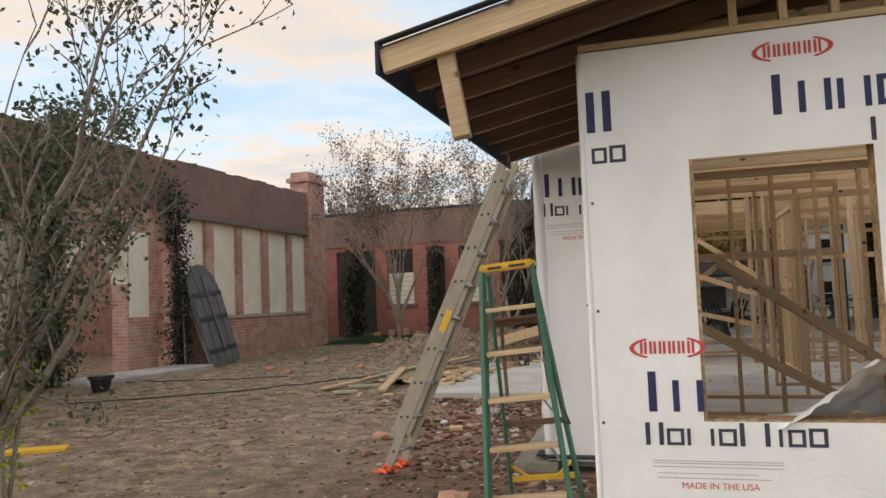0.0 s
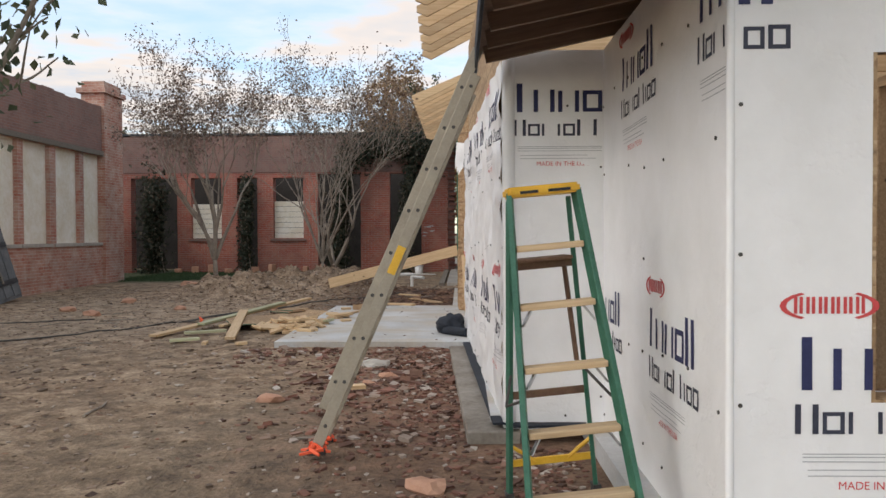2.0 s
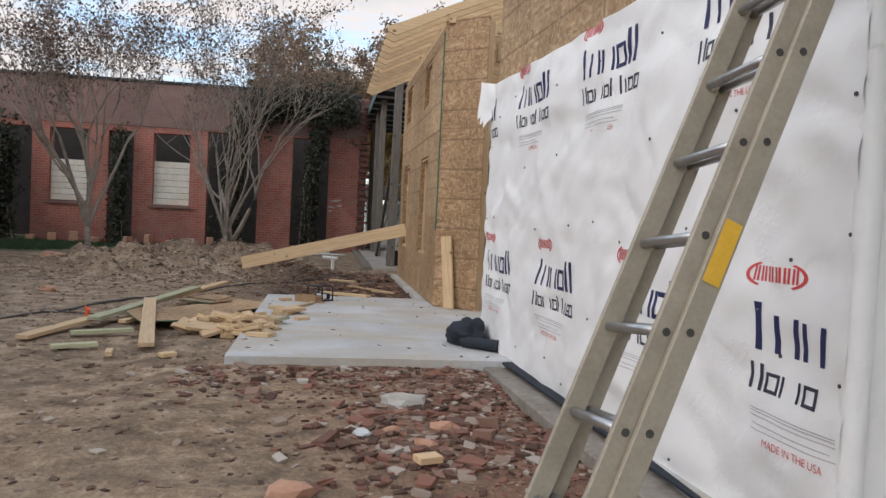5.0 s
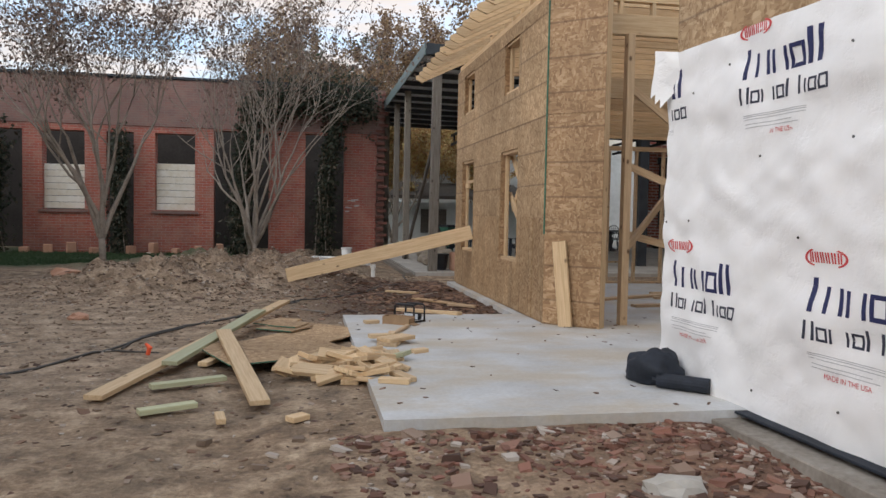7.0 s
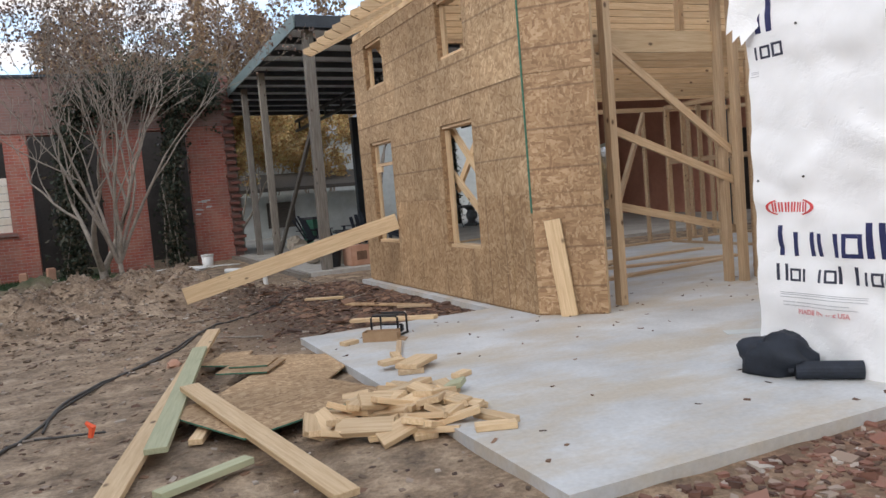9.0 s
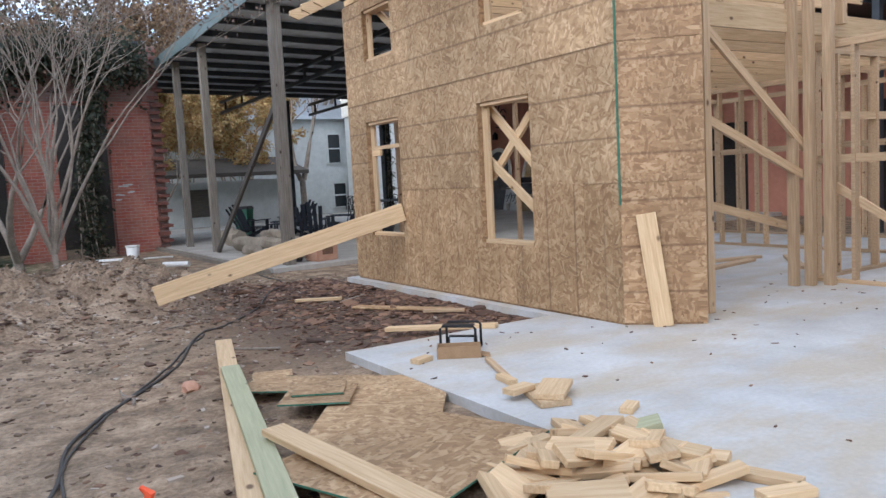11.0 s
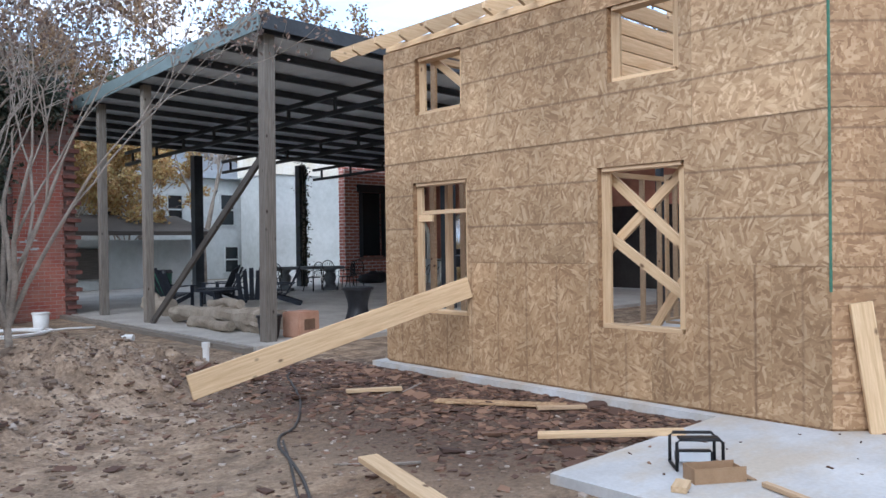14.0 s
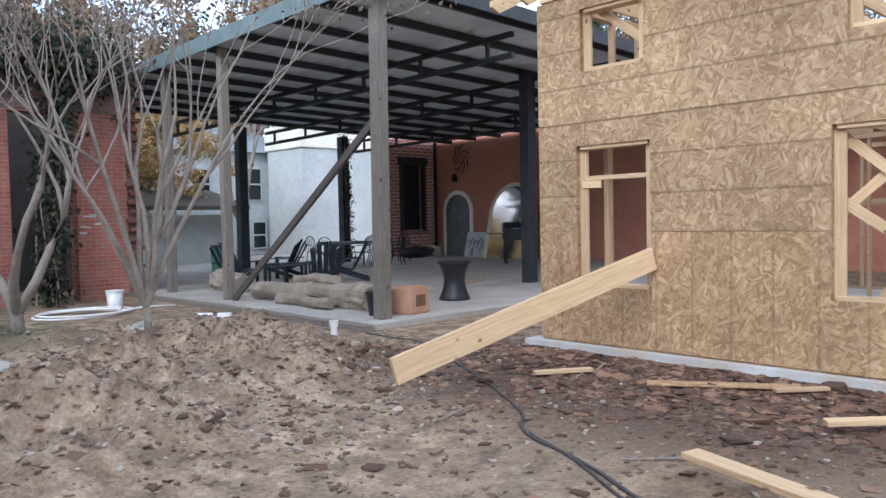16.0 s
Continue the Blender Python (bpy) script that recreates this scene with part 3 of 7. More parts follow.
def logo(wall, u, v, f, u_max, u_min=0.0, letters=True, holes=(), s=1.0):
    """The maker's mark as plain shapes, from the point where its large word begins; v is that word's foot."""
    jobs = (("navy", 0.0, 0.0, 0.205, ((0.15, "bar", 1.0), (0.15, "pair", 0.78), (0.15, "pair", 0.74), (0.14, "block", 0.74), (0.13, "pair", 1.08))),
            ("slate", 0.03, -0.17, 0.115, ((0.09, "pair", 1.0), (0.085, "block", 0.74), (0.13, "pair", 0.74), (0.085, "block", 0.74), (0.14, "pair", 1.0), (0.05, "bar", 0.74), (0.08, "block", 0.74), (0.085, "block", 0.8))))
    for ink, du, dv, h, row in jobs:
        bm = bmesh.new()
        p = u + du
        for w, kind, k in row:
            inside = any(hh[0] - 0.02 < p + w * 0.5 < hh[2] + 0.02 and hh[1] < v + dv + h * k * 0.7 and v + dv < hh[3] for hh in holes)
            if u_min <= p - 0.01 and p + w <= u_max and not inside:
                marks(bm, p, v + dv, h * k, w, kind, f)
            p += w * 1.17
        if bm.faces:
            part("printed_word", bm, M[ink], wall, "dark blue printed word as plain strokes")
        else:
            bm.free()
    bm = bmesh.new()
    cu, cvv, a, b = u + 0.16, v + 0.325, 0.19, 0.062
    if u_min <= cu - a - 0.02 and cu + a + 0.02 <= u_max:
        n = 26
        for k in range(n):
            a0, a1 = 2 * math.pi * k / n, 2 * math.pi * (k + 1) / n
            vs = []
            for ang, r in ((a0, 1.0), (a1, 1.0), (a1, 0.87), (a0, 0.87)):
                uu, vv = cu + a * r * math.cos(ang), cvv + b * r * math.sin(ang)
                vs.append(bm.verts.new((uu, -0.0055 - f(uu, vv), vv)))
            if abs(math.sin((a0 + a1) / 2)) < 0.75:
                bm.faces.new(vs)
        for k in range(6):
            marks(bm, cu - 0.135 + k * 0.047, cvv - 0.03, 0.065, 0.034, "pair", f)
        part("printed_badge", bm, M["red_ink"], wall, "red printed oval badge")
    else:
        bm.free()
    bm = bmesh.new()
    for i, (l, d) in enumerate(((0.62, 0.0), (0.62, 0.012), (0.62, 0.03), (0.5, 0.062), (0.56, 0.085))):
        a, b = max(u_min + 0.01, u + 0.06 + 0.02 * (i > 2)), min(u_max - 0.01, u + 0.06 + l)
        if b > a + 0.05 and not any(hh[0] < b and a < hh[2] and hh[1] < v - 0.25 < hh[3] for hh in holes):
            sheet_quad(bm, a, v - 0.25 - d, b, v - 0.25 - d + 0.004, f)
    if bm.faces:
        part("printed_rule", bm, M["grey_ink"], wall, "fine grey printed rules")
    else:
        bm.free()
    if letters and u_min < u + 0.2 and u + 0.56 < u_max and not any(hh[0] < u + 0.6 and u + 0.16 < hh[2] and hh[1] < v - 0.37 < hh[3] for hh in holes):
        cd = bpy.data.curves.new("printed_text", 'FONT')
        cd.body, cd.size, cd.align_x = "MADE IN THE USA", 0.045, 'CENTER'
        cd.materials.append(M["red_ink"])
        tx = new("printed_text", cd)
        tx.parent = wall
        tx.matrix_basis = pose(u + 0.38, -0.006 - f(u + 0.38, v - 0.39), v - 0.385, 90)


def tacks(wall, length, z0, z1, f, seed, holes=()):
    rnd = random.Random(seed)
    bm = bmesh.new()
    for i in range(max(1, round(length / 0.41)) + 1):
        for zz in np.arange(z0 + 0.15, z1, 0.55):
            u = min(max(0.04, 0.41 * i + rnd.uniform(-0.03, 0.03)), length - 0.03)
            v = zz + rnd.uniform(-0.08, 0.08)
            if rnd.random() < 0.5 and not any(h[0] < u < h[2] and h[1] < v < h[3] for h in holes):
                tube(bm, [(u, -0.003 - f(u, v), v), (u, -0.009 - f(u, v), v)], 0.0085, 7)
    part("cap_nail", bm, M["rubber"], wall, "small dark cap nails")


# front wall with its cut opening
H1 = [(0.56, 0.84, 1.40, 2.20)]
f1 = lambda u, v: wrinkle(u, v, 0.004, 1.0)
wall_front = wrapped_wall("wall_front", frame_at((-0.46, 4.15, 0), (1, 0)), 4.6, 0.10, 2.80, H1, 0.004, 1.0, "house-wrapped front wall with a square window hole cut in it")
for u, v in ((0.22, 0.88), (1.79, 0.88), (0.905, 2.36), (2.47, 2.36), (-0.66, 2.36)):
    logo(wall_front, u, v, f1, 4.5, 0.015, True, H1)
tacks(wall_front, 4.5, 0.1, 2.8, f1, 3, H1)
# side wall
f2 = lambda u, v: wrinkle(u, v, 0.009, 5.0)
wall_side = wrapped_wall("wall_side", frame_at((-0.46, 6.72, 0), (0, -1)), 2.57, 0.08, 2.80, [], 0.009, 5.0, "house-wrapped side wall in bluish shade")
for u, v in ((1.33, 0.88), (-0.25, 0.88), (0.61, 2.38), (2.18, 2.38)):
    logo(wall_side, u, v, f2, 2.56, 0.01)
tacks(wall_side, 2.57, 0.1, 2.8, f2, 4)
# return wall
f3 = lambda u, v: wrinkle(u, v, 0.012, 8.0)
wall_return = wrapped_wall("wall_return", frame_at((-1.16, 6.72, 0), (1, 0)), 0.70, 0.10, 2.80, [], 0.012, 8.0, "narrow house-wrapped return wall")
logo(wall_return, 0.015, 2.36, f3, 0.69, 0.0)
tacks(wall_return, 0.7, 0.1, 2.8, f3, 5)
# long wall
f4 = lambda u, v: wrinkle(u, v, 0.055, 12.0)
L2 = (W2B - W2A).length
wall_long = wrapped_wall("wall_long", frame_at(W2B, (W2A - W2B).to_2d()), L2, 0.12, 2.74, [], 0.055, 12.0, "long wall in loose wrinkled white house wrap")
for u in (0.13, 1.72, 3.28, 4.7):
    logo(wall_long, u, 0.88, f4, L2 - 0.01, 0.005)
for u in (-0.6, 0.98, 2.54, 4.1):
    logo(wall_long, u, 2.38, f4, L2 - 0.01, 0.005)
tacks(wall_long, L2, 0.1, 2.74, f4, 6)
# loose flap of wrap at the top corner
bm = bmesh.new()
g = [[bm.verts.new((0.20 - 0.24 * i / 6 + 0.02 * math.sin(j), -0.03 - 0.022 * i + 0.012 * math.sin(i * 1.3 + j), 2.74 - 0.22 * j / 6 + 0.008 * i - 0.010 * i * j)) for j in range(7)] for i in range(7)]
for i in range(6):
    for j in range(6):
        if i + j < 9:
            bm.faces.new((g[i][j], g[i + 1][j], g[i + 1][j + 1], g[i][j + 1]))
bmesh.ops.delete(bm, geom=[v for v in bm.verts if not v.link_faces], context='VERTS')
part("wrap_flap", bm, M["wrap"], wall_long, "torn loose corner of wrap", True)
# wrap folded round the outer corners
for owner, x, y, r in ((wall_front, -0.457, 4.153, 0.017), (wall_long, W2A.x + 0.012, W2A.y + 0.012, 0.05)):
    bm = bmesh.new()
    tube(bm, [(x, y, z) for z in np.linspace(0.085, 2.79 if r < 0.03 else 2.73, 20)], r, 14)
    fold = part("wrap_fold", bm, M["wrap"], owner, "wrap folded round the corner", True)
    fold.matrix_parent_inverse = owner.matrix_basis.inverted()
# sealing strip at the feet of the walls
for p0, p1 in ((W2B + Vector((-0.03, -1.15, 0.115)), W2A + Vector((-0.06, -0.03, 0.115))), (Vector((-1.18, 6.66, 0.115)), Vector((-0.5, 6.66, 0.115))), (Vector((-0.52, 6.66, 0.10)), Vector((-0.52, 4.1, 0.10)))):
    ob = board("trim", p0, p1, 0.10, 0.018, M["navy_cloth"], None, "dark sealing strip at the foot of the wrapped wall", "trim")
    tagged(ob, kind="structure")
# upper storey sheathing above the wrap
bm = bmesh.new()
mu = frame_at(W2B, (W2A - W2B).to_2d())
box(bm, (0.02, 0.02, 2.74), (L2 - 0.05, 0.12, 4.12))
tagged(part("wall_upper", bm, M["osb_h"], m=mu), "strand-board sheathing above the wrapped wall", "wall", kind="structure")

# ---- strand-board wall with its openings ----
OX, OY0, OY1 = -1.55, 14.86, 20.25
WINS = [(18.78, 0.78, 19.72, 2.35), (16.08, 0.78, 17.0, 2.32), (18.85, 3.17, 19.65, 3.86), (16.12, 3.12, 16.87, 3.84)]
osb_wall = tagged(part("wall_osb", bmesh.new(), M["stud"]), "two-storey wall sheathed in strand board with four window holes", "wall", kind="structure")
bm = bmesh.new()
for y0, z0, y1, z1 in cut((OY0 + 0.02, SLAB, OY1 - 0.02, 3.98), WINS):
    box(bm, (OX + 0.014, y0, z0), (OX + 0.10, y1, z1))
core = mesh_of(bm, "wall_osb", M["osb_r"])
osb_wall.data = core
rows = ((SLAB + 0.02, 1.39, "osb_v", (14.86, 15.55, 16.42, 17.6, 18.78, 20.25)), (1.394, 2.61, "osb_h", (14.86, 17.16, 19.6, 20.25)), (2.614, 3.83, "osb_h", (14.86, 16.0, 18.44, 20.25)), (3.834, 4.02, "osb_h", (14.86, 17.16, 20.25)))
for z0, z1, mt, ys in rows:
    for ya, yb in zip(ys, ys[1:]):
        bm = bmesh.new()
        for y0, a, y1, b in cut((ya + 0.0015, z0, yb - 0.0015, z1), WINS):
            box(bm, (OX, y0, a), (OX + 0.0125, y1, b))
        part("panel", bm, M[mt], osb_wall)
# the weathered patch panel
bm = bmesh.new()
box(bm, (OX - 0.011, 15.32, 0.155), (OX - 0.002, 16.0, 1.40))
part("panel", bm, M["osb_patch"], osb_wall, "darker patch of strand board")
# diagonal face across the corner
D0, D1 = Vector((OX, OY0, 0)), Vector((-1.03, 14.37, 0))
dm = frame_at(D0, (D1 - D0).to_2d())
DL = (D1 - D0).length
ret = tagged(part("wall_osb_return", bmesh.new(), M["osb_r"]), "narrow strand-board face set diagonally across the corner", "wall", kind="structure")
bm = bmesh.new()
box(bm, (0.004, 0.014, SLAB), (DL - 0.04, 0.10, 4.1))
ret.data = mesh_of(bm, "wall_osb_return", M["osb_r"])
ret.matrix_basis = dm
for za, zb in ((0.15, 1.39), (1.394, 2.61), (2.614, 4.1)):
    bm = bmesh.new()
    box(bm, (0.003, 0, za), (DL, 0.0125, zb))
    part("panel", bm, M["osb_r"], ret)
board("trim", (OX - 0.006, OY0 - 0.002, 1.2), (OX - 0.006, OY0 - 0.002, 3.95), 0.016, 0.02, M["green_edge"], osb_wall, "green sealed board edge")
# jambs, sills and heads of the holes
for i, (y0, z0, y1, z1) in enumerate(WINS):
    w = thing("window_%d" % (i + 1), "unglazed window hole with pale pine jambs", "window", kind="structure")
    x = OX + 0.095
    for a, b in (((x, y0 + 0.02, z0), (x, y0 + 0.02, z1)), ((x, y1 - 0.02, z0), (x, y1 - 0.02, z1))):
        board("jamb", a, b, 0.04, 0.15, M["pine"], w)
    board("sill", (x, y0 + 0.042, z0 + 0.02), (x, y1 - 0.042, z0 + 0.02), 0.15, 0.04, M["pine"], w)
    board("head", (x, y0 + 0.042, z1 - 0.02), (x, y1 - 0.042, z1 - 0.02), 0.15, 0.04, M["stud"], w)
    if i == 0:
        board("block", (x, y0 + 0.042, z1 - 0.36), (x, y1 - 0.042, z1 - 0.36), 0.03, 0.05, M["stud"], w)
        board("stud", (x + 0.5, y1 - 0.02, z0 - 0.6), (x + 0.5, y1 - 0.02, z1 + 0.3), 0.09, 0.06, M["stud"], w)
        board("cleat", (x - 0.02, y1 - 0.28, z1 - 0.43), (x - 0.02, y1 - 0.044, z1 - 0.43), 0.04, 0.08, M["pine"], w)
# bracing seen in the holes
for p0, p1 in (((-1.38, 17.06, 1.72), (-1.38, 16.05, 1.02)), ((-1.33, 17.05, 1.5), (-1.33, 16.1, 2.34)), ((-1.36, 17.04, 2.3), (-1.36, 15.9, 1.3)), ((-0.9, 17.2, SLAB), (-0.9, 16.2, 1.6)), ((-1.36, 19.5, 3.85), (-1.36, 18.9, 3.4))):
    board("brace", p0, p1, 0.04, 0.09, M["pine"], None, "rough pine brace nailed across the framing", "brace", "braces in the new building", chamfer=0)

# ---- framing ----


def stud_wall(label, p0, p1, z0, z1, gap=0.41, skip=(), rail=None, mt="stud"):
    w = thing("stud_wall", label, "framing", "stud walls", kind="structure")
    a, b = Vector((*p0, 0)), Vector((*p1, 0))
    d = (b - a).normalized()
    length = (b - a).length
    for z in (z0 + 0.02, z1 - 0.02, z1 - 0.061):
        board("plate", a + UP * z, b + UP * z, 0.09, 0.04, M[mt], w, chamfer=0)
    bm = bmesh.new()
    box(bm, (-0.02, -0.045, 0), (0.02, 0.045, z1 - z0 - 0.124))
    me = mesh_of(bm, "stud", M[mt])
    ang = math.atan2(d.y, d.x)
    n = int(length / gap)
    for i in range(n + 1):
        u = 0.02 + i * (length - 0.04) / max(1, n)
        if any(s0 < u < s1 for s0, s1 in skip):
            continue
        ob = new("stud", me)
        ob.parent = w
        ob.matrix_basis = Matrix.Translation(a + d * u + UP * (z0 + 0.041)) @ Matrix.Rotation(ang, 4, 'Z')
    if rail:
        board("rail", a + UP * rail, b + UP * rail, 0.05, 0.09, M[mt], w, chamfer=0)
    return w


TOP = 2.78
stud_wall("open pine stud partition behind the cut opening", (-0.3, 8.9), (4.0, 8.9), SLAB, TOP, 0.41)
stud_wall("open pine stud partition with a doorway", (1.2, 11.6), (5.8, 11.6), SLAB, TOP, 0.41, ((1.0, 1.9),))
stud_wall("open pine outer stud wall", (6.6, 4.3), (6.6, 20.2), SLAB, TOP, 0.41, ((9.3, 10.6), (14, 15)))
stud_wall("open pine end stud wall", (-1.4, 20.15), (6.5, 20.15), SLAB, TOP, 0.55, ((1.2, 2.4), (4.2, 5.4)))
stud_wall("open pine stud partition", (1.75, 15.1), (1.75, 12.9), SLAB, TOP, 0.41, (), 1.5)
stud_wall("open pine stud partition", (1.8, 15.15), (3.9, 15.15), SLAB, TOP, 0.41, (), 2.0)
stud_wall("open pine stud partition", (4.6, 15.6), (4.6, 19.9), SLAB, TOP, 0.41, ((0.9, 1.9),), 1.7)
stud_wall("open pine stud partition", (4.2, 5.0), (4.2, 8.7), SLAB, TOP, 0.41)
stud_wall("close-set pine stud partition", (2.05, 5.2), (2.05, 8.8), SLAB, TOP, 0.33)
stud_wall("open pine stud partition with a doorway", (-0.9, 10.3), (1.9, 10.3), SLAB, TOP, 0.41, ((1.0, 1.7),), 1.9)
stud_wall("upper open stud wall", (-1.4, 20.15), (3.5, 20.15), TOP + 0.32, 4.1, 0.6)
# posts and header of the wide opening
pa = dm @ Vector((DL - 0.019, 0.086, 0))
post_a = board("post", (pa.x, pa.y, SLAB), (pa.x, pa.y, 4.05), 0.038, 0.14, M["pine"], None, "pale pine corner post on the slab", "post", "posts of the wide opening", roll=-45)
post_b = board("post", (-0.60, 14.72, SLAB), (-0.60, 14.72, 3.578), 0.09, 0.11, M["stud"], None, "pine post beside the wide opening", "post", "posts of the wide opening")
post_c = board("post", (-0.75, 12.4, SLAB), (-0.75, 12.4, 2.92), 0.09, 0.09, M["stud"], None, "pine post at the wrapped wall's end", "post", "posts of the wide opening")
for z, h in ((3.70, 0.24), (3.995, 0.05)):
    board("header_beam", (-0.82, 14.8, z), (4.2, 14.8, z), 0.09, h, M["pine"], None, "pine header beam over the wide opening", "beam", "header beams")
for x in np.arange(-0.7, 4.2, 0.41):
    board("cripple", (x, 14.8, 3.822), (x, 14.8, 3.968), 0.04, 0.09, M["pine"], None, "short pine cripple stud above the header", "stud", "cripple studs", chamfer=0)
for x, y in ((1.26, 15.06), (1.38, 14.94), (1.52, 14.8), (2.9, 14.8), (4.15, 14.8)):
    board("post", (x, y, SLAB), (x, y, 3.578), 0.08, 0.10, M["stud"], None, "pine post under the header beam", "post", "posts of the wide opening")
for p0, p1 in (((-0.46, 14.98, 3.0), (1.5, 15.03, 1.6)), ((-0.46, 14.99, 2.05), (1.5, 15.03, 1.3)), ((-0.3, 15.3, 1.2), (1.65, 15.22, 0.72)), ((-0.46, 14.95, 1.05), (1.2, 16.4, 2.3)), ((1.8, 14.9, 1.2), (1.85, 13.3, 0.2)),
              ((0.35, 7.6, 1.75), (2.4, 8.7, 0.35)), ((-0.2, 7.7, 1.35), (1.6, 8.6, 0.3))):
    board("brace", p0, p1, 0.04, 0.09, M["stud"], None, "long diagonal pine brace across the framing", "brace", "braces in the new building", chamfer=0)
# ceiling joists
for y in np.arange(15.1, 20.2, 0.51):
    board("ceiling_joist", (-1.42, y, 3.0), (6.6, y, 3.0), 0.04, 0.24, M["pine"], None, "pine ceiling joist of the new building", "joist", "ceiling joists", chamfer=0)
for y in np.arange(4.5, 11.9, 0.61):
    board("ceiling_joist", (-0.3 if y < 6.8 else -1.0, y, 2.90), (6.6, y, 2.90), 0.04, 0.20, M["pine"], None, "pine ceiling joist of the new building", "joist", "ceiling joists", chamfer=0)
for y in np.arange(15.2, 20.2, 0.42):
    board("attic_joist", (-1.42, y, 4.12), (6.6, y, 4.12), 0.04, 0.18, M["pine"], None, "pine attic joist under the rafters", "joist", "attic joists", chamfer=0)
# rafters with tapered tails


def rafter_mesh(tail):
    bm = bmesh.new()
    run, s, d = 3.6, 0.42, 0.115
    prof = [(tail, s * tail + 0.05), (tail + 0.12, s * tail), (0, 0), (run, s * run), (run, s * run + d), (tail, s * tail + d)]
    a = [bm.verts.new((x, -0.02, z)) for x, z in prof]
    b = [bm.verts.new((x, 0.02, z)) for x, z in prof]
    bm.faces.new(a)
    bm.faces.new(list(reversed(b)))
    for i in range(6):
        j = (i + 1) % 6
        bm.faces.new((a[i], b[i], b[j], a[j]))
    return mesh_of(bm, "rafter", M["pine"])


rm, rm_short = rafter_mesh(-0.85), rafter_mesh(-0.62)
for y in list(np.arange(14.78, 20.3, 0.42)) + list(np.arange(7.2, 12.1, 0.42)):
    ob = new("rafter", rm if y > 13 else rm_short)
    ob.matrix_basis = Matrix.Translation((-1.5 if y > 13 else -1.3 - 0.02 * (y - 7), y, 4.18 if y > 13 else 4.16))
    tagged(ob, "bare pine rafter with a tapered projecting tail", "rafter", "rafters of the upper roof")
for y0, y1, x in ((14.74, 20.24, -1.47), (6.8, 12.0, -1.27)):
    board("top_plate", (x if y0 > 13 else -1.08, y0, 4.09), (x if y0 > 13 else -1.33, y1, 4.09), 0.09, 0.08, M["pine"], None, "doubled pine top plate under the rafters", "plate", "top plates")
for y in np.arange(14.99, 20.0, 0.42):
    board("blocking", (-1.49, y, 4.13), (-1.49, y, 4.30), 0.04, 0.04, M["pine"], None, "short pine blocking between rafter feet", "blocking", "blocking pieces", chamfer=0)
board("ridge_board", (2.1, 7.0, 5.72), (2.1, 20.3, 5.72), 0.04, 0.24, M["pine"], None, "pine ridge board of the upper roof", "beam")
for i, y in enumerate((15.0, 16.6, 18.3, 20.1, 7.4, 9.6, 11.8)):
    board("ridge_post", (2.1, y, 3.0), (2.1, y, 5.6), 0.09, 0.09, M["stud"], None, "upright pine post under the ridge", "post", "ridge posts", chamfer=0)

# ---- low roof over the front corner ----
low = thing("low_roof", "low overhanging roof with dark deck and pine barge board", "roof", kind="structure")
S = 0.21


def deck_z(x):
    return 2.66 + (x + 1.36) * S


bm = bmesh.new()
v = [bm.verts.new((x, y, deck_z(x) + dz)) for x, y, dz in ((-1.36, 3.55, 0.10), (4.2, 3.55, 0.10), (4.2, 6.66, 0.10), (-1.36, 6.66, 0.10), (-1.36, 3.55, 0.125), (4.2, 3.55, 0.125), (4.2, 6.66, 0.125), (-1.36, 6.66, 0.125))]
for f in ((0, 1, 2, 3), (7, 6, 5, 4), (0, 4, 5, 1), (1, 5, 6, 2), (2, 6, 7, 3), (3, 7, 4, 0)):
    bm.faces.new([v[i] for i in f])
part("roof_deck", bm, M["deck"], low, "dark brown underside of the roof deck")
board("felt_edge", (-1.385, 3.52, deck_z(-1.36) + 0.06), (-1.385, 6.67, deck_z(-1.36) + 0.06), 0.02, 0.17, M["drip"], low, "dark blue-black edge membrane")
board("felt", (-1.37, 3.52, deck_z(-1.37) + 0.134), (4.2, 3.52, deck_z(4.2) + 0.134), 0.05, 0.014, M["drip"], low)
board("barge_board", (-1.37, 3.56, deck_z(-1.37) + 0.045), (4.2, 3.56, deck_z(4.2) + 0.045), 0.04, 0.125, M["pine"], low, "pale pine barge board")
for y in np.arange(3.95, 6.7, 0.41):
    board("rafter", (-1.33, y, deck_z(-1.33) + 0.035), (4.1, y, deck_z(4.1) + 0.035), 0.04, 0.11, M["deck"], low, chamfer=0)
board("gable_plate", (-0.46, 4.2, 2.83), (4.0, 4.2, 2.83), 0.09, 0.04, M["pine"], low, "pine plate along the wall's top")
for x in np.arange(0.34, 4.0, 0.24):
    board("gable_stud", (x, 4.2, 2.852), (x, 4.2, deck_z(x) + 0.09), 0.04, 0.07, M["pine"], low, chamfer=0)
bm = bmesh.new()
box(bm, (-0.045, -0.045, -0.46), (0.045, 0.045, 0.0))
bmesh.ops.bevel(bm, geom=bm.edges[:], offset=0.004, segments=1, affect='EDGES')
part("hanging_block", bm, M["pine"], low, "short pine block hanging from the barge board", m=pose(-1.06, 3.63, 2.75, 0, -9, 8))

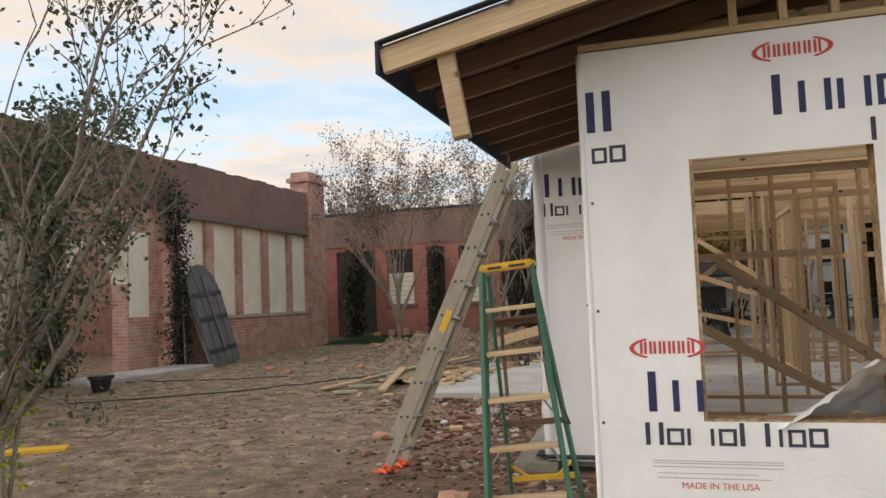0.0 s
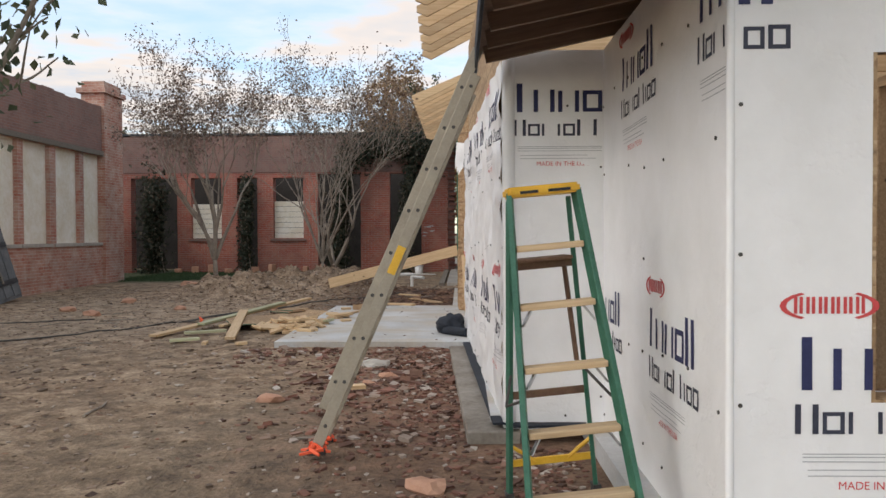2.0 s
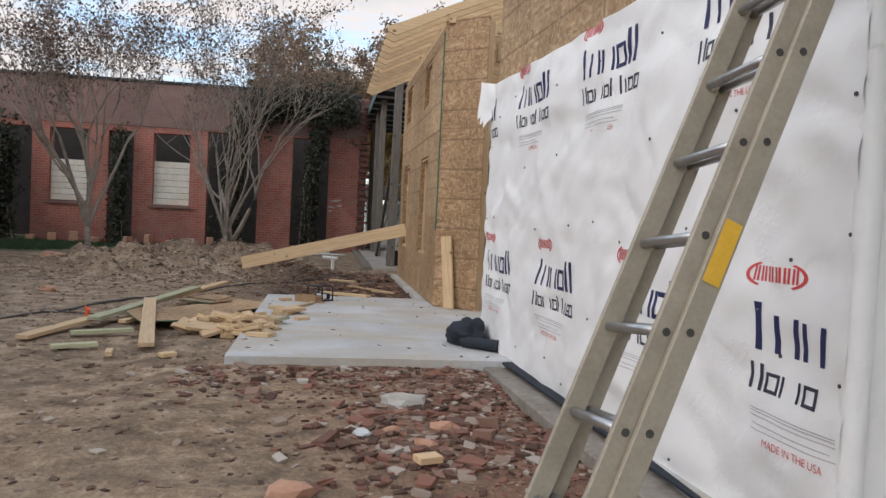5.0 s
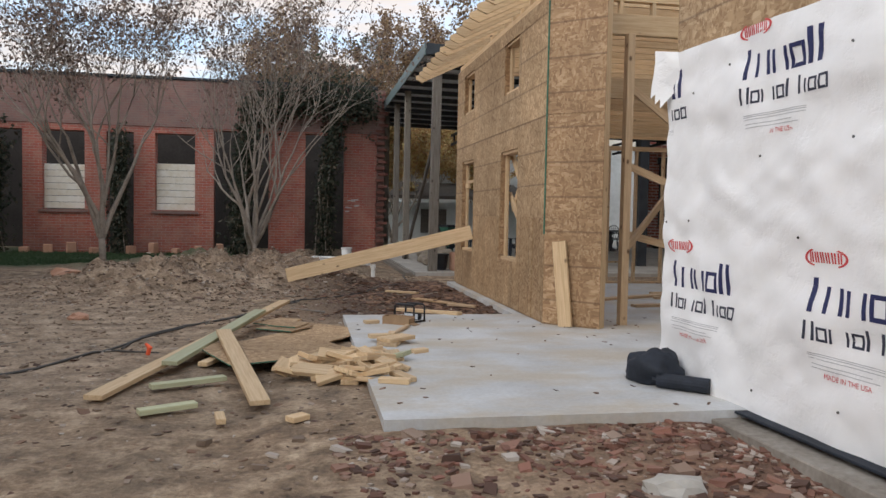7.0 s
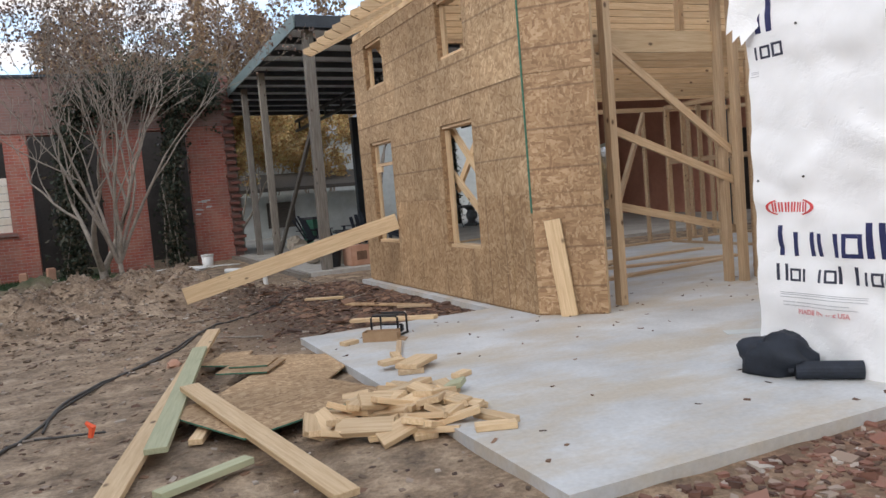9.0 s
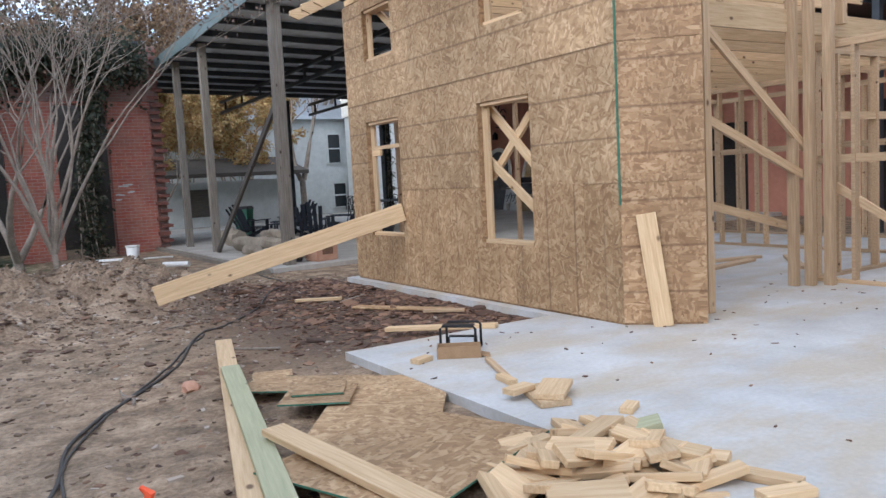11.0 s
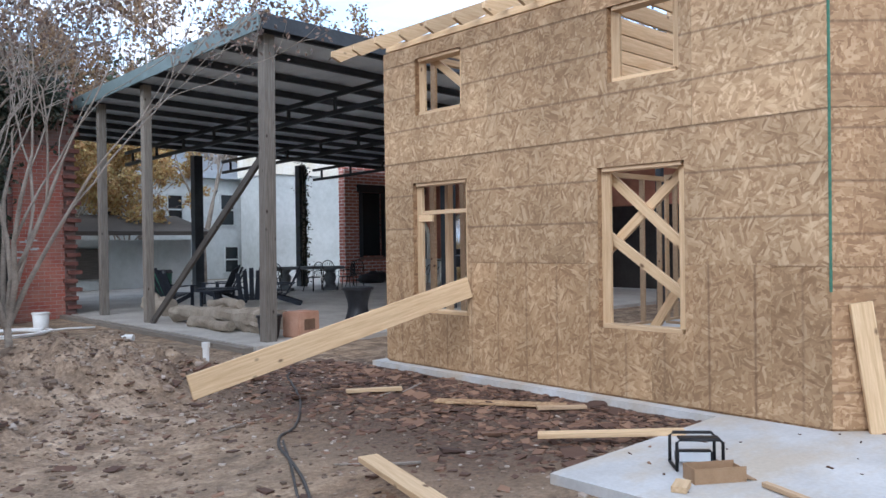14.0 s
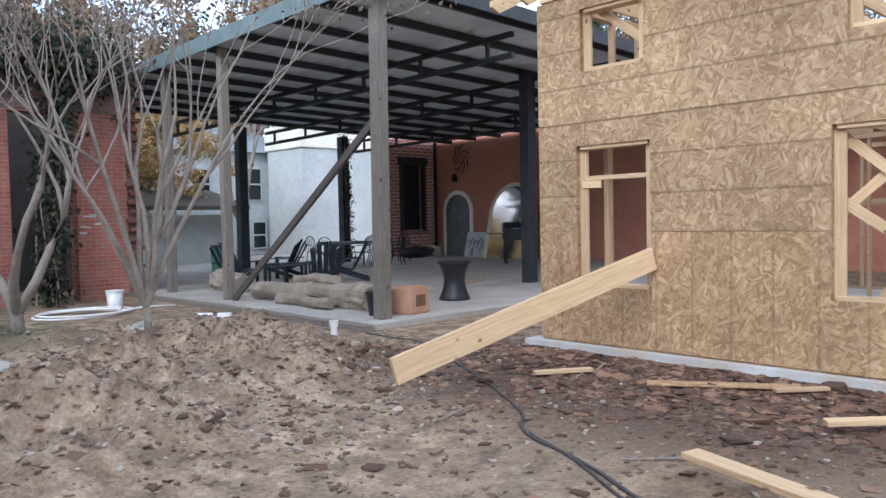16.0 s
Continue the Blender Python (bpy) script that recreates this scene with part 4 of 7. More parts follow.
# ---- old brick wing with plastered bays ----
WX = -12.5
wing = tagged(part("wall_wing", bmesh.new(), M["brick_wing"]), "ruined brick wing wall with plaster bays, an arch and a sooty parapet", "wall", kind="structure")
BAYS = [(17.25, 18.42), (18.78, 20.0), (20.25, 21.5), (21.8, 23.1), (23.35, 24.65)]
holes = [(a, 1.28, b, 3.92) for a, b in BAYS] + [(13.3, -0.3, 15.2, 3.1), (16.3, -0.3, 17.1, 3.3), (11.2, 0.9, 12.2, 3.4)]
bm = bmesh.new()
for y0, z0, y1, z1 in cut((2.0, -0.3, 25.2, 4.0), holes):
    box(bm, (WX - 0.45, y0, z0), (WX, y1, z1))
wing.data = mesh_of(bm, "wall_wing", M["brick_wing"])
# round head of the arch
bm = bmesh.new()
N = 14
prev = None
for k in range(N + 1):
    ang = math.pi * k / N
    y, z = 14.25 - 0.95 * math.cos(ang), 2.15 + 0.93 * math.sin(ang)
    cur = [bm.verts.new((WX + dx, y, zz)) for dx in (0.012, -0.45) for zz in (z, 3.12)]
    if prev:
        bm.faces.new((prev[0], cur[0], cur[1], prev[1]))
        bm.faces.new((prev[2], prev[3], cur[3], cur[2]))
        bm.faces.new((prev[0], prev[2], cur[2], cur[0]))
    prev = cur
part("arch_head", bm, M["plaster"], wing, "pale plastered arch head")
for y0, y1 in BAYS + [(11.2, 12.2)]:
    bm = bmesh.new()
    z0, z1 = (1.28, 3.92) if y0 > 12 else (0.9, 3.4)
    box(bm, (WX - 0.3, y0, z0), (WX - 0.12, y1, z1))
    part("plaster_bay", bm, M["plaster"], wing, "stained cream plaster panel")
    bm = bmesh.new()
    box(bm, (WX - 0.1, y0 - 0.1, z0 - 0.09), (WX + 0.04, y1 + 0.1, z0 - 0.002))
    part("bay_sill", bm, M["old_concrete"], wing)
bm = bmesh.new()
box(bm, (WX - 0.02, 15.24, 1.35), (WX + 0.012, 15.95, 3.4))
part("plaster_patch", bm, M["plaster"], wing, "patch of white plaster on the arch pier")
bm = bmesh.new()
for k in range(40):
    y0 = 2.0 + k * 0.58
    y1 = y0 + 0.58
    top = 5.42 + 0.05 * noise.noise((y0 * 0.6, 1, 1)) + 0.03 * random.uniform(-1, 1)
    box(bm, (WX - 0.45, y0, 4.003), (WX + 0.03, y1 - 0.001, top))
part("parapet", bm, M["brick_dark"], wing, "soot-dark brick parapet")
bm = bmesh.new()
box(bm, (WX - 0.1, 17.0, 3.925), (WX + 0.09, 24.75, 4.06))
part("lintel", bm, M["oldwood"], wing, "weathered timber lintel")
bm = bmesh.new()
box(bm, (WX - 0.6, 24.45, -0.3), (WX + 0.12, 25.7, 5.85))
box(bm, (WX - 0.7, 24.35, 5.85), (WX + 0.2, 25.8, 6.0))
box(bm, (WX - 0.6, 24.5, 6.0), (WX + 0.1, 25.65, 6.22))
part("corner_pier", bm, M["brick_wing"], wing, "tall brick corner pier with a corbelled cap")
# the wing's inner walls, dark behind the openings
bm = bmesh.new()
box(bm, (-20, 2.0, -0.3), (-19.7, 31.3, 5.3))
box(bm, (-19.7, 25.0, -0.3), (WX - 0.62, 25.3, 5.3))
tagged(part("wall_wing_back", bm, M["brick_wing"]), "back walls of the roofless brick wing", "wall", kind="structure")
bm = bmesh.new()
g0 = [(-11.35, 12.6), (-11.1, 16.6), (-12.4, 16.6), (-12.4, 12.6)]
lo = [bm.verts.new((x, y, -0.1)) for x, y in g0]
hi = [bm.verts.new((x, y, 0.12)) for x, y in g0]
bm.faces.new(hi)
for i in range(4):
    bm.faces.new((lo[i], lo[(i + 1) % 4], hi[(i + 1) % 4], hi[i]))
bmesh.ops.bevel(bm, geom=bm.edges[:], offset=0.03, segments=1, affect='EDGES')
tagged(part("doorstep", bm, M["old_concrete"]), "long low concrete doorstep before the arch", "step")


# ---- long hall at the back ----
HY = 31.4
hall = tagged(part("wall_hall", bmesh.new(), M["brick_hall"]), "long red brick hall front with dark bays and boarded windows", "wall", kind="structure")
HOLES = [(-14.6, -0.2, -12.75, 3.75), (-12.2, 1.3, -10.98, 3.75), (-10.35, -0.2, -9.55, 3.75), (-8.92, 1.35, -7.72, 3.75), (-7.15, -0.2, -5.45, 3.9), (-4.3, -0.2, -3.05, 3.9)]
bm = bmesh.new()
for x0, z0, x1, z1 in cut((-20.0, -0.3, -2.0, 3.95), HOLES):
    box(bm, (x0, HY, z0), (x1, HY + 0.45, z1))
hall.data = mesh_of(bm, "wall_hall", M["brick_hall"])
bm = bmesh.new()
for k in range(30):
    x0 = -20.0 + k * 0.605
    box(bm, (x0, HY - 0.03, 3.953), (x0 + 0.604, HY + 0.45, 5.40 + 0.03 * random.uniform(-1, 1)))
part("parapet", bm, M["brick_dark"], hall, "soot-dark brick parapet")
bm = bmesh.new()
box(bm, (-20.0, HY - 0.09, 5.43), (-2.0, HY + 0.5, 5.50))
part("coping", bm, M["steel"], hall, "thin dark coping")
for (x0, x1), zt in (((-12.2, -10.98), 2.72), ((-8.92, -7.72), 2.82)):
    w = thing("window_board", "pale boards closing the lower half of a hall window", "window boards", "boarded hall windows", kind="structure")
    n = 7
    for k in range(n):
        z0 = 1.35 + k * (zt - 1.35) / n
        bm = bmesh.new()
        box(bm, (x0 + 0.02, HY + 0.16, z0 + 0.006), (x1 - 0.02, HY + 0.20, z0 + (zt - 1.35) / n - 0.006))
        part("board", bm, M["plaster"], w)
    bm = bmesh.new()
    box(bm, (x0 - 0.1, HY - 0.07, 1.24), (x1 + 0.1, HY + 0.2, 1.33))
    part("sill", bm, M["brick_dark"], w)
# These walls carry the bays' inner shade in their dark colour.
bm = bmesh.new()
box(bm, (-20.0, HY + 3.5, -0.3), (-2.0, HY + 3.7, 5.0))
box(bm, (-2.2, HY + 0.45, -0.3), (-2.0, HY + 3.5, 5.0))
tagged(part("wall_hall_back", bm, M["dark"]), "inner walls of the roofless hall, coloured dark to read as unlit depth", "wall", kind="structure")
# toothed broken end of the brickwork
teeth = thing("toothed_brick_end", "toothed broken brick end of the hall wall", "brickwork", kind="structure")
bm = bmesh.new()
box(bm, (-0.15, 0, 0), (0.15, 0.4, 0.085))
tooth = mesh_of(bm, "brick", M["brick_wing_dark"])
rnd = random.Random(21)
for k in range(27):
    ob = new("brick", tooth)
    ob.parent = teeth
    ob.matrix_basis = pose(-1.86 + (0.06 if k % 2 else -0.02) + rnd.uniform(-0.02, 0.02), HY - 0.06 + rnd.uniform(-0.02, 0.02), 0.02 + k * 0.2, 0, rnd.uniform(-1, 1), rnd.uniform(-3, 3))
bm = bmesh.new()
box(bm, (-1.995, HY + 0.05, -0.2), (-1.74, HY + 0.35, 5.4))
part("mortar_core", bm, M["brick_dark"], teeth)
# row of stacked blocks at the hall's foot
for i in range(9):
    x = -12.6 + i * 0.66 + (0.4 if i > 3 else 0)
    bm = bmesh.new()
    box(bm, (-0.13, -0.1, 0), (0.13, 0.1, 0.2 + 0.08 * (i % 3)))
    bmesh.ops.bevel(bm, geom=bm.edges[:], offset=0.02, segments=1, affect='EDGES')
    tagged(part("salvaged_stone", bm, M["clay"], m=pose(x, 31.05, ground_z(x, 31.05) - 0.02, 0, 0, 13 * i)), "salvaged reddish stone standing at the hall's foot", "stone", "stones along the hall")
# painted scrawl on the end pier
bm = bmesh.new()
for k in range(9):
    a = k * 0.7
    box(bm, (-2.78 + 0.17 * math.cos(a) - 0.07, HY - 0.004, 1.62 + 0.2 * math.sin(a * 1.7) - 0.015), (-2.78 + 0.17 * math.cos(a) + 0.07, HY - 0.001 - 0.0002 * k, 1.62 + 0.2 * math.sin(a * 1.7) + 0.02))
part("white_scrawl", bm, M["white_wall"], hall, "white painted scrawl")

# ---- steel pavilion ----
pav = thing("pavilion", "open steel pavilion with pale roof sheets on dark purlins", "pavilion", kind="structure")
PX0, PX1, PY0, PY1 = -1.74, 12.6, 22.95, 37.1


def roof_z(x, y):
    return 4.93 - 0.022 * (x - PX0) - 0.012 * (y - PY0)


bm = bmesh.new()
n = 70
prev = None
for k in range(n + 1):
    x = PX0 + (PX1 - PX0) * k / n
    dz = 0.03 if k % 2 else 0.0
    cur = [bm.verts.new((x, y, roof_z(x, y) + 0.16 + dz + h)) for y in (PY0, PY1) for h in (0, 0.01)]
    if prev:
        bm.faces.new((prev[0], prev[2], cur[2], cur[0]))
        bm.faces.new((prev[1], cur[1], cur[3], prev[3]))
    prev = cur
part("roof_sheet", bm, M["sheet"], pav, "pale ribbed roof sheets")
for y in np.arange(PY0 + 0.35, PY1, 1.28):
    board("purlin", (PX0, y, roof_z(PX0, y) + 0.09), (PX1, y, roof_z(PX1, y) + 0.09), 0.08, 0.13, M["steel"], pav, chamfer=0)
for x in (1.6, 4.9, 8.6):
    for dz in (0.0, -0.36):
        board("truss_chord", (x, PY0 + 0.4, roof_z(x, PY0) - 0.10 + dz), (x, PY1, roof_z(x, PY1) - 0.10 + dz), 0.08, 0.09, M["steel"], pav, chamfer=0)
    for k in range(8):
        y = PY0 + 1.0 + k * 1.8
        z = roof_z(x, y) - 0.12
        board("truss_web", (x, y, z - 0.33), (x, y, z), 0.06, 0.06, M["steel"], pav, chamfer=0)
board("fascia", (PX0 - 0.02, PY0, roof_z(PX0, PY0) + 0.10), (PX0 - 0.02, PY1, roof_z(PX0, PY1) + 0.10), 0.03, 0.28, M["fascia"], pav, "grey-green metal fascia")
board("fascia", (PX0, PY0 - 0.02, roof_z(PX0, PY0) + 0.10), (PX1, PY0 - 0.02, roof_z(PX1, PY0) + 0.10), 0.03, 0.24, M["steel"], pav, "dark metal fascia")
for x, y, s in ((4.65, 25.6, 0.26), (3.85, 36.9, 0.3), (7.9, 36.9, 0.3)):
    board("steel_column", (x, y, 0.05), (x, y, roof_z(x, y)), s, s, M["steel"], pav, "dark steel column", chamfer=0.01)
for y, s in ((23.35, 0.2), (28.0, 0.17), (30.5, 0.17), (33.4, 0.17)):
    board("timber_post", (-1.45, y, -0.05), (-1.45 + 0.04 * (y < 24), y, roof_z(-1.45, y) + 0.02), s, s, M["oldwood"], pav, "weathered grey timber post", chamfer=0.01)
board("diagonal_brace", (-1.45, 23.3, 3.14), (-1.5, 27.75, 0.1), 0.06, 0.12, M["darkwood"], pav, "long weathered diagonal brace")
bm = bmesh.new()
box(bm, (-1.9, 22.95, -0.3), (13.5, 45, 0.10))
tagged(part("pavilion_floor", bm, M["old_concrete"]), "worn grey concrete pavilion floor", "floor", kind="structure")
board("kerb", (-2.05, 22.9, 0.03), (-2.05, 33.5, 0.03), 0.16, 0.14, M["oldwood"], None, "weathered timber edging along the pavilion floor", "edging")

# dark canopy added behind the new building to shade the terracotta wall
can = thing("canopy", "dark sheet-roofed canopy added to shade the terracotta wall", "canopy", kind="structure")
bm = bmesh.new()
box(bm, (8.2, 8.0, 4.55), (12.6, 22.6, 4.60))
part("roof_sheet", bm, M["steel"], can)
for y in np.arange(8.4, 22.5, 1.4):
    board("purlin", (8.2, y, 4.46), (12.6, y, 4.46), 0.08, 0.16, M["steel"], can, chamfer=0)
for y in (9.0, 13.5, 18.0, 22.3):
    board("post", (8.4, y, -0.05), (8.4, y, 4.5), 0.14, 0.14, M["steel"], can, chamfer=0)

# ---- terracotta building behind ----
RX = 12.7
back = tagged(part("wall_terracotta", bmesh.new(), M["red_plaster"]), "terracotta plastered wall at the back of the pavilion", "wall", kind="structure")
bm = bmesh.new()
for y0, z0, y1, z1 in cut((8.0, 0.0, 37.2, 6.2), [(35.1, 0.0, 36.7, 1.95), (24.0, 0.0, 27.2, 2.7), (17.5, 0.1, 20.6, 2.9)]):
    box(bm, (RX, y0, z0), (RX + 0.4, y1, z1))
back.data = mesh_of(bm, "wall_terracotta", M["red_plaster"])
# Plain wall whose dark colour gives the openings their unlit look.
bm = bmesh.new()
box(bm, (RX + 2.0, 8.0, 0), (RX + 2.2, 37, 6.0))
tagged(part("wall_terracotta_back", bm, M["dark"]), "plain wall behind the terracotta openings, coloured dark as an unlit room", "wall", kind="structure")


def arch_panel(bm, w, spring, thick, n=14, x=0.0):
    """A panel with a round head standing in its own yz plane."""
    prof = [(-w / 2, 0), (w / 2, 0)] + [(w / 2 * math.cos(math.pi * k / n), spring + w / 2 * math.sin(math.pi * k / n)) for k in range(n + 1)]
    a = [bm.verts.new((x, y, z)) for y, z in prof]
    b = [bm.verts.new((x + thick, y, z)) for y, z in prof]
    bm.faces.new(a)
    bm.faces.new(list(reversed(b)))
    for i in range(len(prof)):
        j = (i + 1) % len(prof)
        bm.faces.new((a[i], b[i], b[j], a[j]))


def arch_ring(bm, w, spring, t, depth, n=18):
    """A frame of width t round an arched opening."""
    inner = [(w / 2, 0)] + [(w / 2 * math.cos(math.pi * k / n), spring + w / 2 * math.sin(math.pi * k / n)) for k in range(n + 1)] + [(-w / 2, 0)]
    o = w / 2 + t
    outer = [(o, 0)] + [(o * math.cos(math.pi * k / n), spring + o * math.sin(math.pi * k / n)) for k in range(n + 1)] + [(-o, 0)]
    rings = []
    for (yi, zi), (yo, zo) in zip(inner, outer):
        rings.append([bm.verts.new((x, y, z)) for x, y, z in ((0, yi, zi), (0, yo, zo), (depth, yo, zo), (depth, yi, zi))])
    for a, b in zip(rings, rings[1:]):
        for i in range(4):
            bm.faces.new((a[i], a[(i + 1) % 4], b[(i + 1) % 4], b[i]))


door = thing("door_1", "dark arched door with a pale plaster surround", "door", at=(RX - 0.06, 35.9, 0.1), kind="structure")
bm = bmesh.new()
arch_panel(bm, 1.3, 1.75, 0.05)
part("door_leaf", bm, M["door_wood"], door)
bm = bmesh.new()
arch_ring(bm, 1.3, 1.75, 0.16, 0.055)
part("door_surround", bm, M["plaster"], door, "pale cream arched surround")
mir = thing("arched_mirror", "large arched mirror in a pale frame leaning on the wall", "mirror", at=pose(RX - 0.72, 32.9, 0.1, 0, 14, 0))
bm = bmesh.new()
arch_panel(bm, 1.9, 1.75, 0.03, x=0.02)
part("mirror_glass", bm, M["mirror"], mir)
bm = bmesh.new()
arch_ring(bm, 1.86, 1.75, 0.14, 0.07)
part("mirror_frame", bm, M["plaster"], mir, "pale weathered frame")
sign = thing("leaning_panel", "white panel with dark scrollwork leaning on the wall", "panel", at=pose(RX - 0.5, 34.6, 0.1, 0, 14, 0))
bm = bmesh.new()
box(bm, (0, -0.55, 0), (0.04, 0.55, 0.95))
part("board", bm, M["white_wall"], sign)
for k in range(5):
    bm = bmesh.new()
    c = [(-0.004, -0.4 + k * 0.2 + 0.08 * math.cos(a), 0.5 + 0.22 * math.sin(a) * (1 if k % 2 else 0.6)) for a in np.linspace(0, 5.2, 14)]
    tube(bm, c, 0.014, 5)
    part("scroll", bm, M["steel"], sign)
# dark ironwork on the terracotta wall
bm = bmesh.new()
for k in range(7):
    a0 = k * math.pi / 3.5
    tube(bm, [(0, 0.12 * math.cos(a0) + 0.3 * r * math.cos(a0 + r), 0.12 * math.sin(a0) + 0.42 * r * math.sin(a0 + r)) for r in np.linspace(0, 1.3, 9)], 0.022, 6)
tagged(part("wall_ornament", bm, M["iron"], m=pose(RX - 0.03, 35.7, 3.9)), "dark scrolled iron ornament fixed to the wall", "ornament")
lamp = thing("wall_lantern", "small dark wall lantern over the arched door", "lamp", at=(RX - 0.1, 36.0, 3.0))
bm = bmesh.new()
box(bm, (-0.08, -0.08, 0), (0.08, 0.08, 0.22))
part("lantern_body", bm, M["iron"], lamp)
bm = bmesh.new()
tube(bm, [(0, 0, 0.221), (0, 0, 0.32)], [0.11, 0.02], 8)
part("lantern_cap", bm, M["iron"], lamp)
# brick tower beside the terracotta wall
tower = tagged(part("wall_tower", bmesh.new(), M["brick_tower"]), "red brick tower wall with a dark window", "wall", kind="structure")
bm = bmesh.new()
for x0, z0, x1, z1 in cut((10.1, 0, RX - 0.004, 6.4), [(10.9, 1.15, 12.0, 3.7)]):
    box(bm, (x0, 37.2, z0), (x1, 37.6, z1))
tower.data = mesh_of(bm, "wall_tower", M["brick_tower"])
tw = thing("window_5", "dark tower window with a heavy dark frame", "window", kind="structure")
for p0, p1 in (((10.85, 37.2, 1.1), (10.85, 37.2, 4.0)), ((12.05, 37.2, 1.1), (12.05, 37.2, 4.0))):
    board("window_frame", p0, p1, 0.12, 0.2, M["steel"], tw)
board("lintel", (10.7, 37.18, 3.85), (12.2, 37.18, 3.85), 0.2, 0.3, M["steel"], tw)
board("window_sill", (10.75, 37.15, 1.05), (12.15, 37.15, 1.05), 0.25, 0.1, M["brick_dark"], tw)
bm = bmesh.new()
box(bm, (10.9, 37.4, 1.15), (12.0, 37.42, 3.7))
part("pane", bm, M["pane"], tw)
board("downpipe", (RX - 0.1, 37.1, 0.1), (RX - 0.1, 37.1, 6.2), 0.09, 0.09, M["steel"], None, "dark rainwater pipe in the wall's corner", "pipe")

# ---- white buildings beyond ----


def far_window(x, y, z0, z1, w):
    t = thing("window", "small dark window of the white house", "window", "windows of the white house", kind="structure")
    bm = bmesh.new()
    box(bm, (x - w / 2, y - 0.03, z0), (x + w / 2, y - 0.01, z1))
    part("pane", bm, M["pane"], t)
    for a, b in (((x - w / 2, y - 0.05, z0), (x - w / 2, y - 0.05, z1)), ((x + w / 2, y - 0.05, z0), (x + w / 2, y - 0.05, z1)), ((x - w / 2, y - 0.05, z1), (x + w / 2, y - 0.05, z1)), ((x - w / 2, y - 0.05, (z0 + z1) / 2), (x + w / 2, y - 0.05, (z0 + z1) / 2)), ((x - w / 2 - 0.1, y - 0.06, z0), (x + w / 2 + 0.1, y - 0.06, z0))):
        board("window_frame", a, b, 0.07, 0.07, M["white_wall"], t, chamfer=0)


house = thing("white_house", "two-storey white brick house with a grey tin roof", "house")
bm = bmesh.new()
box(bm, (1.0, 48, -0.2), (12.6, 58, 5.0))
part("wall", bm, M["white_wall"], house)
bm = bmesh.new()
v = [bm.verts.new(c) for c in ((0.6, 47.5, 4.95), (13.0, 47.5, 4.95), (13.0, 53, 6.8), (0.6, 53, 6.8), (0.6, 58.4, 4.95), (13.0, 58.4, 4.95))]
for f in ((0, 1, 2, 3), (3, 2, 5, 4), (0, 3, 4), (1, 5, 2), (0, 4, 5, 1)):
    bm.faces.new([v[i] for i in f])
part("roof", bm, M["roof_metal"], house, "grey tin roof")
for x, z0, z1 in ((10.7, 2.65, 4.2), (10.9, 0.3, 1.6), (7.9, 0.3, 1.7), (8.0, 2.7, 4.1), (5.2, 2.7, 4.1), (5.0, 0.3, 1.7)):
    far_window(x, 48, z0, z1, 0.75)
hall2 = thing("white_annex", "tall plain white annex with a cream parapet", "house")
bm = bmesh.new()
box(bm, (11.2, 44.5, -0.2), (19, 47.5, 5.0))
part("wall", bm, M["white_wall"], hall2)
bm = bmesh.new()
box(bm, (11.1, 44.4, 5.0), (19.1, 47.6, 6.1))
part("parapet", bm, M["plaster"], hall2, "cream parapet band")
lean = thing("lean_to", "low weathered lean-to with a mossy roof", "shed")
bm = bmesh.new()
box(bm, (-1.2, 41.2, 0), (5.6, 43.0, 1.9))
part("wall", bm, M["white_wall"], lean, "pale boarded front")
bm = bmesh.new()
v = [bm.verts.new(c) for c in ((-1.7, 40.2, 2.05), (6.0, 40.2, 2.05), (6.0, 43.4, 2.75), (-1.7, 43.4, 2.75), (-1.7, 40.2, 2.2), (6.0, 40.2, 2.2), (6.0, 43.4, 2.9), (-1.7, 43.4, 2.9))]
for f in ((0, 3, 2, 1), (4, 5, 6, 7), (0, 1, 5, 4), (1, 2, 6, 5), (2, 3, 7, 6), (3, 0, 4, 7)):
    bm.faces.new([v[i] for i in f])
part("roof", bm, M["darkwood"], lean, "dark mossy roof")
bm = bmesh.new()
box(bm, (1.0, 41.13, 0.5), (2.2, 41.19, 1.6))
part("shutter", bm, M["darkwood"], lean, "dark wooden shutter")

# ---- trees ----


def leaf_cloud(bm_data, p, count, spread, size, rnd, droop=0.5):
    vs, fs = bm_data
    for _ in range(count):
        c = Vector(p) + Vector((rnd.gauss(0, spread), rnd.gauss(0, spread), rnd.gauss(0, spread)))
        d = Vector((rnd.uniform(-1, 1), rnd.uniform(-1, 1), rnd.uniform(-1.4, 0.6) * droop - 0.3)).normalized()
        s = d.cross(Vector((rnd.uniform(-1, 1), rnd.uniform(-1, 1), rnd.uniform(-1, 1)))).normalized()
        l, w = size * rnd.uniform(0.7, 1.3), size * rnd.uniform(0.25, 0.4)
        i = len(vs)
        mid = c + d * l * 0.5 + d.cross(s) * l * 0.1
        vs += [c, mid + s * w, c + d * l, mid - s * w]
        fs.append((i, i + 1, i + 2, i + 3))


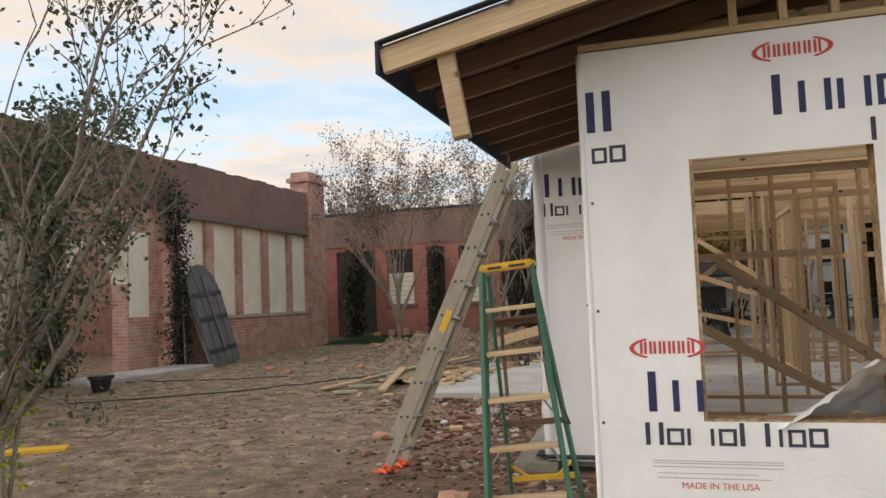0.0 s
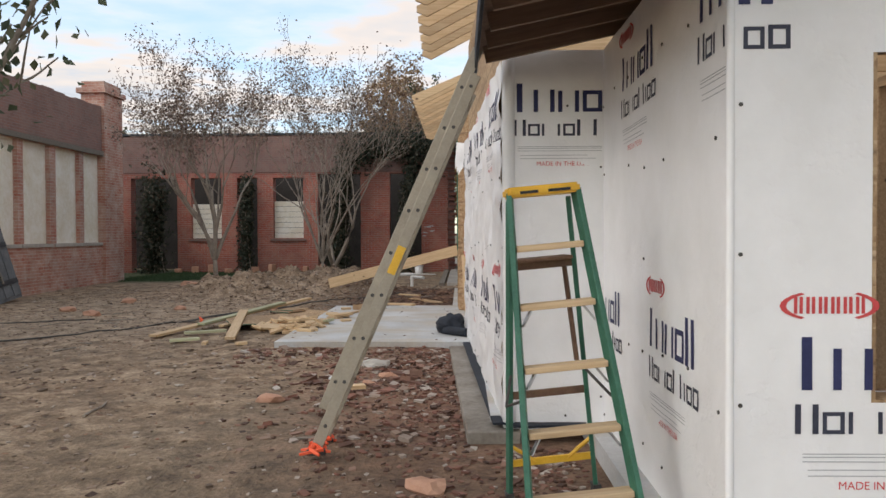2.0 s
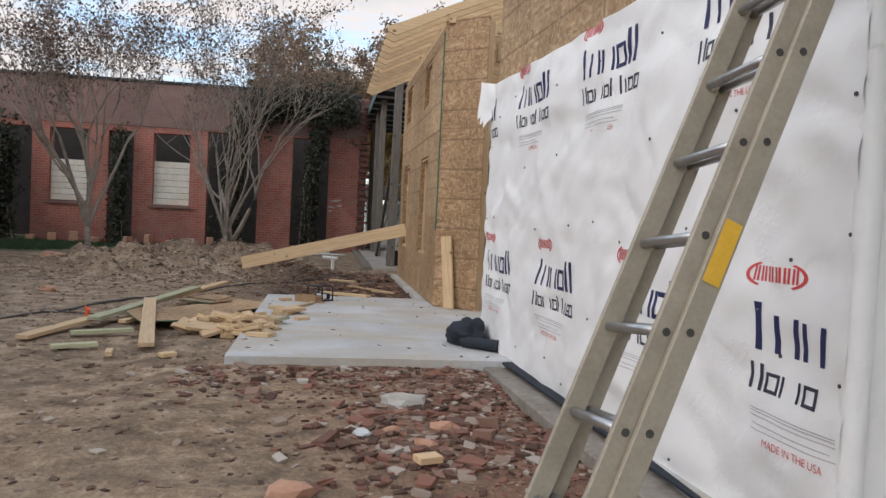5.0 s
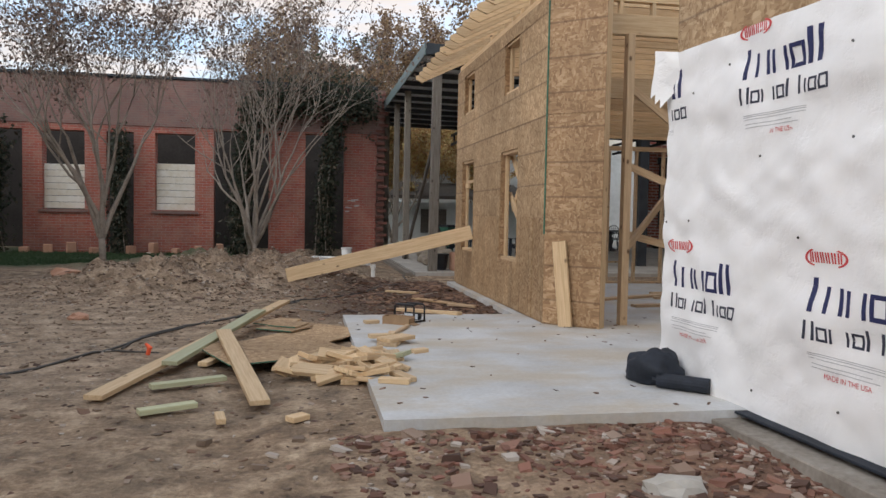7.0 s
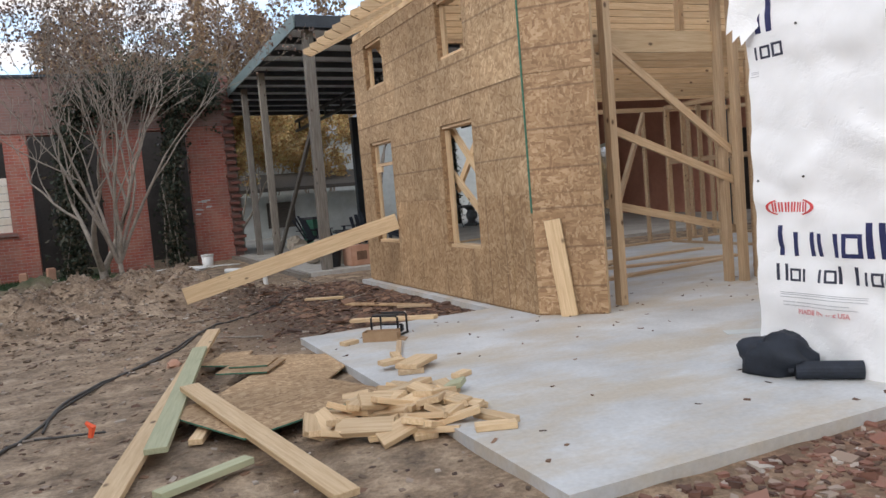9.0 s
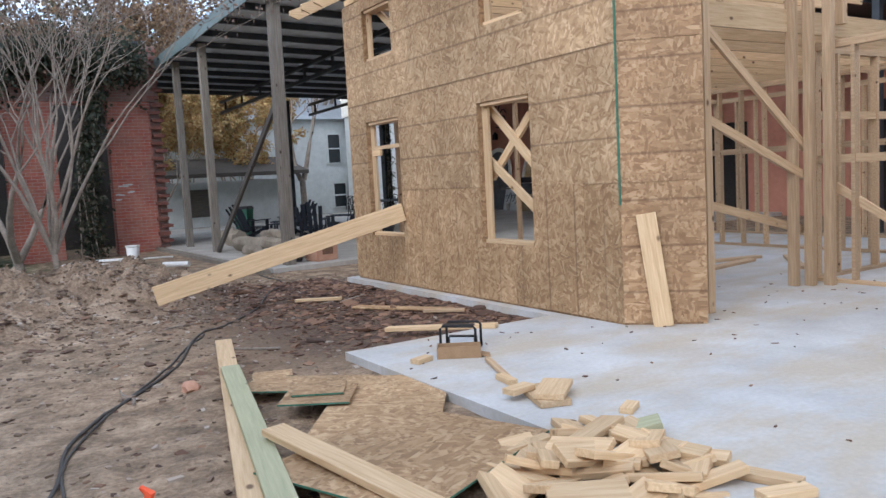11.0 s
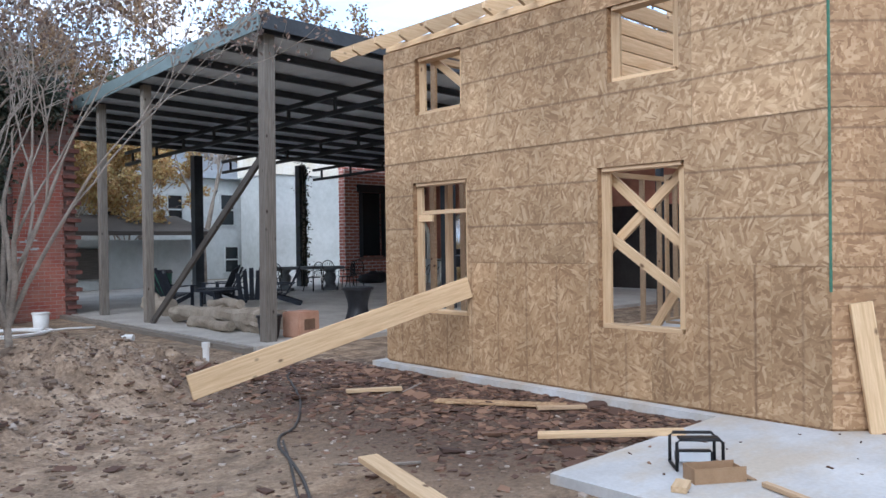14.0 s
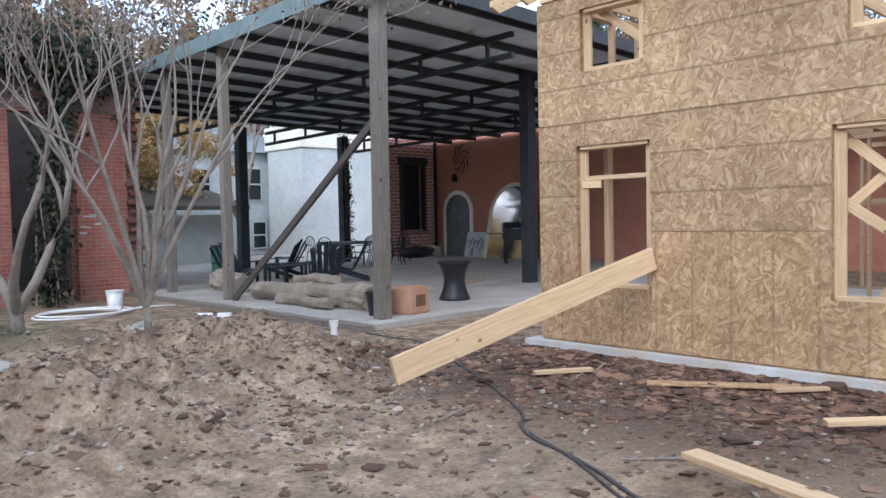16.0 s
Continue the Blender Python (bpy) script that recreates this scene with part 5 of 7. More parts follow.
def tree(label, base, height, seed, stems=4, lean=0.25, trunk=0.0, r0=0.07, spread=0.5, leaves=5, size=0.07, leaf="leaf_dry", depth=4, bark="bark", at=None, droop=0.5, kind_of="tree", kids=(2, 3), twig=0.008, reach=()):
    """A tapering many-stemmed tree with forking limbs and single leaves at its twigs."""
    rnd = random.Random(seed)
    bm = bmesh.new()
    cloud = ([], [])

    def limb(p, d, length, r, level):
        pts, rad = [p], [r]
        q = Vector(p)
        n = 4
        for i in range(n):
            d = (d + Vector((rnd.gauss(0, 0.13), rnd.gauss(0, 0.13), rnd.gauss(0.05, 0.07)))).normalized()
            q = q + d * length / n
            pts.append(q.copy())
            rad.append(max(0.0035, r * (1 - 0.5 * (i + 1) / n)))
        tube(bm, pts, rad, 6 if level > depth - 3 else 4, False)
        if level <= 1:
            for k in (2, 3, 4):
                leaf_cloud(cloud, pts[k], leaves, 0.05 + 0.05 * height / 6, size, rnd, droop)
        if level <= 0:
            return
        for k in range(rnd.randint(*kids)):
            j = rnd.choice((2, 3, 4)) if k else 4
            nd_ = (d + Vector((rnd.gauss(0, spread), rnd.gauss(0, spread), rnd.gauss(0.12, spread * 0.5)))).normalized()
            limb(pts[j], nd_, length * rnd.uniform(0.62, 0.85), max(twig, rad[j] * 0.75), level - 1)

    b = Vector((0, 0, -0.1))
    if trunk:
        tube(bm, [b, b + UP * (trunk * 0.5 + 0.1) + Vector((0.02, 0.01, 0)), b + UP * (trunk + 0.12)], [r0 * 1.5, r0 * 1.2, r0 * 1.1], 8)
        b = b + UP * (trunk + 0.08)
    for k in range(stems):
        a = 2 * math.pi * k / stems + rnd.uniform(-0.4, 0.4)
        limb(b + Vector((math.cos(a), math.sin(a), 0)) * r0 * 0.5, Vector((lean * math.cos(a), lean * math.sin(a), 1)).normalized(), height * 0.34, r0, depth)
    for end, rise in reach:
        end = Vector(end)
        ctrl = Vector((end.x * 0.35, end.y * 0.35, end.z * rise))
        n = 9
        pts = [b * (1 - f) ** 2 + ctrl * 2 * f * (1 - f) + end * f * f + Vector((rnd.gauss(0, 0.025), rnd.gauss(0, 0.025), rnd.gauss(0, 0.025))) for f in (k / n for k in range(n + 1))]
        rad = [r0 * (1 - 0.78 * k / n) for k in range(n + 1)]
        tube(bm, pts, rad, 7, False)
        for k in range(3, n + 1):
            for _ in range(2):
                d = (pts[k] - pts[k - 1]).normalized() + Vector((rnd.gauss(0, 0.5), rnd.gauss(0, 0.5), rnd.gauss(0.25, 0.4)))
                limb(pts[k], d.normalized(), rnd.uniform(0.2, 0.36), max(twig * 0.7, rad[k] * 0.5), 1)
    t = thing("tree", label, kind_of, at=at or Matrix.Translation(base))
    part("trunk", bm, M[bark], t, "pale bare forking stems", True)
    if cloud[0]:
        me = bpy.data.meshes.new("crown")
        me.from_pydata(cloud[0], [], cloud[1])
        me.materials.append(M[leaf])
        ob = new("crown", me)
        ob.parent = t
        tagged(ob, "sparse small leaves")
    return t


def on_ground(x, y, d=0.0):
    return (x, y, ground_z(x, y) - d)


tree("slender multi-stemmed bare tree with sparse pinkish leaves before the hall", on_ground(-8.2, 21.9), 5.9, 11, 6, 0.30, 0.8, 0.055, 0.42, 4, 0.07, "leaf_dry", 4, kids=(2, 4), twig=0.006)
tree("many-stemmed bare tree with sparse brown leaves on the soil mound", on_ground(-5.36, 22.45), 5.9, 23, 9, 0.24, 0.45, 0.036, 0.36, 3, 0.07, "leaf_dry", 4, kids=(2, 3), twig=0.006)
tree("leaning pale-barked tree with bare branches beside the hall", on_ground(-5.65, 26.1), 5.6, 31, 3, 0.5, 0.4, 0.075, 0.4, 1, 0.07, "leaf_dry", 4)
tree("near bare tree with drooping dark leaves beside the path", on_ground(-4.4, 3.95), 4.4, 8, 3, 0.34, 0.6, 0.036, 0.5, 3, 0.05, "leaf_green", 4, droop=1.2, twig=0.006, reach=(((1.35, 0.2, 2.5), 0.42), ((1.5, 0.1, 3.1), 0.45), ((0.8, -0.3, 2.5), 0.4), ((1.3, -0.1, 3.6), 0.5), ((0.3, -0.9, 3.0), 0.5)))
tree("leafy green tree climbing beside the brick wing", on_ground(-11.0, 10.1), 5.4, 41, 5, 0.3, 0.5, 0.06, 0.5, 6, 0.11, "leaf_green", 4)
tree("young autumn tree with golden leaves behind the timber posts", (1.7, 44.4, 0.0), 6.2, 14, 6, 0.5, 0.3, 0.06, 0.5, 22, 0.15, "leaf_gold", 4)
tree("spreading autumn tree with olive and gold leaves behind the pavilion", (4.6, 45.0, 0.0), 6.4, 16, 6, 0.45, 0.5, 0.06, 0.5, 16, 0.15, "leaf_gold", 4)
tree("golden autumn tree beside the lean-to", (-0.6, 39.2, 0.0), 5.6, 15, 6, 0.5, 0.4, 0.06, 0.5, 18, 0.14, "leaf_gold", 4)
tree("slender bare tree beside the white house", (6.0, 41.0, 0.0), 6.2, 19, 2, 0.2, 1.8, 0.12, 0.4, 2, 0.1, "leaf_dry", 4)
big = tree("tall woodland tree with thin autumn foliage far behind", (-3.5, 46.0, 0), 9.5, 51, 4, 0.26, 2.0, 0.15, 0.45, 9, 0.18, "leaf_brown", 4)
big2 = tree("tall woodland tree with grey-green foliage far behind", (10.0, 62.0, 0), 14.0, 52, 3, 0.25, 2.5, 0.18, 0.45, 10, 0.28, "leaf_green", 4)
big3 = tree("tall bare woodland tree far behind", (17.0, 60.0, 0), 14.0, 53, 3, 0.25, 2.5, 0.18, 0.45, 3, 0.25, "leaf_dry", 4)
for ob in (big, big2, big3):
    tagged(ob, group="woodland trees behind")
rnd = random.Random(77)
for x, y, a, k in ((0.5, 48.0, 80, 1.0), (-7.5, 50.0, 200, 1.0), (3.5, 52.0, 310, 1.2), (7.5, 50.5, 20, 1.3), (11.5, 52.0, 140, 1.35), (15.0, 50.0, 250, 1.3), (19.0, 52.5, 60, 1.4)):
    copy_thing(big, pose(x, y, 0, 0, 0, a) @ Matrix.Scale(k, 4))
for i in range(26):
    src = (big, big2, big3)[i % 3]
    x = -4 + i * 2.1 + rnd.uniform(-1, 1)
    y = rnd.uniform(60, 78)
    copy_thing(src, pose(x, y, 0, 0, 0, rnd.uniform(0, 360)))
for i in range(14):
    copy_thing((big2, big3, big)[i % 3], pose(24 + rnd.uniform(0, 18), 8 + i * 3.6, 0, 0, 0, rnd.uniform(0, 360)))
for i in range(12):
    copy_thing((big2, big3)[i % 2], pose(-60 + i * 5 + rnd.uniform(-1, 1), rnd.uniform(82, 96), 0, 0, 0, rnd.uniform(0, 360)))


def ivy(label, pts, seed, count, sp, size=0.1, leaf="leaf_ivy", stems=True):
    """Climbing growth: thin stems with leaves spread round the given points."""
    rnd = random.Random(seed)
    t = thing("climbing_plant", label, "plant", "climbing plants on the old walls", at=pts[0])
    o = Vector(pts[0])
    bm = bmesh.new()
    cloud = ([], [])
    for k in range(5):
        line = [Vector(p) - o + Vector((rnd.gauss(0, sp * 0.3), rnd.gauss(0, sp * 0.3), 0)) for p in pts]
        tube(bm, line, 0.016, 5)
    for k in range(count):
        f = rnd.random() * (len(pts) - 1)
        i = min(int(f), len(pts) - 2)
        p = Vector(pts[i]).lerp(Vector(pts[i + 1]), f - i) - o
        s = sp * (0.5 + 0.6 * noise.noise((f * 1.7, seed, k * 0.02)))
        leaf_cloud(cloud, p + Vector((rnd.gauss(0, s * 0.4), rnd.gauss(0, s), rnd.gauss(0, s))), 3, 0.08, size, rnd)
    part("stem", bm, M["bark"], t)
    me = bpy.data.meshes.new("foliage")
    me.from_pydata(cloud[0], [], cloud[1])
    me.materials.append(M[leaf])
    ob = new("foliage", me)
    ob.parent = t


ivy("dark ivy hanging over the brick wing", [(-12.2, 12.5, 0.0), (-12.2, 12.4, 3.0), (-12.2, 12.9, 5.7)], 1, 2000, 0.55, 0.12, "leaf_green")
ivy("dark ivy on the pier beside the leaning door", [(-12.2, 16.7, 0.0), (-12.2, 16.8, 2.2), (-12.2, 16.6, 4.6)], 2, 900, 0.35, 0.1)
ivy("dark bush and ivy in a hall bay", [(-13.6, 31.1, 0.0), (-13.6, 31.1, 2.0), (-13.5, 31.1, 3.4)], 3, 1500, 0.75, 0.15)
ivy("dark ivy in a hall bay", [(-9.95, 31.2, 0.0), (-9.95, 31.2, 2.0), (-9.9, 31.2, 3.6)], 4, 900, 0.45, 0.13)
ivy("dark ivy in a hall bay", [(-6.3, 31.2, 0.0), (-6.3, 31.2, 2.0), (-6.0, 31.2, 4.2)], 5, 1500, 0.75, 0.14)
ivy("green ivy growing over the hall's end bay", [(-3.7, 31.1, 0.0), (-3.65, 31.1, 2.4), (-3.3, 31.1, 4.8)], 6, 1200, 0.55, 0.13)
ivy("dark ivy along the hall parapet's end", [(-6.2, 31.1, 4.6), (-4.2, 31.0, 5.15), (-2.2, 31.0, 4.9)], 7, 2400, 0.6, 0.13)
ivy("brown vine wound round a steel column", [(7.9, 36.7, 0.1), (7.9, 36.7, 2.5), (7.9, 36.7, 4.6)], 8, 350, 0.18, 0.1)
shrub = ivy("yellow-green shrub beside the near tree", [(-4.25, 4.0, 0.0), (-4.25, 4.0, 0.8), (-4.2, 4.05, 1.2)], 9, 60, 0.12, 0.05, "leaf_lime")

# grass before the hall
rnd = random.Random(5)
vs, fs = [], []
for _ in range(26000):
    x, y = rnd.uniform(-13, -5.4), rnd.uniform(25.2, 31.3)
    if x > -6.4 and rnd.random() < 0.6:
        continue
    z = ground_z(x, y)
    a, h = rnd.uniform(0, 6.28), rnd.uniform(0.03, 0.09)
    i = len(vs)
    vs += [(x, y, z - 0.01), (x + 0.02 * math.cos(a), y + 0.02 * math.sin(a), z - 0.01), (x + rnd.gauss(0, 0.03), y + rnd.gauss(0, 0.03), z + h)]
    fs.append((i, i + 1, i + 2))
me = bpy.data.meshes.new("grass")
me.from_pydata(vs, [], fs)
me.materials.append(M["grass"])
tagged(new("grass", me), "short green grass before the hall", "grass", kind="stuff")

# ---- ladders ----


def under(child, parent):
    """Makes a part built in its thing's space a piece of another part."""
    child.parent = parent
    child.matrix_parent_inverse = parent.matrix_basis.inverted()
    return child


ext = thing("extension_ladder", "weathered tan extension ladder leaning on the low eave", "ladder", at=pose(-2.48, 6.38, ground_z(-2.5, 6.3) + 0.015, -6, 0, 3))
top_z = 2.74


def lean_x(z, off=0.0):
    return 0.43 * z + off


rails = {}
for sec, off, z0, z1 in ((0, 0.0, 0.0, 2.55), (1, -0.062, 0.286, top_z)):
    half = 0.22 - 0.025 * sec
    for sy in (-1, 1):
        p0, p1 = Vector((lean_x(z0, off), sy * half, z0)), Vector((lean_x(z1, off), sy * half, z1))
        rail = board("rail", p0, p1, 0.022, 0.075, M["alu"], ext)
        for z in np.arange(z0 + 0.18, z1 - 0.05, 0.286):
            bm = bmesh.new()
            q = Vector((lean_x(z, off), sy * half, z))
            tube(bm, [q + Vector((0, -0.013, 0)), q + Vector((0, 0.013, 0))], 0.013, 8)
            under(part("rung_end", bm, M["rubber"], ext), rail)
        rails[sec, sy] = rail
    for z in np.arange(z0 + 0.18, z1 - 0.05, 0.286):
        bm = bmesh.new()
        tube(bm, [(lean_x(z, off), -half + 0.012, z), (lean_x(z, off), half - 0.012, z)], 0.017, 10)
        part("rung", bm, M["metal"], ext, "round aluminium rung", True)
for sy in (-1, 1):
    bm = bmesh.new()
    box(bm, (-0.05, sy * 0.22 - 0.022, -0.01), (0.08, sy * 0.22 + 0.022, 0.03))
    bmesh.ops.bevel(bm, geom=bm.edges[:], offset=0.008, segments=1, affect='EDGES')
    under(part("foot", bm, M["rubber"], ext), rails[0, sy])
    bm = bmesh.new()
    for k in range(5):
        a = k * 1.3
        tube(bm, [(0.0, sy * 0.22, 0.06), (-0.06 * math.cos(a) + 0.02, sy * 0.22 + 0.08 * math.sin(a), 0.035), (0.11 * math.cos(a), sy * 0.22 + 0.14 * math.sin(a), 0.012)], [0.02, 0.016, 0.01], 5)
    part("orange_tie", bm, M["orange"], ext, "bright orange tape tie")
bm = bmesh.new()
m, _ = along((lean_x(1.18), -0.2335, 1.18), (lean_x(1.5), -0.2335, 1.5))
box(bm, (0, -0.001, -0.028), (0.2, 0.001, 0.028), m)
under(part("warning_label", bm, M["yellow"], ext, "yellow warning label"), rails[0, -1])

sl = thing("stepladder", "green fibreglass stepladder with a yellow top and paint-splashed treads", "ladder", at=pose(-0.945, 5.06, 0.0, 0, -5, 4))
TOPZ, FY, RY = 1.70, -0.47, 0.46


def sl_front(s, z):
    k = 1 - z / TOPZ
    return Vector((s * (0.165 + 0.10 * k), -0.06 + (FY + 0.06) * k, z))


def sl_rear(s, z):
    k = 1 - z / TOPZ
    return Vector((s * (0.15 + 0.10 * k), 0.06 + (RY - 0.06) * k, z))


for s in (-1, 1):
    fr = board("front_rail", sl_front(s, 0.0), sl_front(s, TOPZ), 0.028, 0.07, M["green"], sl)
    rr = board("rear_rail", sl_rear(s, 0.0), sl_rear(s, TOPZ - 0.03), 0.025, 0.05, M["green"], sl)
    bm = bmesh.new()
    tube(bm, [sl_front(s * 0.99, 0.72) + Vector((0, 0.03, 0)), Vector((s * 0.27, 0.0, 0.64)), sl_rear(s * 0.99, 0.74) - Vector((0, 0.03, 0))], 0.008, 6)
    part("spreader", bm, M["rubber"], sl, "dark steel spreader")
    for fn, leg in ((sl_front, fr), (sl_rear, rr)):
        bm = bmesh.new()
        q = fn(s, 0.02)
        box(bm, (q.x - 0.022, q.y - 0.045, -0.005), (q.x + 0.022, q.y + 0.045, 0.045))
        under(part("foot", bm, M["rubber"], sl), leg)
for z in (0.28, 0.57, 0.86, 1.15, 1.43):
    a, b = sl_front(-1, z), sl_front(1, z)
    tread = board("tread", a + Vector((0.016, 0.02, 0)), b + Vector((-0.016, 0.02, 0)), 0.085, 0.03, M["pine"], sl, "paint-splashed pale tread")
    if z < 1.2:
        for s in (-1, 1):
            q = sl_front(s, z)
            tb = board("tread_brace", q + Vector((-s * 0.02, 0.0, -0.09)), q + Vector((-s * 0.07, 0.02, -0.016)), 0.02, 0.008, M["metal"], sl, chamfer=0)
            under(tb, tread)
for z in (0.22, 0.62, 1.33):
    a, b = sl_rear(-1, z), sl_rear(1, z)
    board("rear_bar", a, b, 0.02, 0.04, M["brown"] if z > 0.3 else M["yellow"], sl, "rear cross bar")
board("pail_shelf", (-0.15, 0.17, 1.36), (0.15, 0.17, 1.36), 0.2, 0.018, M["brown"], sl, "brown folded pail shelf")
for s in (-1, 1):
    board("shelf_arm", (s * 0.13, 0.22, 1.34), (s * 0.15, 0.2, 0.80), 0.02, 0.045, M["brown"], sl)
    bm = bmesh.new()
    tube(bm, [sl_rear(s, 0.33), sl_rear(s * 0.7, 0.28), sl_rear(s * 0.35, 0.21)], 0.012, 6)
    part("corner_brace", bm, M["yellow"], sl, "yellow corner brace")
bm = bmesh.new()
box(bm, (-0.18, -0.11, TOPZ - 0.015), (0.18, 0.11, TOPZ + 0.035))
bmesh.ops.bevel(bm, geom=bm.edges[:], offset=0.012, segments=2, affect='EDGES')
cap = part("top_cap", bm, M["yellow"], sl, "yellow moulded top")
bm = bmesh.new()
box(bm, (-0.12, -0.1125, TOPZ - 0.002), (-0.03, -0.1102, TOPZ + 0.012))
box(bm, (0.02, -0.1125, TOPZ - 0.002), (0.13, -0.1102, TOPZ + 0.012))
under(part("cap_slot", bm, M["black"], sl), cap)

# ---- lumber beside the slab ----
GB = "loose boards beside the slab"
board("board", (-4.60, 16.70, 0.19), (-5.83, 11.83, 0.075), 0.14, 0.038, M["pine"], None, "long pale pine board lying on the soil", "board", GB)
board("board", (-4.87, 15.6, 0.203), (-5.46, 12.75, 0.133), 0.135, 0.038, M["treated"], None, "greenish treated board lying on a longer one", "board", GB)
board("board", (-5.14, 13.92, 0.22), (-4.66, 11.56, 0.075), 0.14, 0.038, M["pine"], None, "pale pine board slanting over the strand-board sheets", "board", GB)
board("board", (-5.5, 12.15, 0.075), (-4.98, 12.42, 0.075), 0.09, 0.038, M["treated"], None, "short treated board end on the soil", "board", GB)
board("board", (-5.22, 12.95, 0.08), (-5.08, 13.35, 0.08), 0.09, 0.038, M["pine"], None, "short pine board end on the soil", "board", GB)
board("board", (-5.45, 11.45, 0.06), (-5.1, 11.62, 0.065), 0.09, 0.038, M["treated"], None, "short treated offcut on the soil", "board", GB)
board("plank", (-4.63, 19.31, 0.325), (-1.572, 18.74, 1.115), 0.038, 0.235, M["pine"], None, "wide pine plank leaning from the soil mound against a window hole", "plank", roll=-4)
board("board", (-1.36, 14.575, SLAB), (-1.42, 14.695, 1.12), 0.17, 0.036, M["pine"], None, "short knotty pine board leaning on the corner", "board", GB, roll=-45)
board("board", (-3.08, 16.5, 0.10), (-2.4, 15.62, 0.155), 0.10, 0.04, M["pine"], None, "pine board lying onto the slab's corner", "board", GB)
board("board", (-2.95, 19.22, 0.07), (-2.45, 18.9, 0.07), 0.09, 0.035, M["pine"], None, "short pine offcut among the leaves", "board", GB)
board("board", (-2.25, 17.2, 0.08), (-1.9, 16.9, 0.08), 0.07, 0.03, M["stud"], None, "short brown offcut among the leaves", "board", GB)
board("board", (-2.6, 18.2, 0.06), (-1.95, 17.1, 0.07), 0.16, 0.02, M["osb"], None, "narrow strip of strand board among the leaves", "board", GB)
board("board", (-3.2, 13.95 + 0.7, SLAB + 0.02), (-3.42, 14.1, SLAB + 0.02), 0.045, 0.03, M["stud"], None, "thin stick lying on the slab", "board", GB)


def osb_sheet(cx, cy, w, l, rot, z, tilt=0.0):
    bm = bmesh.new()
    box(bm, (-w / 2, -l / 2, 0), (w / 2, l / 2, 0.012))
    t = thing("strand_board_sheet", "loose strand-board sheet with green edges beside the slab", "board", "loose strand-board sheets", at=pose(cx, cy, z, tilt, 0, rot))
    part("sheet", bm, M["osb"], t)
    bm = bmesh.new()
    for a, b in (((-w / 2 - 0.0015, -l / 2, 0.001), (-w / 2, l / 2, 0.0115)), ((-w / 2, -l / 2 - 0.0015, 0.001), (w / 2, -l / 2, 0.0115))):
        box(bm, a, b)
    part("green_edge", bm, M["green_edge"], t, "green sealed edge")


osb_sheet(-4.33, 14.18, 0.75, 1.5, -36, 0.105, 0.6)
osb_sheet(-4.62, 13.35, 1.2, 1.0, 24, 0.128, 1.0)
osb_sheet(-4.47, 15.1, 0.9, 0.38, -40, 0.10, 1.0)
osb_sheet(-4.56, 14.66, 0.46, 0.42, -34, 0.135, 1.5)
osb_sheet(-4.52, 14.74, 0.34, 0.30, -30, 0.152, 1.0)
osb_sheet(-4.55, 15.6, 0.3, 0.2, -20, 0.085, 1.0)

rnd = random.Random(4)
for i in range(64):
    a = rnd.uniform(0, 6.28)
    r = rnd.uniform(0, 1) ** 0.6
    x, y = -4.02 + 0.52 * r * math.cos(a), 12.58 + 0.52 * r * math.sin(a)
    l, w = rnd.uniform(0.14, 0.36), rnd.choice((0.09, 0.14, 0.14))
    z = 0.09 + 0.14 * (1 - r) * rnd.random() + (0.065 if x > -3.9 else 0.03 * rnd.random())
    bm = bmesh.new()
    box(bm, (-l / 2, -w / 2, -0.019), (l / 2, w / 2, 0.019))
    bmesh.ops.bevel(bm, geom=bm.edges[:], offset=0.003, segments=1, affect='EDGES')
    ob = part("offcut", bm, M["treated" if i % 19 == 7 else "pine"], m=pose(x, y, z, rnd.uniform(-24, 24), rnd.uniform(-20, 20), rnd.uniform(0, 180)))
    tagged(ob, "short sawn pine offcut in a heap beside the slab", "offcut", "heap of offcuts")
for x, y, z, l, w, rot in ((-3.5, 13.62, 0.15, 0.42, 0.2, 70), (-3.46, 13.58, 0.189, 0.36, 0.19, 40), (-3.62, 13.72, 0.19, 0.2, 0.1, 10), (-3.45, 14.08, 0.15, 0.2, 0.07, 80), (-3.58, 14.98, 0.15, 0.17, 0.09, 20), (-3.6, 12.0, 0.15, 0.3, 0.09, 110), (-3.68, 11.85, 0.15, 0.24, 0.09, 160), (-3.3, 13.1, 0.148, 0.16, 0.08, 30), (-2.47, 8.32, 0.06, 0.14, 0.1, 20), (-4.9, 11.25, 0.06, 0.2, 0.06, 100), (-4.4, 11.2, 0.06, 0.14, 0.09, 40)):
    bm = bmesh.new()
    box(bm, (-l / 2, -w / 2, -0.019), (l / 2, w / 2, 0.019))
    bmesh.ops.bevel(bm, geom=bm.edges[:], offset=0.003, segments=1, affect='EDGES')
    tagged(part("offcut", bm, M["pine"], m=pose(x, y, z, 0, 0, rot)), "small sawn pine offcut lying loose", "offcut", "scattered offcuts")

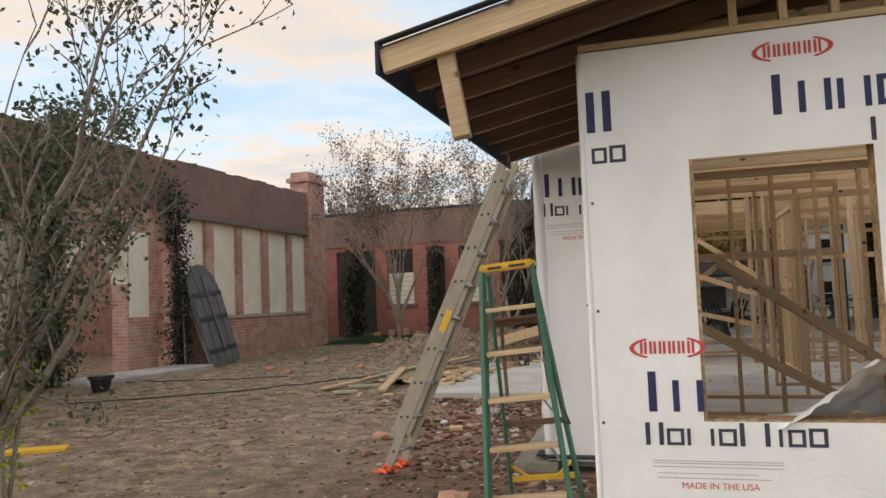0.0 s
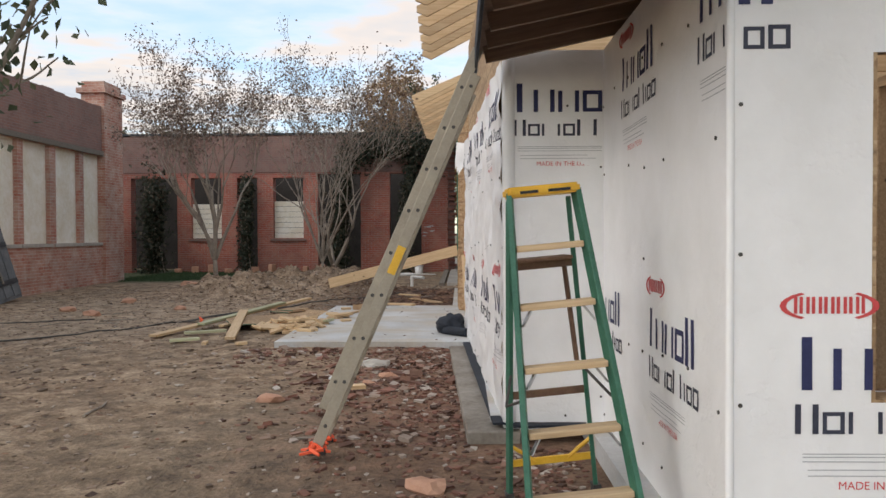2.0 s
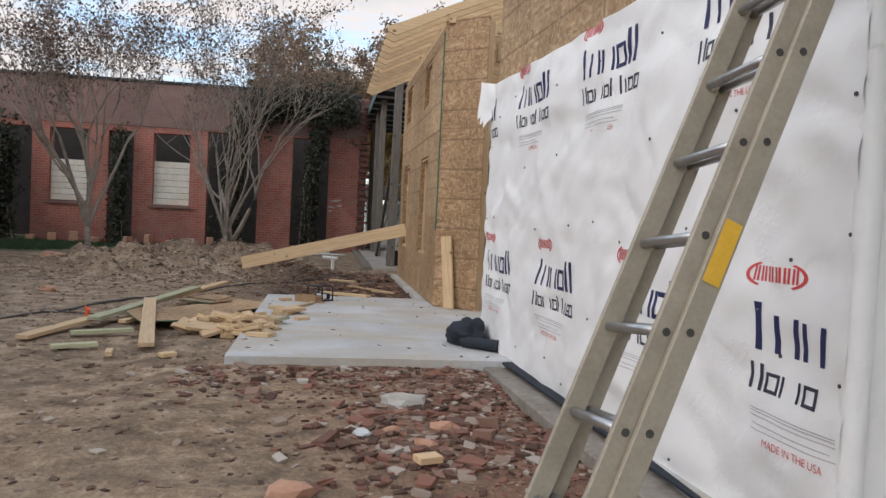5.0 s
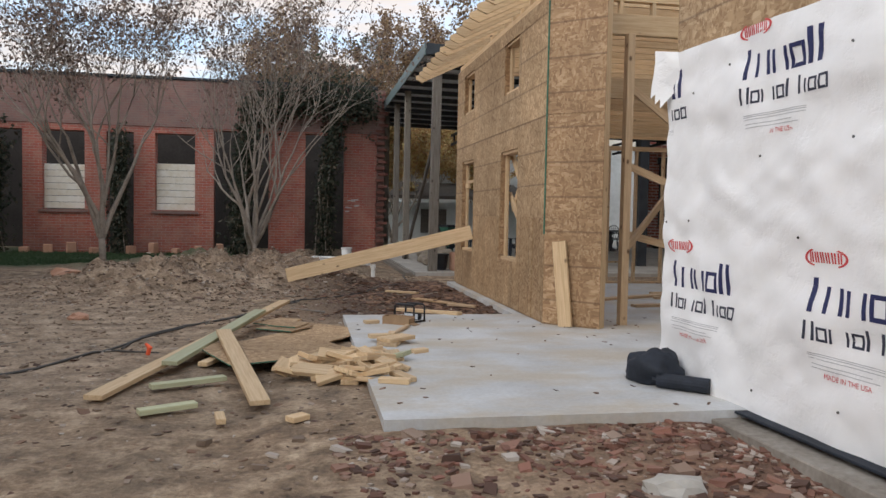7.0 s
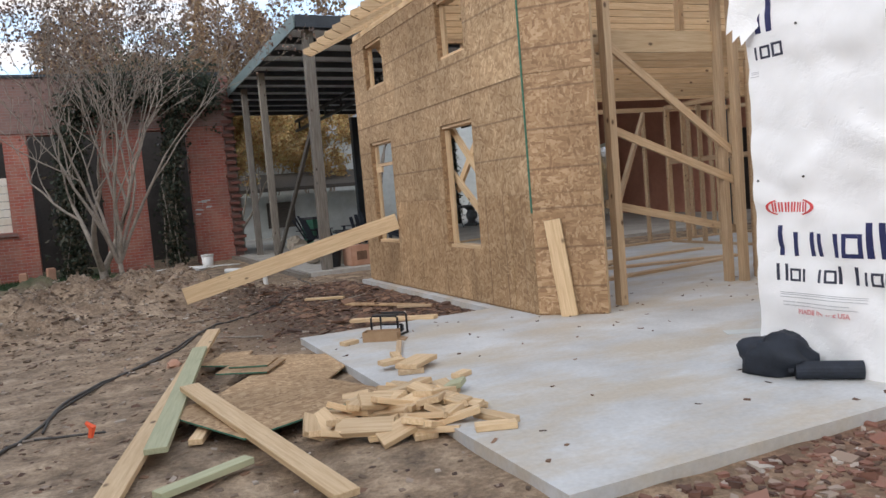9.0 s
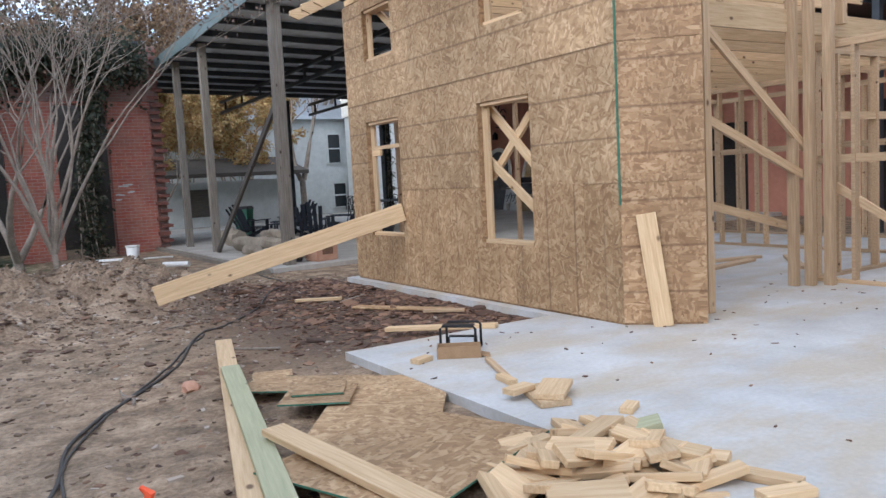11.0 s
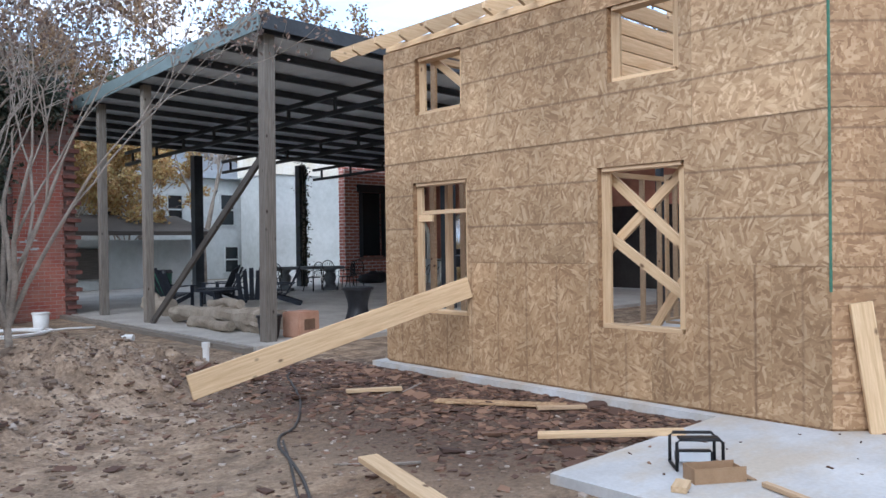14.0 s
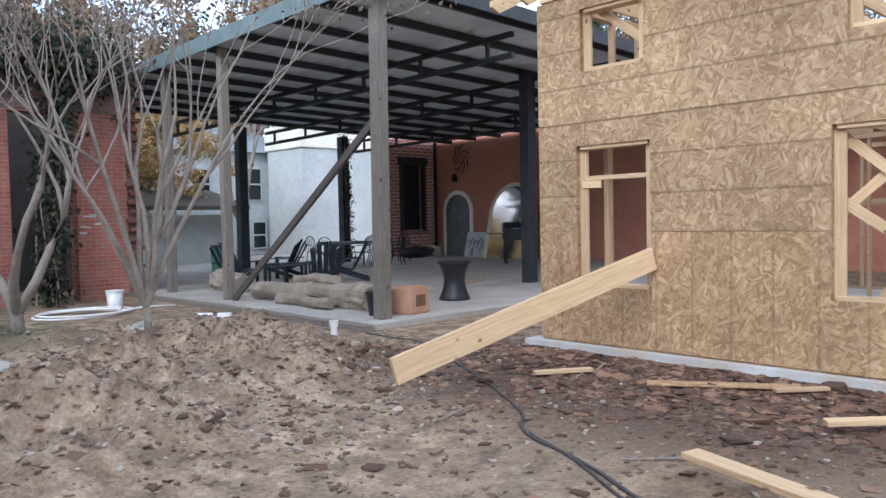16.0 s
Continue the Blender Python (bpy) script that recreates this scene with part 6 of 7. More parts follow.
# ---- job-site box and carton on the slab ----
jb = thing("work_lamp", "black work lamp with a tubular carrying frame on the slab", "lamp", at=pose(-3.11, 15.14, SLAB, 0, 0, -47))
bm = bmesh.new()
box(bm, (-0.12, 0.03, 0.02), (0.12, 0.09, 0.10))
bmesh.ops.bevel(bm, geom=bm.edges[:], offset=0.012, segments=2, affect='EDGES')
lb = part("lamp_body", bm, M["black"], jb)
bm = bmesh.new()
box(bm, (-0.10, 0.024, 0.03), (0.10, 0.029, 0.09))
under(part("lamp_lens", bm, M["sheet"], jb, "pale lens"), lb)
for s in (-1, 1):
    bm = bmesh.new()
    tube(bm, [(-0.145, s * 0.10, 0.01), (-0.145, s * 0.10, 0.185), (-0.125, s * 0.10, 0.205), (0.125, s * 0.10, 0.205), (0.145, s * 0.10, 0.185), (0.145, s * 0.10, 0.01)], 0.011, 8)
    part("carry_frame", bm, M["iron"], jb, "black tubular frame", True)
for x in (-0.145, 0.145):
    bm = bmesh.new()
    tube(bm, [(x, -0.11, 0.012), (x, 0.11, 0.012)], 0.011, 8)
    part("cross_tube", bm, M["iron"], jb)
bm = bmesh.new()
box(bm, (-0.13, -0.10, 0.203), (0.13, -0.03, 0.217))
bmesh.ops.bevel(bm, geom=bm.edges[:], offset=0.004, segments=1, affect='EDGES')
part("handle_plate", bm, M["iron"], jb, "flat grey top plate")
carton = thing("carton", "small open brown cardboard carton on the slab", "carton", at=pose(-3.27, 14.93, SLAB, 0, 0, -34) @ Matrix.Scale(0.85, 4))
bm = bmesh.new()
for a, b in (((-0.2, -0.09, 0), (0.2, 0.09, 0.01)), ((-0.2, -0.09, 0.01), (0.2, -0.083, 0.11)), ((-0.2, 0.083, 0.01), (0.2, 0.09, 0.11)), ((-0.2, -0.082, 0.01), (-0.193, 0.082, 0.11)), ((0.193, -0.082, 0.01), (0.2, 0.082, 0.09))):
    box(bm, a, b)
part("carton_box", bm, M["cardboard"], carton)
bm = bmesh.new()
box(bm, (0.2, -0.08, 0.0), (0.29, 0.08, 0.008), pose(0, 0, 0.06, 0, 12, 0))
part("flap", bm, M["cardboard"], carton)

# ---- roll of membrane at the wall's end ----
mb = thing("membrane_bundle", "crumpled dark membrane bundle with a roll by the wrapped wall", "membrane roll", at=Matrix.Translation((-1.62, 11.72, SLAB)) @ Matrix.Scale(0.72, 4))
bm = bmesh.new()
bmesh.ops.create_uvsphere(bm, u_segments=28, v_segments=18, radius=1.0)
for v in bm.verts:
    n = noise.noise(v.co * 1.6) * 0.35 + noise.noise(v.co * 4.0) * 0.14
    v.co = Vector((v.co.x * 0.28 * (1 + n), v.co.y * 0.36 * (1 + n), max(0.0, 0.14 + v.co.z * 0.22 * (1 + n))))
part("crumpled_sheet", bm, M["navy_cloth"], mb, "", True)
bm = bmesh.new()
tube(bm, [(-0.12, -0.3, 0.085), (0.28, -0.66, 0.085)], 0.08, 16)
tube(bm, [(-0.13, -0.29, 0.085), (-0.16, -0.26, 0.085)], 0.03, 10)
part("roll", bm, M["navy_cloth"], mb, "tight dark roll")

# ---- wrap left in the cut opening ----
bm = bmesh.new()
g = [[None] * 16 for _ in range(22)]
for i in range(22):
    for j in range(16):
        u, v = i / 21, j / 15
        h = 0.34 * math.sin(math.pi * min(1, u * 0.62)) * (1 - v) ** 0.8 + 0.05 * noise.noise((u * 6, v * 5, 2)) + 0.03 * noise.noise((u * 15, v * 12, 4))
        g[i][j] = bm.verts.new((0.42 + 0.62 * u, 4.12 + 0.5 * v, 0.80 + max(0, h) * (0.3 + 0.9 * u)))
for i in range(21):
    for j in range(15):
        bm.faces.new((g[i][j], g[i + 1][j], g[i + 1][j + 1], g[i][j + 1]))
tagged(part("crumpled_wrap", bm, M["wrap"], smooth=True), "crumpled white wrap lying over the cut opening's sill", "wrap")
bm = bmesh.new()
box(bm, (0.09, 4.16, 0.13), (1.0, 4.55, 0.795))
tagged(part("wrap_bale", bm, M["wrap"]), "bale of folded wrap behind the wall under the opening", "wrap")

# ---- cables, hose, pipes ----


def smooth_line(pts, n=8):
    out = []
    P = [Vector(p) for p in pts]
    for i in range(len(P) - 1):
        a, b, c, d = P[max(i - 1, 0)], P[i], P[i + 1], P[min(i + 2, len(P) - 1)]
        for k in range(n):
            t = k / n
            out.append(0.5 * ((2 * b) + (c - a) * t + (2 * a - 5 * b + 4 * c - d) * t * t + (3 * b - a - 3 * c + d) * t ** 3))
    out.append(P[-1])
    return out


def laid(name, pts, r, material, label, category):
    line = smooth_line([(x, y, 0) for x, y in pts])
    line = [Vector((p.x, p.y, max(ground_z(p.x, p.y), 0.0) + r * 0.7)) for p in line]
    bm = bmesh.new()
    tube(bm, line, r, 7)
    return tagged(part(name, bm, material, smooth=True), label, category)


laid("cable", [(-9.8, 10.4), (-8.2, 11.6), (-6.73, 13.0), (-6.2, 14.3), (-5.95, 15.3), (-5.0, 16.8), (-4.5, 18.0), (-4.05, 18.45), (-3.4, 19.4), (-3.0, 20.2), (-2.75, 20.7), (-2.3, 21.4), (-2.2, 22.8)], 0.013, M["rubber"], "long dark grey cable lying across the soil", "cable")
laid("cable", [(-6.15, 14.2), (-6.08, 14.8), (-5.75, 15.6), (-5.05, 16.86), (-4.42, 18.06)], 0.010, M["rubber"], "second dark cable beside the first", "cable")
laid("thin_cable", [(-11.0, 13.3), (-9.0, 14.0), (-8.0, 14.6)], 0.012, M["rubber"], "thin dark cable lying towards the wing", "cable")
bm = bmesh.new()
for k, (r, dz) in enumerate(((0.75, 0.03), (0.7, 0.05), (0.78, 0.07))):
    tube(bm, [(-4.0 + 0.05 * k + r * math.cos(a), 28.6 + r * 0.8 * math.sin(a), dz + ground_z(-4.0, 28.6)) for a in np.linspace(0.2 * k, 6.2 + 0.2 * k, 40)], 0.022, 6)
tube(bm, [(-3.4, 28.2, 0.06), (-2.9, 28.5, 0.06), (-2.4, 28.3, 0.06)], 0.022, 6)
tagged(part("coiled_pipe", bm, M["white_pvc"], smooth=True), "coil of white plastic pipe lying on the ground", "pipe")
bm = bmesh.new()
tube(bm, [(0, 0, -0.05), (0, 0, 0.2)], 0.045, 14)
tube(bm, [(0, 0, 0.2), (0, 0, 0.27)], 0.058, 14)
tagged(part("standpipe", bm, M["white_pvc"], m=Matrix.Translation(on_ground(-2.87, 23.0 - 0.4))), "short white plastic standpipe in the soil", "pipe")
bm = bmesh.new()
tube(bm, [(-3.1, 26.0, 0.10), (-2.7, 25.6, 0.10)], 0.055, 12)
tagged(part("pipe_end", bm, M["white_pvc"]), "short white plastic pipe lying on the soil", "pipe")
bk = thing("bucket", "white plastic bucket beside the toothed brick end", "bucket", at=on_ground(-3.05, 29.5))
bm = bmesh.new()
tube(bm, [(0, 0, 0), (0, 0, 0.02), (0, 0, 0.36)], [0.13, 0.135, 0.16], 20)
part("pail", bm, M["white_pvc"], bk, "", True)
bm = bmesh.new()
tube(bm, [(0, 0, 0.33), (0, 0, 0.365)], 0.172, 20)
part("rim", bm, M["white_pvc"], bk)
bk2 = thing("plant_pot", "black plastic plant pot beside the doorstep", "pot", at=on_ground(-10.4, 11.9))
bm = bmesh.new()
tube(bm, [(0, 0, 0), (0, 0, 0.26), (0, 0, 0.3)], [0.15, 0.2, 0.22], 18)
part("pot_body", bm, M["black"], bk2)
bm = bmesh.new()
tube(bm, [(0, 0, 0.24), (0, 0, 0.302)], 0.235, 18)
part("pot_rim", bm, M["black"], bk2)
bm = bmesh.new()
box(bm, (-0.32, -0.1, 0), (0.32, 0.1, 0.06))
bmesh.ops.bevel(bm, geom=bm.edges[:], offset=0.01, segments=1, affect='EDGES')
tagged(part("yellow_level", bm, M["yellow"], m=pose(-6.9, 6.9, ground_z(-6.9, 6.9), 0, 0, 30)), "yellow plastic tool case lying on the soil", "tool case")
flag = thing("marker_flag", "orange survey ribbon on a stick in the soil", "marker", at=on_ground(-5.83, 13.8))
bm = bmesh.new()
tube(bm, [(0.1, 0.0, 0.02), (-0.35, 0.1, 0.03)], 0.008, 6)
part("stick", bm, M["rubber"], flag)
bm = bmesh.new()
tube(bm, [(0, 0, 0.0), (0.02, 0, 0.07), (-0.02, 0.01, 0.11)], [0.02, 0.028, 0.012], 6)
part("ribbon", bm, M["orange"], flag, "orange ribbon")

# ---- great arched door leaning on the wing ----
ld = thing("leaning_door", "old grey arched plank door leaning on the brick wing", "door", at=pose(-11.55, 17.75, 0.02, 0, -15, 0) @ pose(0, 0, 0, 6, 0, 8))
bm = bmesh.new()
arch_panel(bm, 1.75, 1.85, 0.07)
part("door_leaf", bm, M["door_wood"], ld)
for k in range(4):
    bm = bmesh.new()
    y = -0.66 + k * 0.44
    box(bm, (0.071, y - 0.19, 0.06), (0.095, y + 0.19, 1.95 + (0.45 if k in (1, 2) else 0.0)))
    bmesh.ops.bevel(bm, geom=bm.edges[:], offset=0.008, segments=1, affect='EDGES')
    part("plank", bm, M["door_wood"], ld)
for z in (0.35, 1.2, 1.85):
    bm = bmesh.new()
    box(bm, (0.096, -0.82, z), (0.12, 0.8, z + 0.11))
    part("strap", bm, M["steel"], ld, "dark iron strap")
bm = bmesh.new()
box(bm, (0.12, -0.05, 0.4), (0.14, 0.02, 2.4), pose(0, 0.05, 0, 3))
part("cover_strip", bm, M["oldwood"], ld)
board("prop", (-11.3, 16.75, 0.05), (-12.3, 16.95, 2.2), 0.05, 0.05, M["oldwood"], None, "weathered prop beside the leaning door", "prop")

# ---- stones, rubble, litter ----


def lump(bm_data, x, y, z, sx, sy, sz, rnd, flat=0.6):
    """One uneven broken piece, a squashed and skewed box."""
    vs, fs = bm_data
    i = len(vs)
    a = rnd.uniform(0, 6.28)
    ca, sa = math.cos(a), math.sin(a)
    tx, ty = rnd.uniform(-0.4, 0.4), rnd.uniform(-0.4, 0.4)
    for dx in (-1, 1):
        for dy in (-1, 1):
            for dz in (0, 1):
                px_, py_ = dx * sx * rnd.uniform(0.6, 1), dy * sy * rnd.uniform(0.6, 1)
                vs.append((x + ca * px_ - sa * py_, y + sa * px_ + ca * py_, z - 0.25 * sz + dz * sz * rnd.uniform(0.7, 1.1) + (tx * px_ + ty * py_) * 0.6))
    for f in ((0, 1, 3, 2), (4, 6, 7, 5), (0, 4, 5, 1), (2, 3, 7, 6), (0, 2, 6, 4), (1, 5, 7, 3)):
        fs.append(tuple(i + k for k in f))


def scatter(name, label, category, material, seed, count, where, size, flat):
    rnd = random.Random(seed)
    data = ([], [])
    for _ in range(count):
        x, y = where(rnd)
        if (-3.9 < x < 7 and 10.8 < y < 15.76) or (x > -1.7 and 15.7 < y < 20.45) or (x > -1.3 - 0.045 * (y - 6.7) and 6.5 < y < 12) or (x > -0.62 and 3.9 < y < 7) or (x > -1.9 and y > 22.9):
            continue
        s = size * rnd.uniform(0.35, 1.0) ** 1.4 * (1.9 if rnd.random() < 0.05 else 1)
        lump(data, x, y, ground_z(x, y), s, s * rnd.uniform(0.5, 1), s * flat * rnd.uniform(0.5, 1.2), rnd)
    me = bpy.data.meshes.new(name)
    me.from_pydata(data[0], [], data[1])
    me.materials.append(M[material])
    tagged(new(name, me), label, category, kind="stuff")


def near_wrap(r):
    y = r.uniform(2.5, 10.9)
    x = (-0.7 if y < 6.5 else -1.45) - abs(r.gauss(0, 0.75))
    return x, y


scatter("brick_rubble", "broken red brick and mortar rubble along the wrapped wall", "rubble", "rubble", 1, 3000, near_wrap, 0.034, 0.7)
scatter("brick_rubble", "broken brick along the slab's near edge", "rubble", "rubble", 2, 600, lambda r: (r.uniform(-4.2, -1.5), 10.75 - abs(r.gauss(0, 0.5))), 0.042, 0.6)
scatter("brick_rubble", "heap of broken bricks and pale mortar before the wrapped wall", "rubble", "rubble", 8, 420, lambda r: (r.gauss(-2.35, 0.42), r.gauss(8.9, 0.5)), 0.062, 0.6)
scatter("loose_stones", "loose stones and clods over the trodden soil", "stones", "stones", 3, 7000, lambda r: (r.uniform(-11.5, -1.5), r.uniform(1.5, 22.5)), 0.026, 0.7)
scatter("clods", "broken clods over the soil mounds", "stones", "stones", 4, 5000, lambda r: (r.gauss(-5.8, 1.7), r.gauss(21.2, 1.5)), 0.028, 0.9)
scatter("leaf_litter", "dead brown leaves and bark along the strand-board wall", "leaf litter", "litter", 5, 3600, lambda r: (-1.7 - abs(r.gauss(0, 1.0)), r.uniform(15.8, 21.4)), 0.062, 0.3)
scatter("leaf_litter", "dead leaves strewn over the soil", "leaf litter", "litter", 6, 3600, lambda r: (r.uniform(-10.5, -1.5), r.uniform(3.0, 22.0)), 0.034, 0.22)
scatter("leaf_litter", "dead leaves caught on the soil mounds", "leaf litter", "litter", 7, 1100, lambda r: (r.gauss(-5.8, 1.9), r.gauss(21.0, 1.6)), 0.045, 0.25)
rnd = random.Random(9)
for x, y, s, mt in ((-2.47, 9.74, 0.17, "old_concrete"), (-2.8, 8.95, 0.07, "white_wall"), (-2.62, 9.0, 0.08, "clay"), (-2.42, 8.75, 0.09, "clay"), (-2.25, 9.1, 0.1, "clay"), (-8.7, 21.5, 0.28, "clay"), (-8.4, 15.3, 0.2, "clay"), (-9.3, 16.2, 0.16, "clay"), (-3.2, 7.9, 0.12, "clay"), (-3.6, 4.4, 0.14, "clay"), (-2.0, 4.9, 0.12, "clay"), (-1.7, 5.6, 0.14, "clay"), (-2.4, 3.9, 0.11, "clay"), (-7.2, 16.6, 0.15, "clay"), (-5.1, 15.9, 0.1, "clay"), (-8.9, 18.0, 0.17, "clay"), (-6.9, 21.8, 0.2, "old_concrete"), (-4.4, 25.0, 0.3, "old_concrete"), (-7.9, 23.3, 0.2, "clay")):
    bm = bmesh.new()
    bmesh.ops.create_icosphere(bm, subdivisions=2, radius=1.0)
    for v in bm.verts:
        n = 1 + 0.45 * noise.noise(v.co * 1.3 + Vector((x, y, 0)))
        v.co = Vector((v.co.x * s * n, v.co.y * s * 0.7 * n, v.co.z * s * 0.45 * n))
    tagged(part("stone", bm, M[mt], m=pose(x, y, ground_z(x, y) + s * 0.12, 0, 0, rnd.uniform(0, 360))), "rough broken lump of brick or concrete on the soil", "stone", "larger stones on the soil")
# fallen sticks
for i in range(26):
    x, y, a, l = rnd.uniform(-9, -2), rnd.uniform(3, 21), rnd.uniform(0, 6.28), rnd.uniform(0.2, 0.7)
    if -4.2 < x and 10.5 < y < 16.2:
        continue
    bm = bmesh.new()
    q = [(x + l * k / 3 * math.cos(a) + rnd.gauss(0, 0.02), y + l * k / 3 * math.sin(a) + rnd.gauss(0, 0.02)) for k in range(4)]
    tube(bm, [(u, v, ground_z(u, v) + 0.012) for u, v in q], [0.012, 0.011, 0.009, 0.006], 5)
    tagged(part("stick", bm, M["bark"]), "thin broken stick lying on the soil", "stick", "fallen sticks")
# crumbs and scraps on the slab
rnd = random.Random(12)
data = ([], [])
for _ in range(130):
    x, y = rnd.uniform(-3.8, 2.5), rnd.uniform(10.9, 15.7)
    lump(data, x, y, SLAB, rnd.uniform(0.006, 0.035), rnd.uniform(0.004, 0.014), rnd.uniform(0.004, 0.012), rnd)
me = bpy.data.meshes.new("slab_scraps")
me.from_pydata(data[0], [], data[1])
me.materials.append(M["litter"])
tagged(new("slab_scraps", me), "small dark scraps and chips strewn on the slab", "scraps", kind="stuff")
for x, y, l, rot in ((1.6, 16.6, 2.6, 8), (2.2, 17.2, 2.2, -14), (0.9, 17.6, 1.8, 25), (2.6, 18.2, 2.4, 4), (3.0, 16.2, 1.4, 40)):
    d = Vector((math.cos(radians(rot)), math.sin(radians(rot)), 0)) * l / 2
    c = Vector((x, y, SLAB + 0.02))
    board("floor_board", c - d, c + d, 0.14, 0.038, M["stud"], None, "loose pine board lying on the inner floor", "board", "boards on the inner floor")
bm = bmesh.new()
box(bm, (-0.3, -0.08, 0), (0.3, 0.08, 0.004))
tagged(part("paper_scrap", bm, M["white_wall"], m=pose(-0.7, 12.72, SLAB, 0, 0, -30)), "white scrap of sheet lying on the slab", "scrap")

# ---- things under the pavilion ----
FZ = 0.10


def adirondack():
    t = thing("garden_chair", "dark slatted garden armchair on the pavilion floor", "chair", "dark garden armchairs", at=(0, 0, FZ))
    for k in range(5):
        x = -0.24 + k * 0.12
        board("back_slat", (x, 0.18, 0.30), (x * 1.25, 0.52, 1.02 - 0.06 * abs(k - 2)), 0.10, 0.02, M["navy_cloth"], t, roll=0)
    for k in range(5):
        y = -0.32 + k * 0.11
        board("seat_slat", (-0.27, y, 0.37 - k * 0.022), (0.27, y, 0.37 - k * 0.022), 0.095, 0.02, M["navy_cloth"], t)
    for s in (-1, 1):
        board("arm", (s * 0.34, -0.42, 0.56), (s * 0.34, 0.38, 0.55), 0.13, 0.025, M["navy_cloth"], t)
        board("front_leg", (s * 0.31, -0.36, 0.0), (s * 0.31, -0.36, 0.545), 0.03, 0.1, M["navy_cloth"], t)
        board("rear_leg", (s * 0.29, -0.34, 0.33), (s * 0.29, 0.55, 0.03), 0.03, 0.1, M["navy_cloth"], t)
    return t


ch = adirondack()
ch.matrix_basis = pose(1.2, 28.6, FZ, 0, 0, 150)
for x, y, r in ((1.9, 31.4, 210), (0.3, 30.9, 110), (2.6, 29.7, 235)):
    copy_thing(ch, pose(x, y, FZ, 0, 0, r))


def low_table(w, l, h, label, mt, group=""):
    t = thing("table", label, "table", group, at=(0, 0, FZ))
    for k in range(4):
        y = -l / 2 + (k + 0.5) * l / 4
        board("top_slat", (-w / 2, y, h), (w / 2, y, h), l / 4 - 0.012, 0.03, M[mt], t)
    for sx in (-1, 1):
        for sy in (-1, 1):
            board("leg", (sx * w * 0.4, sy * l * 0.4, 0), (sx * w * 0.4, sy * l * 0.4, h - 0.016), 0.05, 0.05, M[mt], t)
    return t


low_table(0.9, 0.5, 0.45, "low dark slatted table beside the garden chairs", "navy_cloth").matrix_basis = pose(0.95, 29.8, FZ, 0, 0, 25)
low_table(1.2, 0.45, 0.46, "low dark bench beside the timber post", "navy_cloth").matrix_basis = pose(1.45, 30.6, FZ, 0, 0, -30)
pt = thing("pedestal_table", "long dark stone table on two turned pedestals under the pavilion", "table", at=pose(6.7, 34.7, FZ, 0, 0, -32))
bm = bmesh.new()
box(bm, (-1.25, -0.5, 0.70), (1.25, 0.5, 0.79))
bmesh.ops.bevel(bm, geom=bm.edges[:], offset=0.03, segments=2, affect='EDGES')
part("tabletop", bm, M["door_wood"], pt, "thick dark slab top")
for x in (-0.75, 0.75):
    bm = bmesh.new()
    tube(bm, [(x, 0, z) for z in (0.0, 0.07, 0.1, 0.2, 0.32, 0.45, 0.58, 0.64, 0.698)], [0.3, 0.3, 0.2, 0.14, 0.2, 0.22, 0.13, 0.2, 0.26], 18)
    part("pedestal", bm, M["door_wood"], pt, "turned pedestal", True)


def iron_chair():
    t = thing("iron_chair", "curly black wrought-iron chair at the long table", "chair", "wrought-iron chairs", at=(0, 0, FZ))
    bm = bmesh.new()
    tube(bm, [(0, 0, 0.44), (0, 0, 0.465)], 0.24, 18)
    part("seat", bm, M["iron"], t)
    for sx in (-1, 1):
        for sy in (-1, 1):
            bm = bmesh.new()
            tube(bm, [(sx * 0.18, sy * 0.18, 0.44), (sx * 0.2, sy * 0.2, 0.2), (sx * 0.24, sy * 0.24, 0.0)], 0.015, 6)
            part("leg", bm, M["iron"], t)
    bm = bmesh.new()
    tube(bm, [(0.24 * math.cos(a), 0.24 + 0.02 * math.sin(a), 0.46 + 0.5 * max(0, math.sin(a)) ** 0.6) for a in np.linspace(0, math.pi, 15)], 0.016, 6)
    part("back_hoop", bm, M["iron"], t)
    for k in range(5):
        bm = bmesh.new()
        x = -0.16 + 0.08 * k
        tube(bm, [(x, 0.24, 0.46), (x + 0.03, 0.25, 0.62), (x - 0.03, 0.25, 0.76), (x, 0.25, 0.90)], 0.01, 5)
        part("back_scroll", bm, M["iron"], t)
    for s in (-1, 1):
        bm = bmesh.new()
        tube(bm, [(s * 0.24, 0.22, 0.68), (s * 0.27, 0.0, 0.68), (s * 0.25, -0.18, 0.64), (s * 0.22, -0.18, 0.46)], 0.013, 6)
        part("arm", bm, M["iron"], t)
    return t


ic = iron_chair()
ic.matrix_basis = pose(7.9, 35.2, FZ, 0, 0, -30)
for x, y, r in ((7.5, 33.6, 215), (6.0, 36.0, 10), (5.3, 34.5, 150), (8.9, 35.0, -70), (6.4, 33.9, 190)):
    copy_thing(ic, pose(x, y, FZ, 0, 0, r))
bm = bmesh.new()
tube(bm, [(0, 0, z) for z in np.linspace(0, 0.68, 15)], [0.19 + 0.10 * (abs(k - 7) / 7) ** 1.6 for k in range(15)], 24)
st = thing("drum_stool", "black waisted drum stool on the pavilion floor", "stool", at=(1.11, 24.42, FZ))
part("drum_body", bm, M["black"], st, "", True)
bm = bmesh.new()
tube(bm, [(0, 0, 0.655), (0, 0, 0.70)], 0.305, 24)
part("drum_top", bm, M["black"], st)
